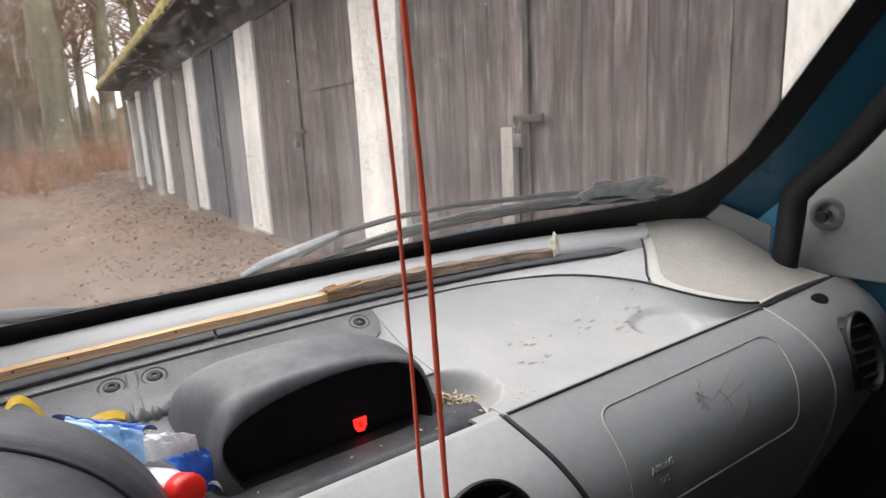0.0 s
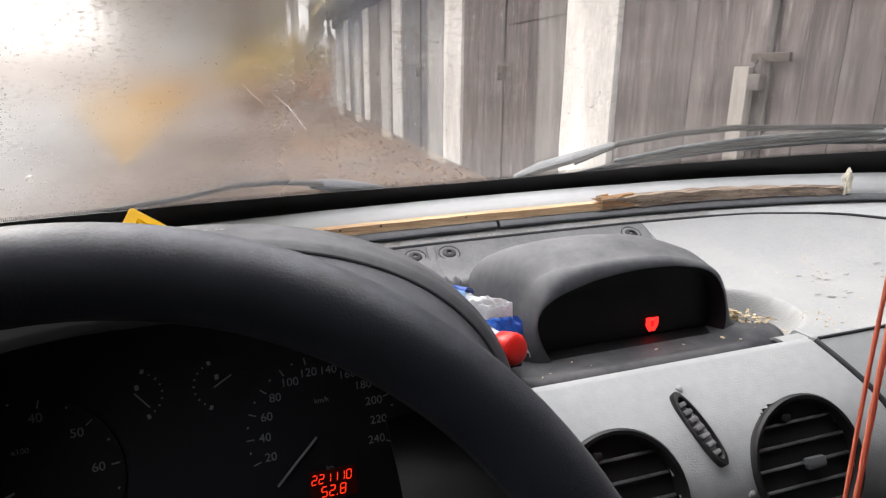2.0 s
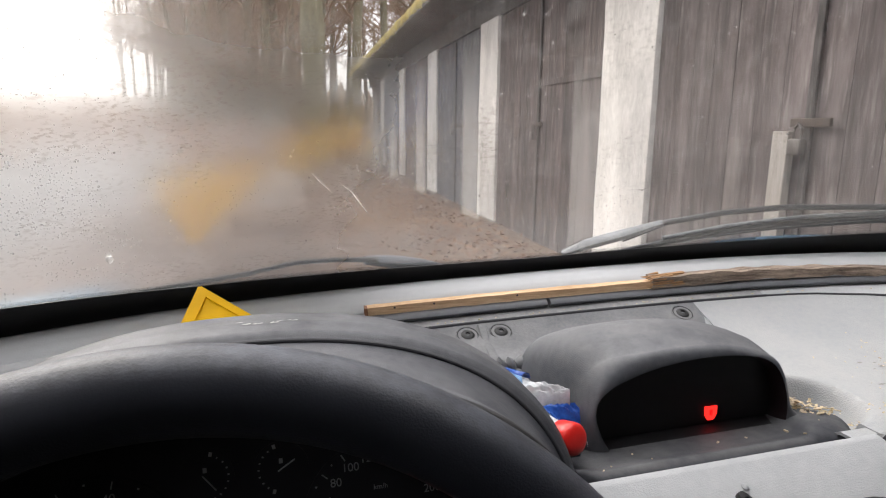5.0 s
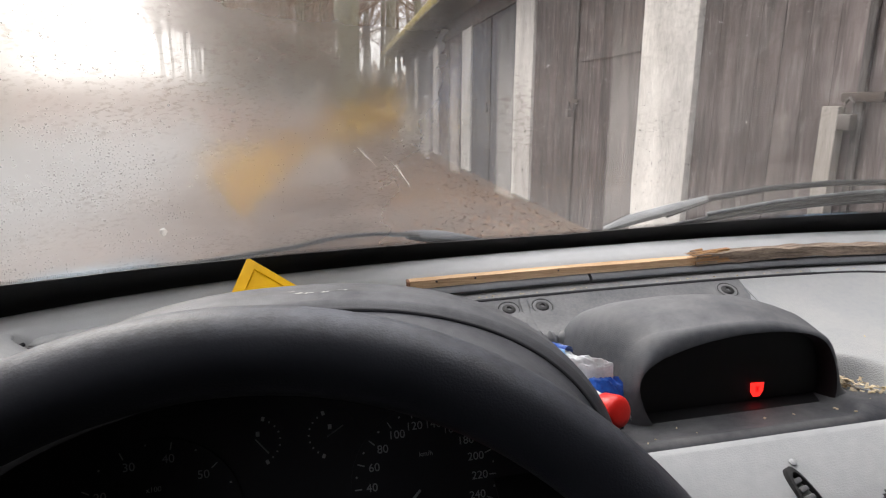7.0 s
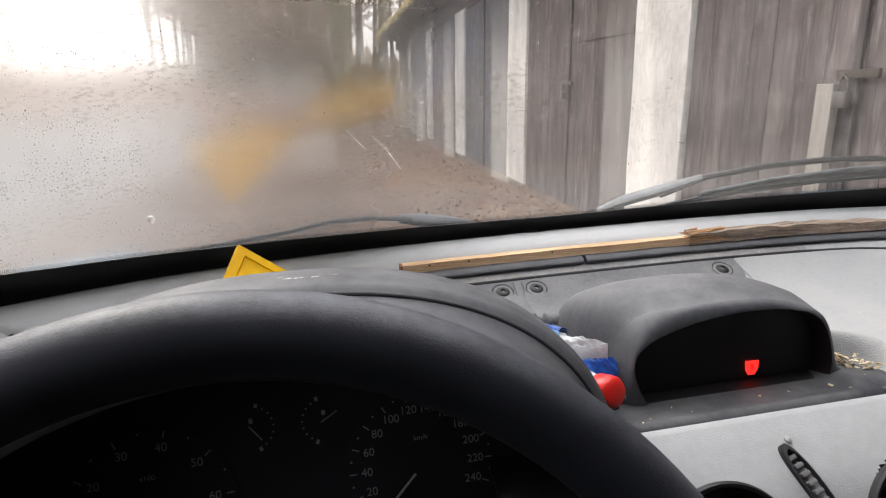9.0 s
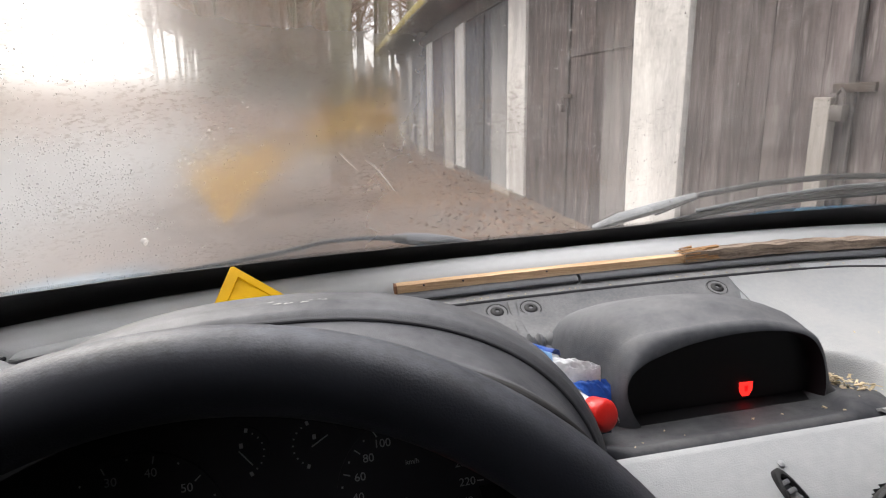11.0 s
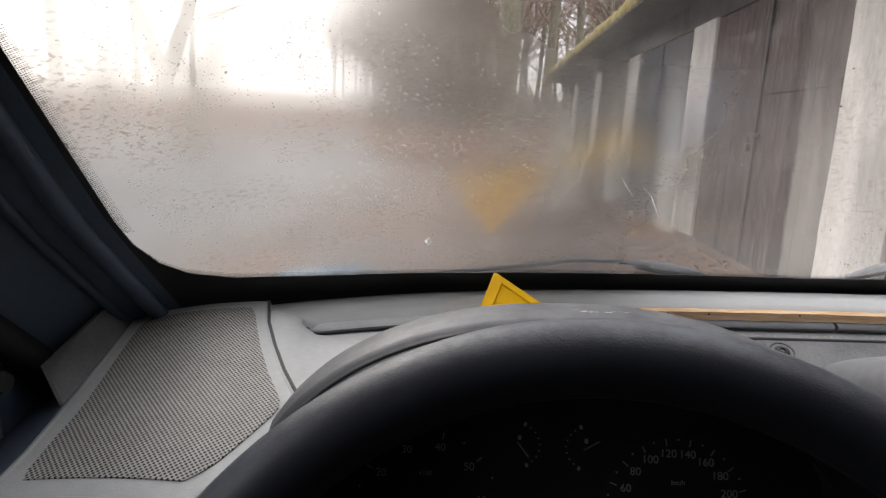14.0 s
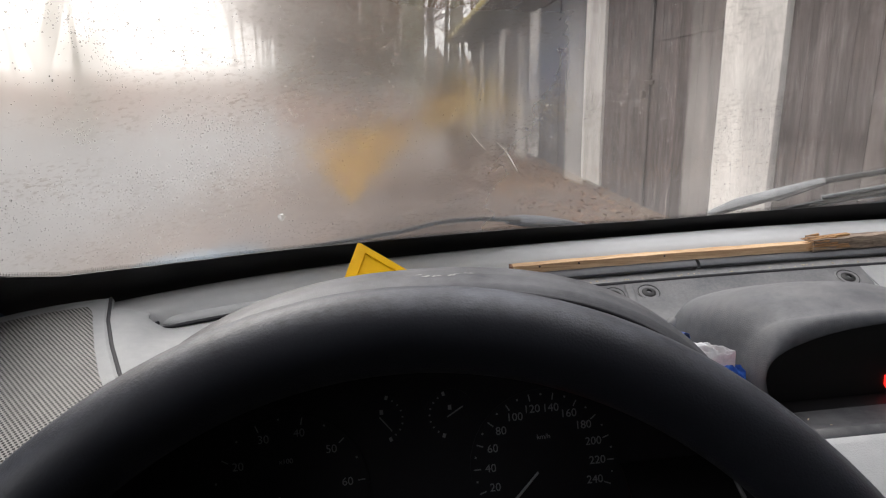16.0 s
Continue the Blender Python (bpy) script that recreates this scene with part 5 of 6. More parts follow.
def vent(x, v, r, parent, knob=True, squash=1.0, f=None):
    f = f or face_frame(x, v, 0.001)
    f = f @ Matrix.Diagonal((1, squash, 1, 1))
    ring = part("air_vent", lathe([(r * 1.0, -0.006), (r * 1.045, -0.001), (r * 1.05, 0.0015), (r * 1.02, 0.0034), (r * 0.97, 0.003), (r * 0.93, -0.001), (r * 0.9, -0.012), (r * 0.88, -0.034), (0.0, -0.036)], 48, f), M_BLACK, parent, "round black air vent with slats")
    for k in (-0.66, -0.34, -0.02, 0.30, 0.62):
        w = r * 0.9 * math.sqrt(1 - k * k) * 0.97
        part("slat", box((-w, -0.0014, -0.018), (w, 0.0014, 0.001), 0.0006, m=f @ Matrix.Translation((0, r * k, -0.003)) @ pose(0, 0, 0, -34)), M_SLAT, ring, "dusty black slat")
    for k in (-0.62, -0.36, -0.1, 0.16, 0.42, 0.68):
        h = r * 0.86 * math.sqrt(1 - k * k)
        part("fin", box((r * k - 0.0008, -h, -0.026), (r * k + 0.0008, h, -0.009), m=f), M_BLACK, ring)
    if knob:
        part("vent_knob", box((-0.004, r * -0.02 - 0.0045, -0.002), (0.014, r * -0.02 + 0.0045, 0.004), 0.002, m=f), M_STRIP, ring)
        part("vent_catch", box((-r * 0.32, r * 0.66, -0.004), (-r * 0.32 + 0.007, r * 0.66 + 0.006, 0.003), 0.0015, m=f), M_BLACK, ring)
    return ring


for x, v, r in VENTS:
    vent(x, v, r, dash)
vent(0.81, 0.3, 0.031, dash, knob=False, squash=1.7, f=facing((0.752, 0.3445, 0.930), (-0.12, -0.93, 0.3)))
part("end_button", lathe([(0.014, -0.002), (0.014, 0.001), (0.011, 0.003), (0, 0.003)], 20, facing((0.765, 0.412, 0.985), (-0.1, -0.7, 0.7)) @ Matrix.Diagonal((1.2, 0.7, 1, 1))), M_BLACK, dash)

# thumbwheel for the dial lighting, in its slanting slot
fd = face_frame(0.034, 0.205, 0.003) @ pose(0, 0, 0, 0, 0, 14)
dim = part("thumbwheel", lathe([(0.0085, -0.012), (0.0085, 0.0005), (0.0072, 0.0012), (0.0066, -0.001), (0.0066, -0.006), (0, -0.006)], 28, fd @ Matrix.Diagonal((0.95, 3.7, 1, 1))), M_BLACK, dash, "ribbed dimmer thumbwheel in a slot")
for k in range(7):
    part("wheel_rib", box((-0.0045, -0.0225 + k * 0.0068, -0.006), (0.0035, -0.0185 + k * 0.0068, -0.0005 + 0.0025 * math.sin(math.pi * (k + 0.5) / 7)), 0.001, m=fd), M_MID, dim)
part("stud", lathe([(0.003, 0), (0.003, 0.001), (0.0015, 0.002), (0, 0.002)], 12, face_frame(0.062, 0.385, 0.0005)), M_LIGHT, dash)
part("stud", lathe([(0.003, 0), (0.003, 0.001), (0.0015, 0.002), (0, 0.002)], 12, face_frame(0.037, 0.085, 0.0005)), M_LIGHT, dash)


# airbag cover: a raised outline, its lettering
def on_face(x, v, lift=0.0008):
    f = face_frame(x, v, lift)
    return f.translation.copy()


loop = []
for cx, cv, a0 in ((0.306, 0.20, 180), (0.570, 0.20, 90), (0.552, 0.43, 0), (0.300, 0.42, -90)):
    for k in range(7):
        a = radians(a0 - 15 * k)
        loop.append((cx + 0.022 * math.cos(a), cv - 0.07 * math.sin(a)))
pts = []
for (x0, v0), (x1, v1) in zip(loop, loop[1:] + loop[:1]):
    n = max(1, int(math.hypot(x1 - x0, (v1 - v0) * 0.25) / 0.012))
    pts += [on_face(x0 + (x1 - x0) * k / n, v0 + (v1 - v0) * k / n, 0.0002) for k in range(n)]
abag = part("airbag_outline", tube(pts, 0.0012, 8, closed=True), M_PANEL, dash, "moulded outline of the airbag cover")


def letters(body, size, m, material, parent, depth=0.0006, name="lettering", label=""):
    cu = bpy.data.curves.new("text", "FONT")
    cu.body, cu.size, cu.extrude, cu.align_x, cu.align_y = body, size, depth, "CENTER", "CENTER"
    ob = bpy.data.objects.new("text", cu)
    me = bpy.data.meshes.new_from_object(ob)
    bpy.data.objects.remove(ob)
    bm = bmesh.new()
    bm.from_mesh(me)
    bpy.data.meshes.remove(me)
    bm.transform(m)
    return part(name, bm, material, parent, label, smooth=False)


letters("AIRBAG", 0.0095, face_frame(0.325, 0.375, 0.0008), M_LIGHT, dash)
letters("SRS", 0.0095, face_frame(0.325, 0.415, 0.0008), M_LIGHT, dash)


# a dark scuff with faint streaks on the airbag cover
M_SCUFF = mat("dark_scuff", (0.15, 0.15, 0.16), 0.6, 0.4, 90, tint=(0.26, 0.26, 0.27))


def scuff():
    rnd = random.Random(77)
    bm = bmesh.new()
    pts_ = [on_face(0.419 + math.cos(a) * r, 0.255 - math.sin(a) * r * 4.0, 0.0006) for a, r in ((2 * math.pi * k / 22, rnd.uniform(0.004, 0.013)) for k in range(22))]
    bm.faces.new([bm.verts.new(p) for p in pts_])
    return bm


part("scuff_mark", scuff(), M_SCUFF, dash, "dark scuff on the airbag cover")
for a, c in (((0.43, 0.27), (0.50, 0.19)), ((0.445, 0.29), (0.53, 0.24)), ((0.45, 0.25), (0.452, 0.40)), ((0.49, 0.30), (0.43, 0.44)), ((0.425, 0.21), (0.435, 0.17))):
    part("scuff_streak", tube([on_face(a[0] + (c[0] - a[0]) * s + 0.004 * math.sin(4 * s), a[1] + (c[1] - a[1]) * s, 0.0) for s in span(0, 1, 10)], lambda k: 0.0005 * (1.1 - k), 5), M_SCUFF, dash)

part("side_filler", sheet(lambda u, v: Vector(left_cover(0, v)) * (1 - u) + Vector((-0.87, 0.62 - 0.27 * v, 1.03 - 0.075 * v)) * u, span(0, 1, 4), span(0, 1, 8), thick=0.004), M_PILLAR, dash)
# trim wedges between dashboard ends and pillars
part("corner_trim", sheet(patch((-0.781, 0.570, 1.111), (-0.776, 0.612, 1.084), (-0.766, 0.47, 1.045), (-0.80, 0.495, 1.074)), span(0, 1, 6), span(0, 1, 6), thick=0.004, down=(-1, 0, 0)), M_MID, dash, "grey corner trim by the pillar")
part("corner_trim", sheet(patch((0.770, 0.570, 1.110), (0.768, 0.594, 1.087), (0.832, 0.524, 1.022), (0.820, 0.516, 1.072)), span(0, 1, 6), span(0, 1, 6), thick=0.004, down=(1, 0, 0)), M_PANEL, dash, "grey corner trim by the pillar")
part("panel_knob", lathe([(0.011, 0.0), (0.013, 0.005), (0.013, 0.010), (0.010, 0.013), (0, 0.013)], 24, facing((-0.605, 0.40, 1.02), (0.05, -0.3, 1))), M_BLACK, dash, "small black control knob")

# pale scuffs on the crown of the hood
rh = random.Random(5)
for k in range(9):
    a0, v0, w, l = 1.42 + 0.016 * k + rh.uniform(-0.006, 0.006), 0.60 + rh.uniform(-0.014, 0.014), rh.uniform(0.008, 0.02), rh.uniform(0.004, 0.010)
    part("scuff_mark", sheet(lambda u, v: Vector(hood(a0 + w * u * (1 - 0.5 * v), v0 + l * (v - 0.5) * math.sin(math.pi * (0.1 + 0.8 * u)))) + Vector((0, 0, 0.0007)), span(0, 1, 4), [0, 0.5, 1], thick=0), M_RIM, cluster)

# ---- dials ----


def dial_pose(x, z, turn=0.0, lift=0.0006):
    y = 0.48 + 0.26 * (z - 0.9)
    n = Vector((0, -1, 0.26)).normalized()
    return facing(Vector((x, y - 0.0016, z)) + n * lift, n, (0, 0.26, 1)) @ pose(0, 0, 0, 0, 0, turn)


def gauge(name, cx, cz, r, first, last, numbers, size, needle, dots=True):
    face = part(name, lathe([(r * 1.28, -0.002), (r * 1.28, 0.00005), (0, 0.0002)], 40, dial_pose(cx, cz, lift=0.0)), M_VOID, cluster, "black dial with faint white numerals")
    n = len(numbers)
    for k, text in enumerate(numbers):
        a = radians(first + (last - first) * k / (n - 1))
        if text:
            letters(text, size, dial_pose(cx + r * 0.93 * math.cos(a), cz + r * 0.93 * math.sin(a)), M_MARK, face, 0.0002, "numeral")
        part("tick", box((r * 1.1, -0.0005, 0), (r * 1.22, 0.0005, 0.0003), m=dial_pose(cx, cz, math.degrees(a))), M_MARK, face, smooth=False)
        if dots and k < n - 1:
            part("tick_dot", box((r * 1.18, -0.0008, 0), (r * 1.21, 0.0008, 0.0003), m=dial_pose(cx, cz, math.degrees(a) + (last - first) / (n - 1) / 2)), M_MARK, face, smooth=False)
    ln, na = needle
    part("needle", tube([dial_pose(cx, cz, na, 0.003) @ Vector((d, 0, 0)) for d in (0.009, ln)], 0.0011, 6), M_MARK, face, "pale needle")
    return face


speed = gauge("speedometer", -0.2420, 0.9595, 0.0505, 200, -22, ["20", "40", "60", "80", "100", "120", "140", "160", "180", "200", "220", "240"], 0.0098, (0.058, 225))
letters("km/h", 0.006, dial_pose(-0.241, 0.982), M_MARK, speed, 0.0002)
letters("km", 0.005, dial_pose(-0.240, 0.926), M_MARK, speed, 0.0002)

SEGMENTS = {"0": "abcdef", "1": "bc", "2": "abged", "5": "afgcd", "8": "abcdefg"}


def lit_digits(text, h, m, name, label):
    """Slanting seven-bar figures of a lit display."""
    bm, x, w, t = bmesh.new(), 0.0, h * 0.52, h * 0.05
    bars = {"a": (t, h - t, w - t, h + t), "g": (t, h / 2 - t, w - t, h / 2 + t), "d": (t, -t, w - t, t), "f": (-t, h / 2 + t, t, h - t), "b": (w - t, h / 2 + t, w + t, h - t), "e": (-t, t, t, h / 2 - t), "c": (w - t, t, w + t, h / 2 - t)}
    total = sum(h * 0.3 if c == "." else h * 0.78 for c in text)
    lean = Matrix(((1, 0.14, 0, 0), (0, 1, 0, 0), (0, 0, 1, 0), (0, 0, 0, 1)))
    for c in text:
        for x0, y0, x1, y1 in ([(-t, -t, t, t)] if c == "." else [bars[k] for k in SEGMENTS[c]]):
            box((x + x0 - total / 2, y0 - h / 2, 0), (x + x1 - total / 2, y1 - h / 2, 0.0003), bm=bm, m=m @ lean)
        x += h * 0.3 if c == "." else h * 0.78
    part(name, bm, M_LCD, speed, label, smooth=False)


part("display_panel", box((-0.0195, -0.0125, -0.0003), (0.0195, 0.0125, 0.0001), m=dial_pose(-0.2385, 0.9125)), M_LCDBACK, speed, "faintly glowing display panel", smooth=False)
lit_digits("221110", 0.0074, dial_pose(-0.2385, 0.9178), "odometer", "lit red odometer digits")
lit_digits("52.8", 0.0084, dial_pose(-0.2378, 0.9070), "trip_meter", "lit red trip meter digits")
tacho = gauge("rev_counter", -0.460, 0.957, 0.052, 223, -32, ["", "10", "20", "30", "40", "50", "60", "70"], 0.0098, (0.058, 203))
letters("x100", 0.006, dial_pose(-0.462, 0.982), M_MARK, tacho, 0.0002)


def small_gauge(name, cx, cz, a0, a1, na):
    face = part(name, lathe([(0.022, -0.002), (0.022, 0.00005), (0, 0.0002)], 24, dial_pose(cx, cz, lift=0.0)), M_VOID, cluster)
    for k in range(9):
        a = a0 + (a1 - a0) * k / 8
        big = k in (0, 8)
        part("tick_dot", box((0.017, -0.0013 if big else -0.0006, 0), (0.0205 if big else 0.0185, 0.0013 if big else 0.0006, 0.0003), m=dial_pose(cx, cz, a)), M_MARK, face, smooth=False)
    part("needle", tube([dial_pose(cx, cz, na, 0.002) @ Vector((d, 0, 0)) for d in (-0.003, 0.013)], 0.0006, 6), M_MARK, face)
    part("gauge_symbol", box((-0.0015, -0.002, 0), (0.0015, 0.002, 0.0003), m=dial_pose(cx, cz + 0.006)), M_MARK, face, smooth=False)


small_gauge("fuel_gauge", -0.379, 1.009, 75, -70, -52)
small_gauge("temperature_gauge", -0.3205, 1.008, 105, 250, 30)

# ---- loose things on the dashboard ----


def scraper():
    """A three-cornered plate propped up at the back, with a raised rib inside its edge."""
    tip, lo, ro = Vector((-0.398, 0.699, 1.117)), Vector((-0.428, 0.628, 1.062)), Vector((-0.296, 0.634, 1.064))
    n = (lo - tip).cross(ro - tip).normalized()
    n = n if n.z > 0 else -n
    m = facing(tip, n, (0, 0.75, 0.6))
    inv = m.inverted()
    a, c = inv @ lo, inv @ ro
    bm = solid([(0.002, -0.001), (c.x, c.y), (a.x, a.y), (-0.002, -0.001)], 0.004, m, bevel=0.001)
    mid = Vector(((a.x + c.x) / 3, (a.y + c.y) / 3, 0.004))
    inner = [Vector((q[0], q[1], 0.004)) * 0.72 + mid * 0.28 for q in ((0, 0), (c.x, c.y), (a.x, a.y))]
    tube([m @ q for q in inner], 0.0013, 8, bm=bm, closed=True)
    return bm


lone("ice_scraper", scraper(), M_YELLOW, "yellow triangular plastic ice scraper behind the instrument hood", "ice scraper")


def batten(x0, x1, w, seed, taper=0.0, sag=0.0):
    bm = bmesh.new()
    rows = []
    n = 40
    for k in range(n + 1):
        s = k / n
        x = x0 + (x1 - x0) * s
        y = slot(x) + 0.0015 + 0.003 * (1 - s) * (seed == 1)
        z = 1.0615 + sag * math.sin(math.pi * s)
        h = w * (1 - taper * s)
        ring = []
        for dy, dz in ((-0.5, 0), (0.5, 0.1), (0.5, 1), (-0.5, 0.9)):
            j = Vector(noise.noise_vector((x * 40, dy * 3, dz * 3 + seed))) * (0.0006 if seed == 1 else 0.0030)
            ring.append(bm.verts.new(Vector((x, y + dy * h, z + dz * h)) + j))
        rows.append(ring)
    for a, b in zip(rows, rows[1:]):
        for k in range(4):
            bm.faces.new((a[k], a[(k + 1) % 4], b[(k + 1) % 4], b[k]))
    bm.faces.new(rows[0][::-1])
    bm.faces.new(rows[-1])
    return bm


def splinters(x0):
    bm = bmesh.new()
    rnd = random.Random(2)
    for k in range(46):
        y, z = slot(x0) + rnd.uniform(-0.008, 0.010), 1.0635 + rnd.uniform(0.0, 0.0145)
        tube([(x0 + rnd.uniform(0.015, 0.05), y, z + 0.001), (x0 - rnd.uniform(0.0, 0.010), y + rnd.uniform(-0.001, 0.001), z + rnd.uniform(-0.0012, 0.0008))], lambda q: 0.0017 * (1.1 - q), 5, bm=bm)
    return bm


lath = thing("wooden_batten", (0, slot(0), 1.0615), "pale sawn wooden batten lying on the dashboard", "batten")
part("batten_body", batten(-0.222, 0.16, 0.0105, 1), M_WOOD, lath, smooth=False)
part("sawn_end", batten(-0.2252, -0.2221, 0.0107, 1), M_SAWN, lath, "dark weathered sawn end", smooth=False)
for x in (-0.190, -0.142, -0.036, 0.071):
    part("nail_hole", lathe([(0.0013, -0.001), (0.0012, 0.0004), (0, 0.0005)], 10, facing((x, slot(x) + 0.0015 - 0.0036, 1.0615 + 0.0072), (0, -1, 0.1))), M_VOID, lath)
stick = thing("broken_stick", (0.3, slot(0.3), 1.0615), "grey-brown stick with an orange splintered end on the dashboard", "stick")
part("stick_body", batten(0.148, 0.50, 0.0165, 2, 0.3, 0.002), M_BARK, stick, smooth=False)
part("splintered_end", splinters(0.148), M_SPLINT, stick, "fresh orange splinters", smooth=False)


def crumple(at, size, seed, sub=3):
    bm = bmesh.new()
    bmesh.ops.create_icosphere(bm, subdivisions=sub, radius=1)
    for v in bm.verts:
        v.co *= 1 + 0.55 * noise.noise(v.co * 1.7 + Vector((seed, 0, 0))) + 0.3 * noise.noise(v.co * 4 + Vector((0, seed, 0)))
        v.co = Vector(at) + Vector([v.co[k] * size[k] for k in range(3)])
    return bm


lone("paper_scrap", crumple((0.502, slot(0.5) - 0.004, 1.078), (0.007, 0.006, 0.0165), 3), M_PAPER, "small crumpled cream paper scrap", "paper", smooth=False)


def wrapper_sheet(p, seed, amp=0.0028):
    f = patch(*p)

    def g(u, v):
        q = f(u, v)
        return q + Vector((0, -0.3, 1)) * (amp * noise.noise((u * 5 + seed, v * 3, 0)) + amp * 0.8 * noise.noise((u * 11, v * 7 + seed, 3)) + 0.006 * math.sin(math.pi * v))
    return sheet(g, span(0, 1, 26), span(0, 1, 16), thick=0.0012)


wrap = thing("sweet_wrapper", (-0.11, 0.57, 1.0), "crumpled blue and silver foil wrapper on the shelf", "wrapper")
part("blue_end", wrapper_sheet([(-0.168, 0.655, 1.032), (-0.086, 0.552, 1.038), (-0.099, 0.545, 1.043), (-0.154, 0.628, 1.043)], 1, 0.0015), M_BLUE, wrap)
part("pale_panel", wrapper_sheet([(-0.152, 0.625, 1.044), (-0.098, 0.545, 1.044), (-0.101, 0.532, 1.020), (-0.158, 0.610, 1.022)], 2), M_SKYFOIL, wrap)
part("white_panel", wrapper_sheet([(-0.098, 0.546, 1.041), (-0.062, 0.520, 1.0375), (-0.061, 0.517, 1.023), (-0.101, 0.533, 1.021)], 3), M_SILVER, wrap)
part("blue_flap", wrapper_sheet([(-0.088, 0.523, 1.023), (-0.056, 0.517, 1.024), (-0.040, 0.506, 0.986), (-0.070, 0.506, 0.994)], 4, 0.0025), M_BLUE, wrap)
part("foil_corner", wrapper_sheet([(-0.060, 0.507, 0.996), (-0.040, 0.505, 0.990), (-0.036, 0.499, 0.985), (-0.050, 0.499, 0.987)], 5, 0.002), M_SILVER, wrap)

bottle = thing("small_bottle", (-0.1, 0.5, 1.0), "small white plastic bottle with red cap lying on the shelf", "bottle")
fb = facing((-0.080, 0.474, 1.0145), (0.35, -0.9, 0.25), (0, 0, 1)) @ Matrix.Scale(0.92, 4)
part("body", lathe([(0.0, -0.10), (0.015, -0.10), (0.0175, -0.096), (0.0175, -0.035), (0.014, -0.02), (0.011, -0.016), (0.011, 0.0), (0, 0.0)], 28, fb), M_WHITE, bottle)
part("cap", lathe([(0.0, -0.014), (0.0145, -0.014), (0.0156, -0.012), (0.0156, 0.001), (0.0151, 0.0045), (0.0134, 0.0070), (0.010, 0.0084), (0.005, 0.0090), (0, 0.0091)], 36, fb), M_CAP, bottle, "red screw cap")


def ribbon(cx, cz, y, w, h, lean):
    pts_ = [(cx + w * math.cos(a) + lean * math.sin(a), y, cz + h * math.sin(a)) for a in span(0, math.pi, 20)]
    return sheet(lambda k, v: Vector(pts_[k]) + Vector((0, 0.011 * v, 0.004 * v)), list(range(len(pts_))), [0, 0.5, 1], thick=0.0007)


tape = thing("measuring_tape", (-0.15, 0.63, 1.01), "loose loops of yellow measuring tape on the shelf", "tape")
part("tape_loop", ribbon(-0.181, 1.018, 0.625, 0.018, 0.050, -0.004), M_TAPE, tape)
part("tape_run", sheet(lambda u, v: (-0.292 + 0.097 * u, 0.645 - 0.022 * u - 0.03 * v, 1.060 - 0.008 * u + 0.006 * math.sin(math.pi * u)), span(0, 1, 12), span(0, 1, 3), thick=0.0007), M_TAPE, tape)
part("tape_loop", ribbon(-0.122, 1.012, 0.63, 0.021, 0.016, 0.0), M_TAPE, tape)

for x, y, dx in ((-0.0085, 0.222, 0), (0.0075, 0.229, 0.002)):
    cord = thing("hanging_cord", (x, y, 1.66), "russet twisted cord hanging from the cab roof", "cord", "hanging cords")
    w = 0.0013 if x > 0 else 0.0009
    part("strand", tube([(x + dx * k / 180 + 0.0006 * math.sin(0.09 * k), y + 0.0005 * math.sin(0.13 * k), 1.66 - 0.90 * k / 180) for k in range(181)], lambda k: w * (1.12 + 0.05 * math.sin(900 * k)), 8), M_CORD, cord)


def crumbs():
    bm = bmesh.new()
    rnd = random.Random(11)
    spots = [(0.198, 0.498, 0.014, 70, 0.0036), (0.195, 0.475, 0.03, 40, 0.003), (0.235, 0.465, 0.03, 30, 0.0018), (0.33, 0.56, 0.05, 26, 0.0016), (0.46, 0.55, 0.06, 24, 0.0016), (0.50, 0.50, 0.05, 20, 0.0016), (0.30, 0.48, 0.07, 24, 0.0011), (0.40, 0.52, 0.12, 30, 0.0009)]
    for cx, cy, s, n, r in spots:
        for k in range(n):
            x, y = rnd.gauss(cx, s * 0.5), rnd.gauss(cy, s * 0.45)
            if not 0.186 < x < 0.6 or not 0.43 < y < deck_rear(x) - 0.01:
                continue
            v = (y - deck_rear(x)) / (0.424 - deck_rear(x))
            z = tray_at(x, v)[2]
            q = r * rnd.uniform(0.3, 1.0)
            box((-q, -q * 0.5, 0), (q, q * 0.5, q * 0.25), bm=bm, m=Matrix.Translation((x, y, z + 0.0003)) @ pose(0, 0, 0, rnd.uniform(-20, 20), rnd.uniform(-20, 20), rnd.uniform(0, 180)))
    for k in range(95):
        # a heap of chips along the pod's foot
        q = rnd.random()
        x, y = 0.178 + 0.024 * q + rnd.gauss(0, 0.004), 0.520 - 0.040 * q + rnd.gauss(0, 0.005)
        r = rnd.uniform(0.0010, 0.0036)
        box((-r, -r * 0.45, 0), (r, r * 0.45, r * 0.22), bm=bm, m=Matrix.Translation((x, y, rnd.uniform(0.984, 0.9985))) @ pose(0, 0, 0, rnd.uniform(-35, 35), rnd.uniform(-35, 35), rnd.uniform(0, 180)))
    for k in range(9):
        x = rnd.uniform(-0.07, 0.17)
        q = rnd.uniform(0.0006, 0.002)
        box((-q, -q * 0.5, 0), (q, q * 0.5, q * 0.5), bm=bm, m=Matrix.Translation((x, rnd.uniform(0.44, 0.47), 1.0012)) @ pose(0, 0, 0, 0, 0, rnd.uniform(0, 180)))
    for k in range(60):
        x = rnd.uniform(-0.2, 0.5)
        q = rnd.uniform(0.0005, 0.0016)
        box((-q, -q * 0.5, 0), (q, q * 0.5, q * 0.5), bm=bm, m=Matrix.Translation((x, slot(x) - 0.015 + rnd.gauss(0, 0.002), 1.0475)) @ pose(0, 0, 0, 0, 0, rnd.uniform(0, 180)))
    return bm


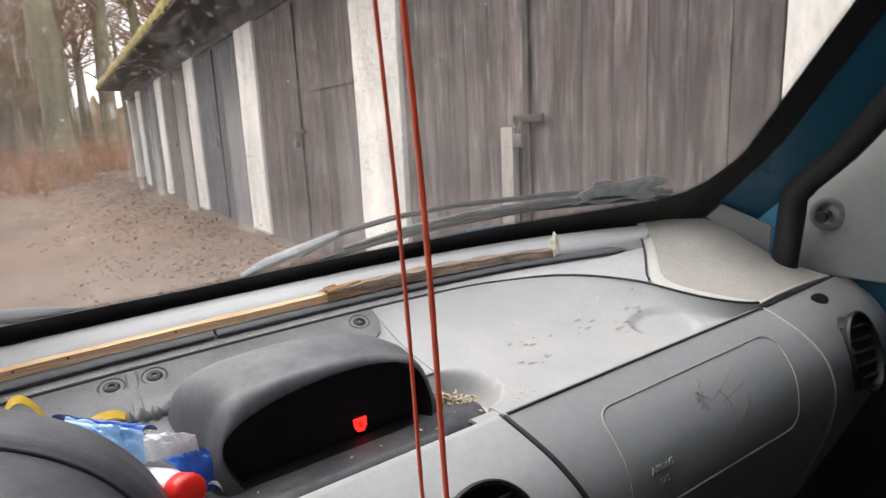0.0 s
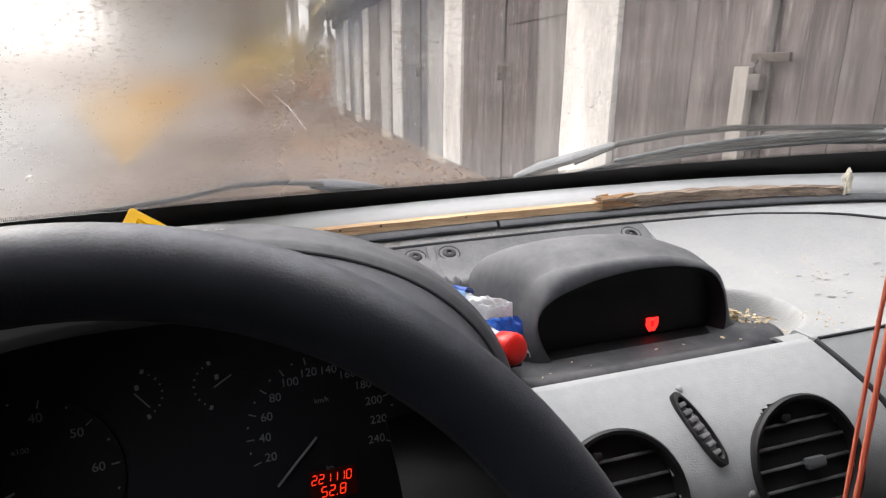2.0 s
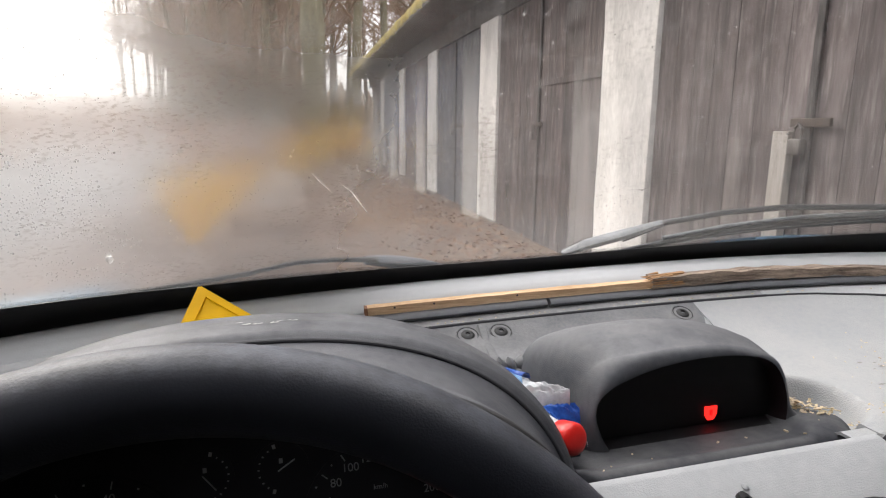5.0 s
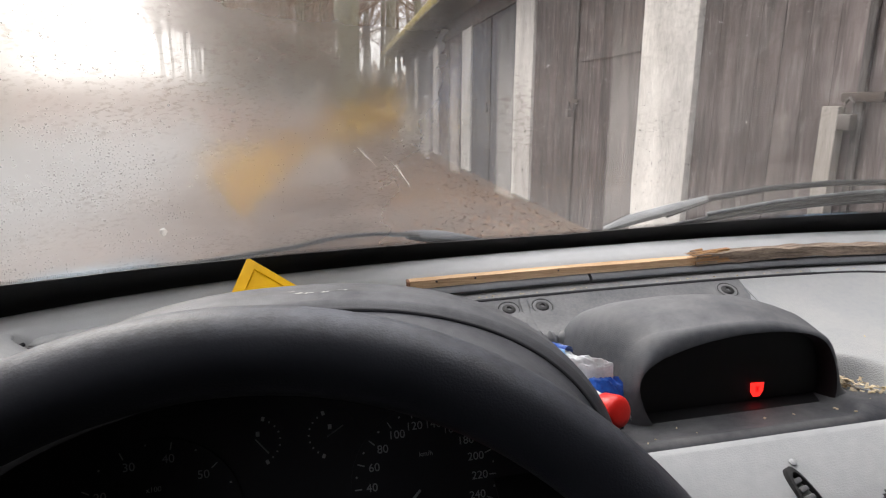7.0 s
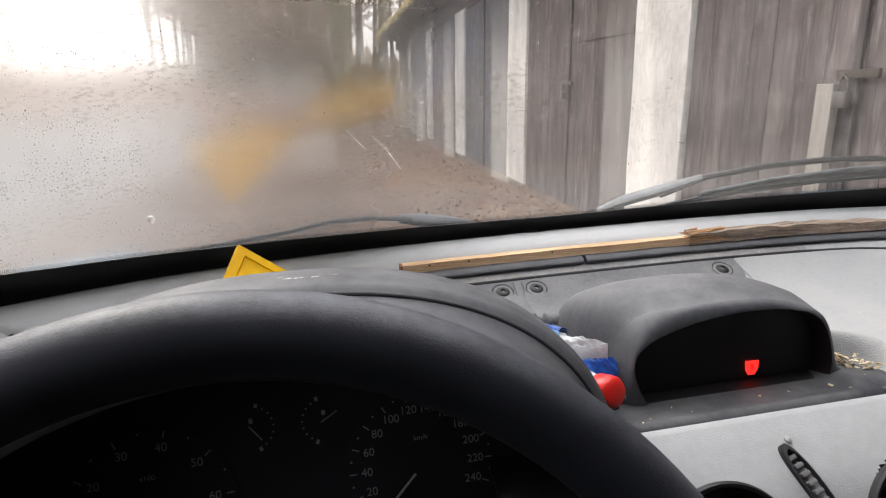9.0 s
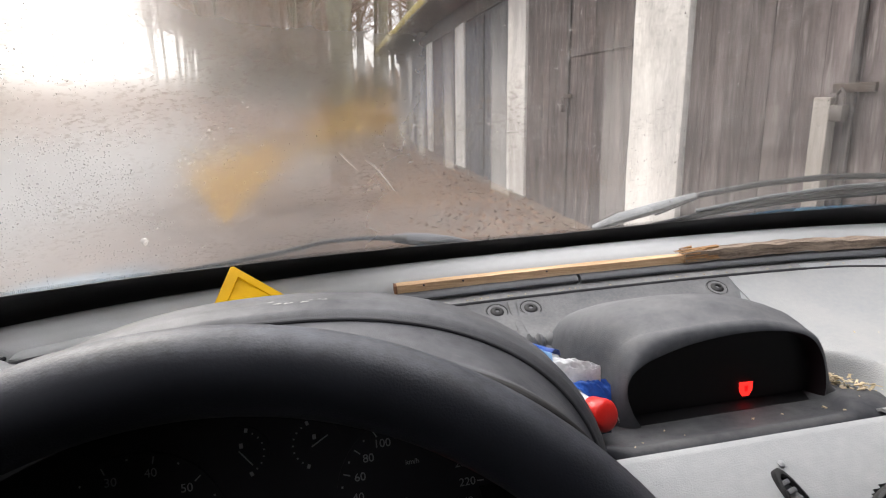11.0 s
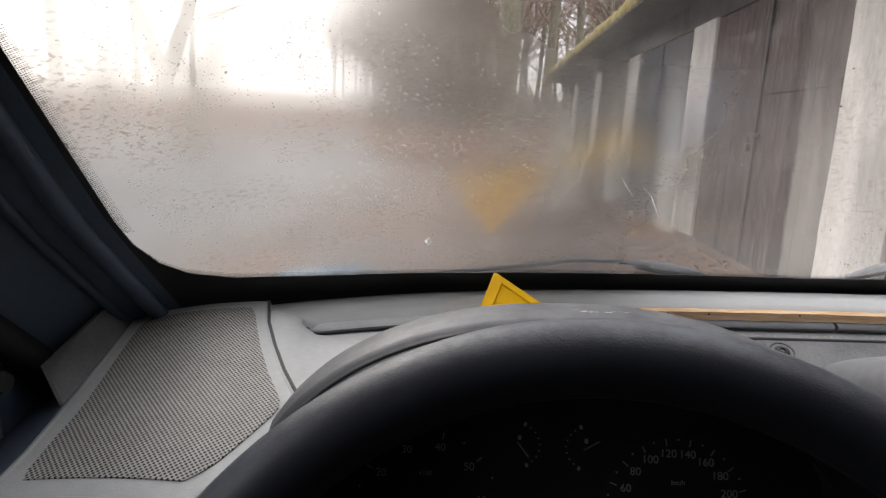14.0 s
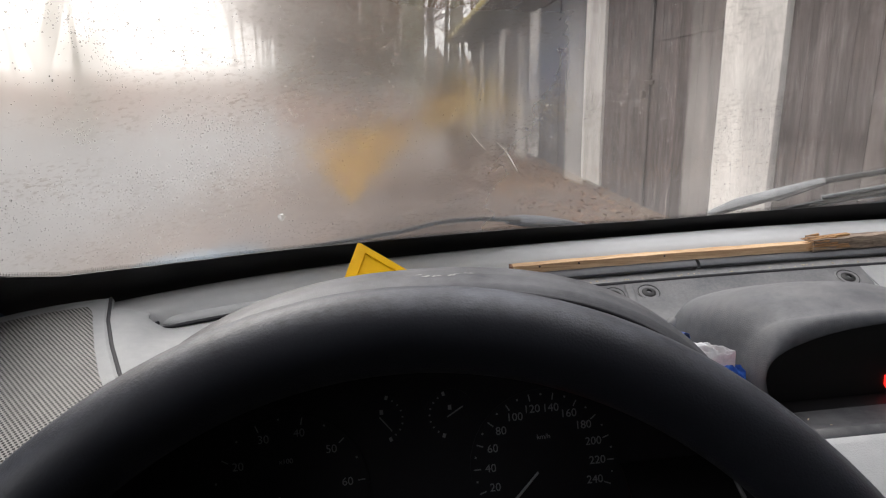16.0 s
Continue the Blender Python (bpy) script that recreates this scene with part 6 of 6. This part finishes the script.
lone("wood_crumbs", crumbs(), M_CRUMB, "pale wood crumbs and dust scattered on the tray", "crumbs", kind="stuff", smooth=False)


def stain(cx, cy, r, seed):
    """A thin flake of dried dirt that follows the tray."""
    rnd = random.Random(seed)
    bm = bmesh.new()

    def on_tray(x, y):
        v = (y - deck_rear(x)) / (0.424 - deck_rear(x))
        return bm.verts.new((x, y, tray_at(x, v)[2] + 0.0007))
    n = 18
    ring = [on_tray(cx + math.cos(2 * math.pi * k / n) * r * q, cy + math.sin(2 * math.pi * k / n) * r * 0.4 * q) for k, q in enumerate([rnd.uniform(0.45, 1.1) for j in range(n)])]
    mid = on_tray(cx, cy)
    for k in range(n):
        bm.faces.new((mid, ring[k], ring[(k + 1) % n]))
    return bm


rs_ = random.Random(29)
for cx, cy, s in ((0.31, 0.50, 0.03), (0.33, 0.545, 0.03), (0.40, 0.535, 0.032), (0.50, 0.525, 0.04), (0.47, 0.50, 0.035), (0.53, 0.545, 0.02)):
    for k in range(6):
        lone("dirt_flake", stain(cx + rs_.gauss(0, s * 0.5), cy + rs_.gauss(0, s * 0.25), rs_.uniform(0.002, 0.008), rs_.random()), M_STAIN, "flake of dried grey-brown dirt on the tray", "dirt", "dirt flakes on the tray")

# ---- wipers ----
M_ARM = mat("weathered_black_metal", (0.02, 0.02, 0.022), 0.5, 0.3, 30, 0.1, 300)
M_SCRAP = mat("pale_grey_film_scrap", (0.30, 0.325, 0.325), 0.5, 0.35, 60, 0.3, 200, tint=(0.46, 0.48, 0.48))
M_SLATE = mat("slate_painted_metal", (0.035, 0.042, 0.055), 0.5, 0.3, 40)
M_FADED = mat("faded_grey_wiper_arm", (0.085, 0.094, 0.102), 0.55, 0.5, 60, tint=(0.20, 0.21, 0.215))


def out(x, z, d):
    return (x, glass_y(x, z) + d, z)


lw = thing("windscreen_wiper", out(-0.2, 1.10, 0.02), "black windscreen wiper at rest against the glass", "wiper", "wipers")
part("blade", tube([out(x, z, 0.012) for x, z in ((-0.60, 1.098), (-0.50, 1.103), (-0.413, 1.109), (-0.357, 1.113), (-0.30, 1.123), (-0.255, 1.122), (-0.20, 1.115))], 0.0032, 8), M_ARM, lw)
part("wiper_arm", tube([out(x, z, 0.022) for x, z in ((-0.215, 1.113), (-0.19, 1.109), (-0.165, 1.104), (-0.135, 1.098), (-0.10, 1.088))], lambda k: 0.005 + 0.009 * math.sin(math.pi * min(1, 0.1 + k)) ** 0.7, 12, flat=0.6), M_SLATE, lw, "slate grey wiper arm")
for x, z in ((-0.188, 1.108), (-0.168, 1.106)):
    part("pivot_hole", lathe([(0.0032, 0), (0.0032, 0.001), (0, 0.001)], 14, facing(out(x, z, 0.0125), (0, -1, 0.4))), M_VOID, lw)
rw = thing("windscreen_wiper", out(0.3, 1.11, 0.03), "faded windscreen wiper at rest against the glass", "wiper", "wipers")
part("wiper_arm", tube([out(x, z, 0.03) for x, z in ((0.07, 1.093), (0.10, 1.108), (0.145, 1.121), (0.194, 1.138))], lambda k: 0.005 + 0.008 * math.sin(math.pi * (0.12 + 0.8 * k)), 10, flat=0.6), M_FADED, rw, "faded grey wiper arm end")
part("linkage", tube([out(x, z, 0.03) for x, z in ((0.15, 1.112), (0.20, 1.138), (0.275, 1.149), (0.362, 1.154), (0.444, 1.151), (0.55, 1.149), (0.64, 1.146))], 0.0042, 8), M_ARM, rw)
part("blade", tube([out(x, z, 0.02) for x, z in ((0.13, 1.085), (0.21, 1.104), (0.29, 1.118), (0.378, 1.127), (0.47, 1.133), (0.559, 1.138), (0.713, 1.136))], 0.0045, 8), M_ARM, rw)
part("blade_spine", tube([out(x, z, 0.026) for x, z in ((0.21, 1.111), (0.30, 1.127), (0.40, 1.137), (0.52, 1.142), (0.70, 1.143))], 0.003, 8), M_FADED, rw)
part("wiper_rod", tube([out(x, z, 0.035) for x, z in ((0.25, 1.105), (0.38, 1.118), (0.52, 1.126), (0.727, 1.126))], 0.004, 8), M_ARM, rw)
lone("leaf_scrap", sheet(lambda u, v: out(0.565 + 0.11 * u + 0.008 * math.sin(v * 9), 1.128 + 0.038 * v + 0.004 * math.sin(u * 11), 0.008 + 0.004 * math.sin(u * 5)), span(0, 1, 12), span(0, 1, 8), thick=0.001, down=(0, 1, 0)), M_SCRAP, "grey-green scrap of debris stuck on the wet glass", "debris")


def droplets():
    """Beads of condensation, thick along the belt on the driver's side and beside the clear part."""
    rnd = random.Random(21)
    ico = bmesh.new()
    bmesh.ops.create_icosphere(ico, subdivisions=1, radius=1)
    shape = [v.co.copy() for v in ico.verts]
    tris = [[v.index for v in f.verts] for f in ico.faces]
    ico.free()
    vs, fs, n = [], [], 0
    while n < 8000:
        x, z = rnd.uniform(-0.71, 0.7), rnd.uniform(1.12, 1.5)
        want = smooth_at([(-0.7, 0.7), (-0.5, 1.0), (-0.45, 0.7), (-0.38, 0.12), (-0.27, 0.10), (-0.16, 0.2), (0.02, 0.3), (0.2, 0.15), (0.7, 0.08)], x)
        want *= smooth_at([(1.15, 0.35), (1.24, 1.0), (1.36, 1.0), (1.48, 0.45)], z)
        if rnd.random() > want * smooth_at([(-0.25, 0.05), (0.2, 1.0)], noise.noise((x * 9, z * 9, 4.0)) + 0.5 * noise.noise((x * 26, z * 26, 1.0))):
            continue
        if x > -0.54 and z > 1.27 and rnd.random() < 0.82:
            continue
        r = rnd.uniform(0.00022, 0.00050) * (1.8 if rnd.random() < 0.07 else 1)
        at, tall, wide = Vector(out(x, z, -0.0012)), rnd.uniform(0.8, 1.5), rnd.uniform(0.8, 1.5)
        i = len(vs)
        vs += [CAR @ (at + Vector((c.x * wide, c.y * 0.55, c.z * tall)) * r) for c in shape]
        fs += [[i + k for k in t] for t in tris]
        n += 1
    me = bpy.data.meshes.new("rain_drops")
    me.from_pydata(vs, [], fs)
    me.shade_smooth()
    return me


M_DROP = bpy.data.materials.new("water_drops")
M_DROP.use_nodes = True
_b = M_DROP.node_tree.nodes["Principled BSDF"]
_b.inputs["Transmission Weight"].default_value, _b.inputs["Roughness"].default_value, _b.inputs["IOR"].default_value = 1.0, 0.02, 1.33
drops = new("rain_drops", droplets())
drops.data.materials.append(M_DROP)
tagged(drops, "small rain drops on the windscreen glass", "drops", kind="stuff")
drops.visible_shadow = False
# pale scratches on the glass
for pts_ in ([(-0.252, 1.227), (-0.238, 1.214), (-0.221, 1.189)], [(-0.277, 1.237), (-0.27, 1.228), (-0.258, 1.215)]):
    lone("glass_scratch", tube([(x, glass_y(x, z) - 0.002, z) for x, z in pts_], lambda k: 0.0006 * (1 - abs(2 * k - 1)) + 0.00015, 6, flat=0.4), M_FILM, "pale scratch mark on the windscreen", "scratch", "scratches")
lone("bird_spot", crumple((-0.475, glass_y(-0.475, 1.162) + 0.0015, 1.158), (0.0035, 0.0012, 0.004), 8, 2), M_FILM, "white dried spot on the windscreen", "spot")

# ---- trees and leaves ----
M_TRUNK = mat("mossy_bark", (0.13, 0.112, 0.065), 0.9, 0.45, 3, 0.9, 25, stretch=(1, 1, 0.25), tint=(0.22, 0.195, 0.115))
M_TWIG = mat("grey_brown_twigs", (0.20, 0.125, 0.07), 0.9, 0.3, 3)


def limb(bm, a, d, length, r, depth, rnd, seg):
    pts_ = [Vector(a)]
    d = Vector(d).normalized()
    n = 5
    for k in range(n):
        d = (d + Vector((rnd.uniform(-1, 1), rnd.uniform(-1, 1), rnd.uniform(-0.3, 0.7))) * 0.16).normalized()
        pts_.append(pts_[-1] + d * length / n)
    tube(pts_, lambda q: r * (1 - 0.72 * q), seg, bm=bm)
    if depth:
        for k in range(5 if depth > 1 else 6):
            i = rnd.randint(1, n)
            side = Vector((rnd.uniform(-1, 1), rnd.uniform(-1, 1), rnd.uniform(-0.2, 0.9))).normalized()
            limb(bm, pts_[i], d * 0.5 + side, length * rnd.uniform(0.4, 0.62), r * 0.42, depth - 1, rnd, max(3, seg - 2))


def tree(x, y, h, r, seed, lean=0.0, fork=0.0):
    rnd = random.Random(seed)
    z = ground_z(x, y)
    t = thing("tree", (x, y, z), ["bare grey-brown forest tree in winter", "bare forked tree in winter", "thick bare trunk with moss on the bark"][2 if r > 0.35 else 1 if fork else 0], "tree", "woodland trees", frame_of=ONE)
    top = h * (0.135 if fork else 0.62)
    pts_ = [(x, y, z - 0.3), (x, y, z + 0.05), (x + lean * 0.2, y, z + top * 0.35), (x + lean * 0.6, y + rnd.uniform(-0.1, 0.1), z + top * 0.7), (x + lean, y, z + top)]
    bm = tube(pts_, lambda k: r * (1.35 if k < 0.1 else 1.12 if k < 0.3 else 1 - 0.35 * k), 14)
    if fork:
        for sg in (-1, 1):
            tube([pts_[-1], (x + lean + sg * fork * 0.5, y, z + top + h * 0.12), (x + lean + sg * fork, y, z + top + h * 0.36), (x + lean + sg * fork * 1.15, y, z + h)], lambda k: r * 0.62 * (1 - 0.75 * k), 10, bm=bm)
    part("trunk", bm, M_TRUNK, t, frame_of=ONE)
    cr = bmesh.new()
    for k in range(11):
        f = rnd.uniform(0.42, 1.0)
        o = Vector((x + lean * f, y, z + top * f)) if not fork else Vector((x + lean + rnd.choice((-1, 1)) * fork * rnd.uniform(0.4, 1.1), y, z + top + h * rnd.uniform(0.1, 0.55)))
        a = rnd.uniform(0, 2 * math.pi)
        limb(cr, o, (math.cos(a), math.sin(a), rnd.uniform(0.2, 1.1)), h * rnd.uniform(0.2, 0.34), r * 0.3, 2, rnd, 5)
    part("crown", cr, M_TWIG, t, "bare branches and twigs", frame_of=ONE)
    return t


sapling = tree(-3.4, 21.5, 7.0, 0.06, 9, 0.3)
kinds = [tree(0.5, 19.0, 16, 0.44, 1), tree(-7.4, 13.5, 11, 0.30, 2, 0.2, fork=1.1), tree(2.2, 24, 15, 0.22, 3, 0.4), tree(-2.8, 23, 14, 0.17, 4, -0.3), tree(-1.2, 27, 15, 0.2, 6, 0.3)]
rt = random.Random(17)
spots = [(rt.uniform(-4.0, 16), rt.uniform(22, 48)) for k in range(60)] + [(rt.uniform(-6, 34), rt.uniform(40, 80)) for k in range(50)] + [(-19, 40), (-26, 46), (-13.5, 19)]
for x, y in spots:
    if (x > 1 and y < 17) or -0.4 < x / y < -0.17 + rt.uniform(-0.05, 0.045):
        continue
    if 0.07 < x / y < 0.17 and rt.random() < 0.6:
        continue
    copy_thing(kinds[rt.choice((2, 3, 4))], Matrix.Translation((x, y, ground_z(x, y) if math.hypot(x, y) < 60 else 3)) @ pose(0, 0, 0, 0, 0, rt.uniform(0, 360)))

for k in range(75):
    y = rt.uniform(19, 42)
    x = y * rt.choice((rt.uniform(-0.2, -0.1), rt.uniform(-0.17, 0.02)))
    copy_thing(sapling, Matrix.Translation((x, y, ground_z(x, y))) @ pose(0, 0, 0, 0, 0, rt.uniform(0, 360)) @ Matrix.Scale(rt.uniform(0.6, 1.2), 4))

for k in range(7):
    y = rt.uniform(34, 50)
    x = y * rt.uniform(-0.25, -0.185)
    copy_thing(sapling, Matrix.Translation((x, y, ground_z(x, y))) @ pose(0, 0, 0, 0, 0, rt.uniform(0, 360)) @ Matrix.Scale(rt.uniform(1.0, 1.7), 4))


def leaf_litter():
    rnd = random.Random(8)
    vs, fs = [], []
    n = 0
    while n < 8500:
        y = 1.5 + 22 * rnd.random() ** 1.9
        x = rnd.uniform(-7, 1.75) if rnd.random() < 0.6 else 1.5 - abs(rnd.gauss(0, 0.7))
        near = smooth_at([(-3.0, 0.25), (-0.6, 0.28), (0.6, 0.6), (1.4, 1.0)], x)
        if noise.noise((x * 0.8, y * 0.5, 2.0)) * 0.5 + 0.5 > near + 0.18:
            continue
        z = ground_z(x, y) + 0.004 + rnd.uniform(0, 0.02)
        s = rnd.uniform(0.014, 0.036)
        m = Matrix.Translation((x, y, z)) @ pose(0, 0, 0, rnd.gauss(0, 22), rnd.gauss(0, 22), rnd.uniform(0, 360))
        i = len(vs)
        for q in ((-s, 0, 0), (-0.3 * s, -0.5 * s, 0.15 * s), (s, 0, 0.1 * s), (-0.3 * s, 0.5 * s, 0.15 * s)):
            vs.append(m @ Vector(q))
        fs += [(i, i + 1, i + 2), (i, i + 2, i + 3)]
        n += 1
    me = bpy.data.meshes.new("fallen_leaves")
    me.from_pydata(vs, [], fs)
    return me


def leaf_material():
    m = mat("fallen_leaf", (0.2, 0.1, 0.05), 0.8, 0.2, 10)
    nt = m.node_tree
    g = nt.nodes.new("ShaderNodeNewGeometry")
    r = nt.nodes.new("ShaderNodeValToRGB")
    e = r.color_ramp.elements
    e[0].color, e[1].color = (0.055, 0.03, 0.02, 1), (0.24, 0.14, 0.085, 1)
    k = e.new(0.5)
    k.color = (0.14, 0.068, 0.036, 1)
    nt.links.new(g.outputs["Random Per Island"], r.inputs[0])
    nt.links.new(r.outputs[0], nt.nodes["Principled BSDF"].inputs["Base Color"])
    return m


leaves = new("fallen_leaves", leaf_litter())
leaves.data.materials.append(leaf_material())
tagged(leaves, "brown and russet fallen leaves on the soil", "leaves", kind="stuff")


def undergrowth():
    """Low bare brush along the rise and between the trees."""
    rnd = random.Random(31)
    bm = bmesh.new()
    for k in range(1700):
        a, d = (rnd.uniform(radians(55), radians(150)), rnd.uniform(15, 42)) if k < 900 else (rnd.uniform(radians(84), radians(101)), rnd.uniform(16, 26))
        x, y = d * math.cos(a), d * math.sin(a)
        if x > 1.0 and y < 19:
            continue
        z = ground_z(x, y)
        h = rnd.uniform(0.3, 1.3) * (1.6 if rnd.random() < 0.08 else 1)
        for j in range(4):
            q = Vector((x + rnd.uniform(-0.1, 0.1), y, z - 0.05))
            e = q + Vector((rnd.uniform(-0.5, 0.5) * h, rnd.uniform(-0.3, 0.3) * h, h * rnd.uniform(0.6, 1)))
            tube([q, (q + e) / 2 + Vector((rnd.uniform(-0.1, 0.1), 0, 0.1 * h)), e], lambda s: 0.013 * (1 - 0.8 * s), 3, bm=bm)
    return bm


M_BRACKEN = mat("russet_dead_bracken", (0.24, 0.09, 0.034), 0.9, 0.35, 2, tint=(0.40, 0.18, 0.07))
lone("undergrowth", undergrowth(), M_BRACKEN, "low russet brush at the edge of the wood", "brush", kind="stuff", frame_of=ONE)


def far_wood():
    """A ragged band of distant woodland behind the trees."""
    bm = bmesh.new()
    rnd = random.Random(41)
    for row, dist in ((0, 84.0), (1, 92.0)):
        prev = None
        for k in range(440):
            a = radians(150 - 126 * k / 439)
            x, y = dist * math.cos(a), dist * math.sin(a)
            edge = smooth_at([(0, 0.1), (140, 0.15), (168, 0.3), (190, 0.6), (212, 0.9), (222, 0.5), (250, 0.5), (266, 1.0)], k)
            h = (5 + 4 * noise.noise((k * 0.11, row, 0)) + rnd.uniform(-1.5, 1.5)) * edge
            cur = (bm.verts.new((x, y, -1)), bm.verts.new((x, y, 3 + h * 0.6)), bm.verts.new((x + rnd.uniform(-0.3, 0.3), y, 3 + h)))
            if prev:
                bm.faces.new((prev[0], cur[0], cur[1], prev[1]))
                bm.faces.new((prev[1], cur[1], cur[2], prev[2]))
            prev = cur
    return bm


M_FAR = mat("distant_bare_wood", (0.23, 0.165, 0.10), 1.0, 0.35, 0.35, stretch=(1, 1, 0.15), tint=(0.34, 0.25, 0.16))
lone("backdrop", far_wood(), M_FAR, "distant grey-brown winter woodland", "woodland", kind="structure", frame_of=ONE, smooth=False)
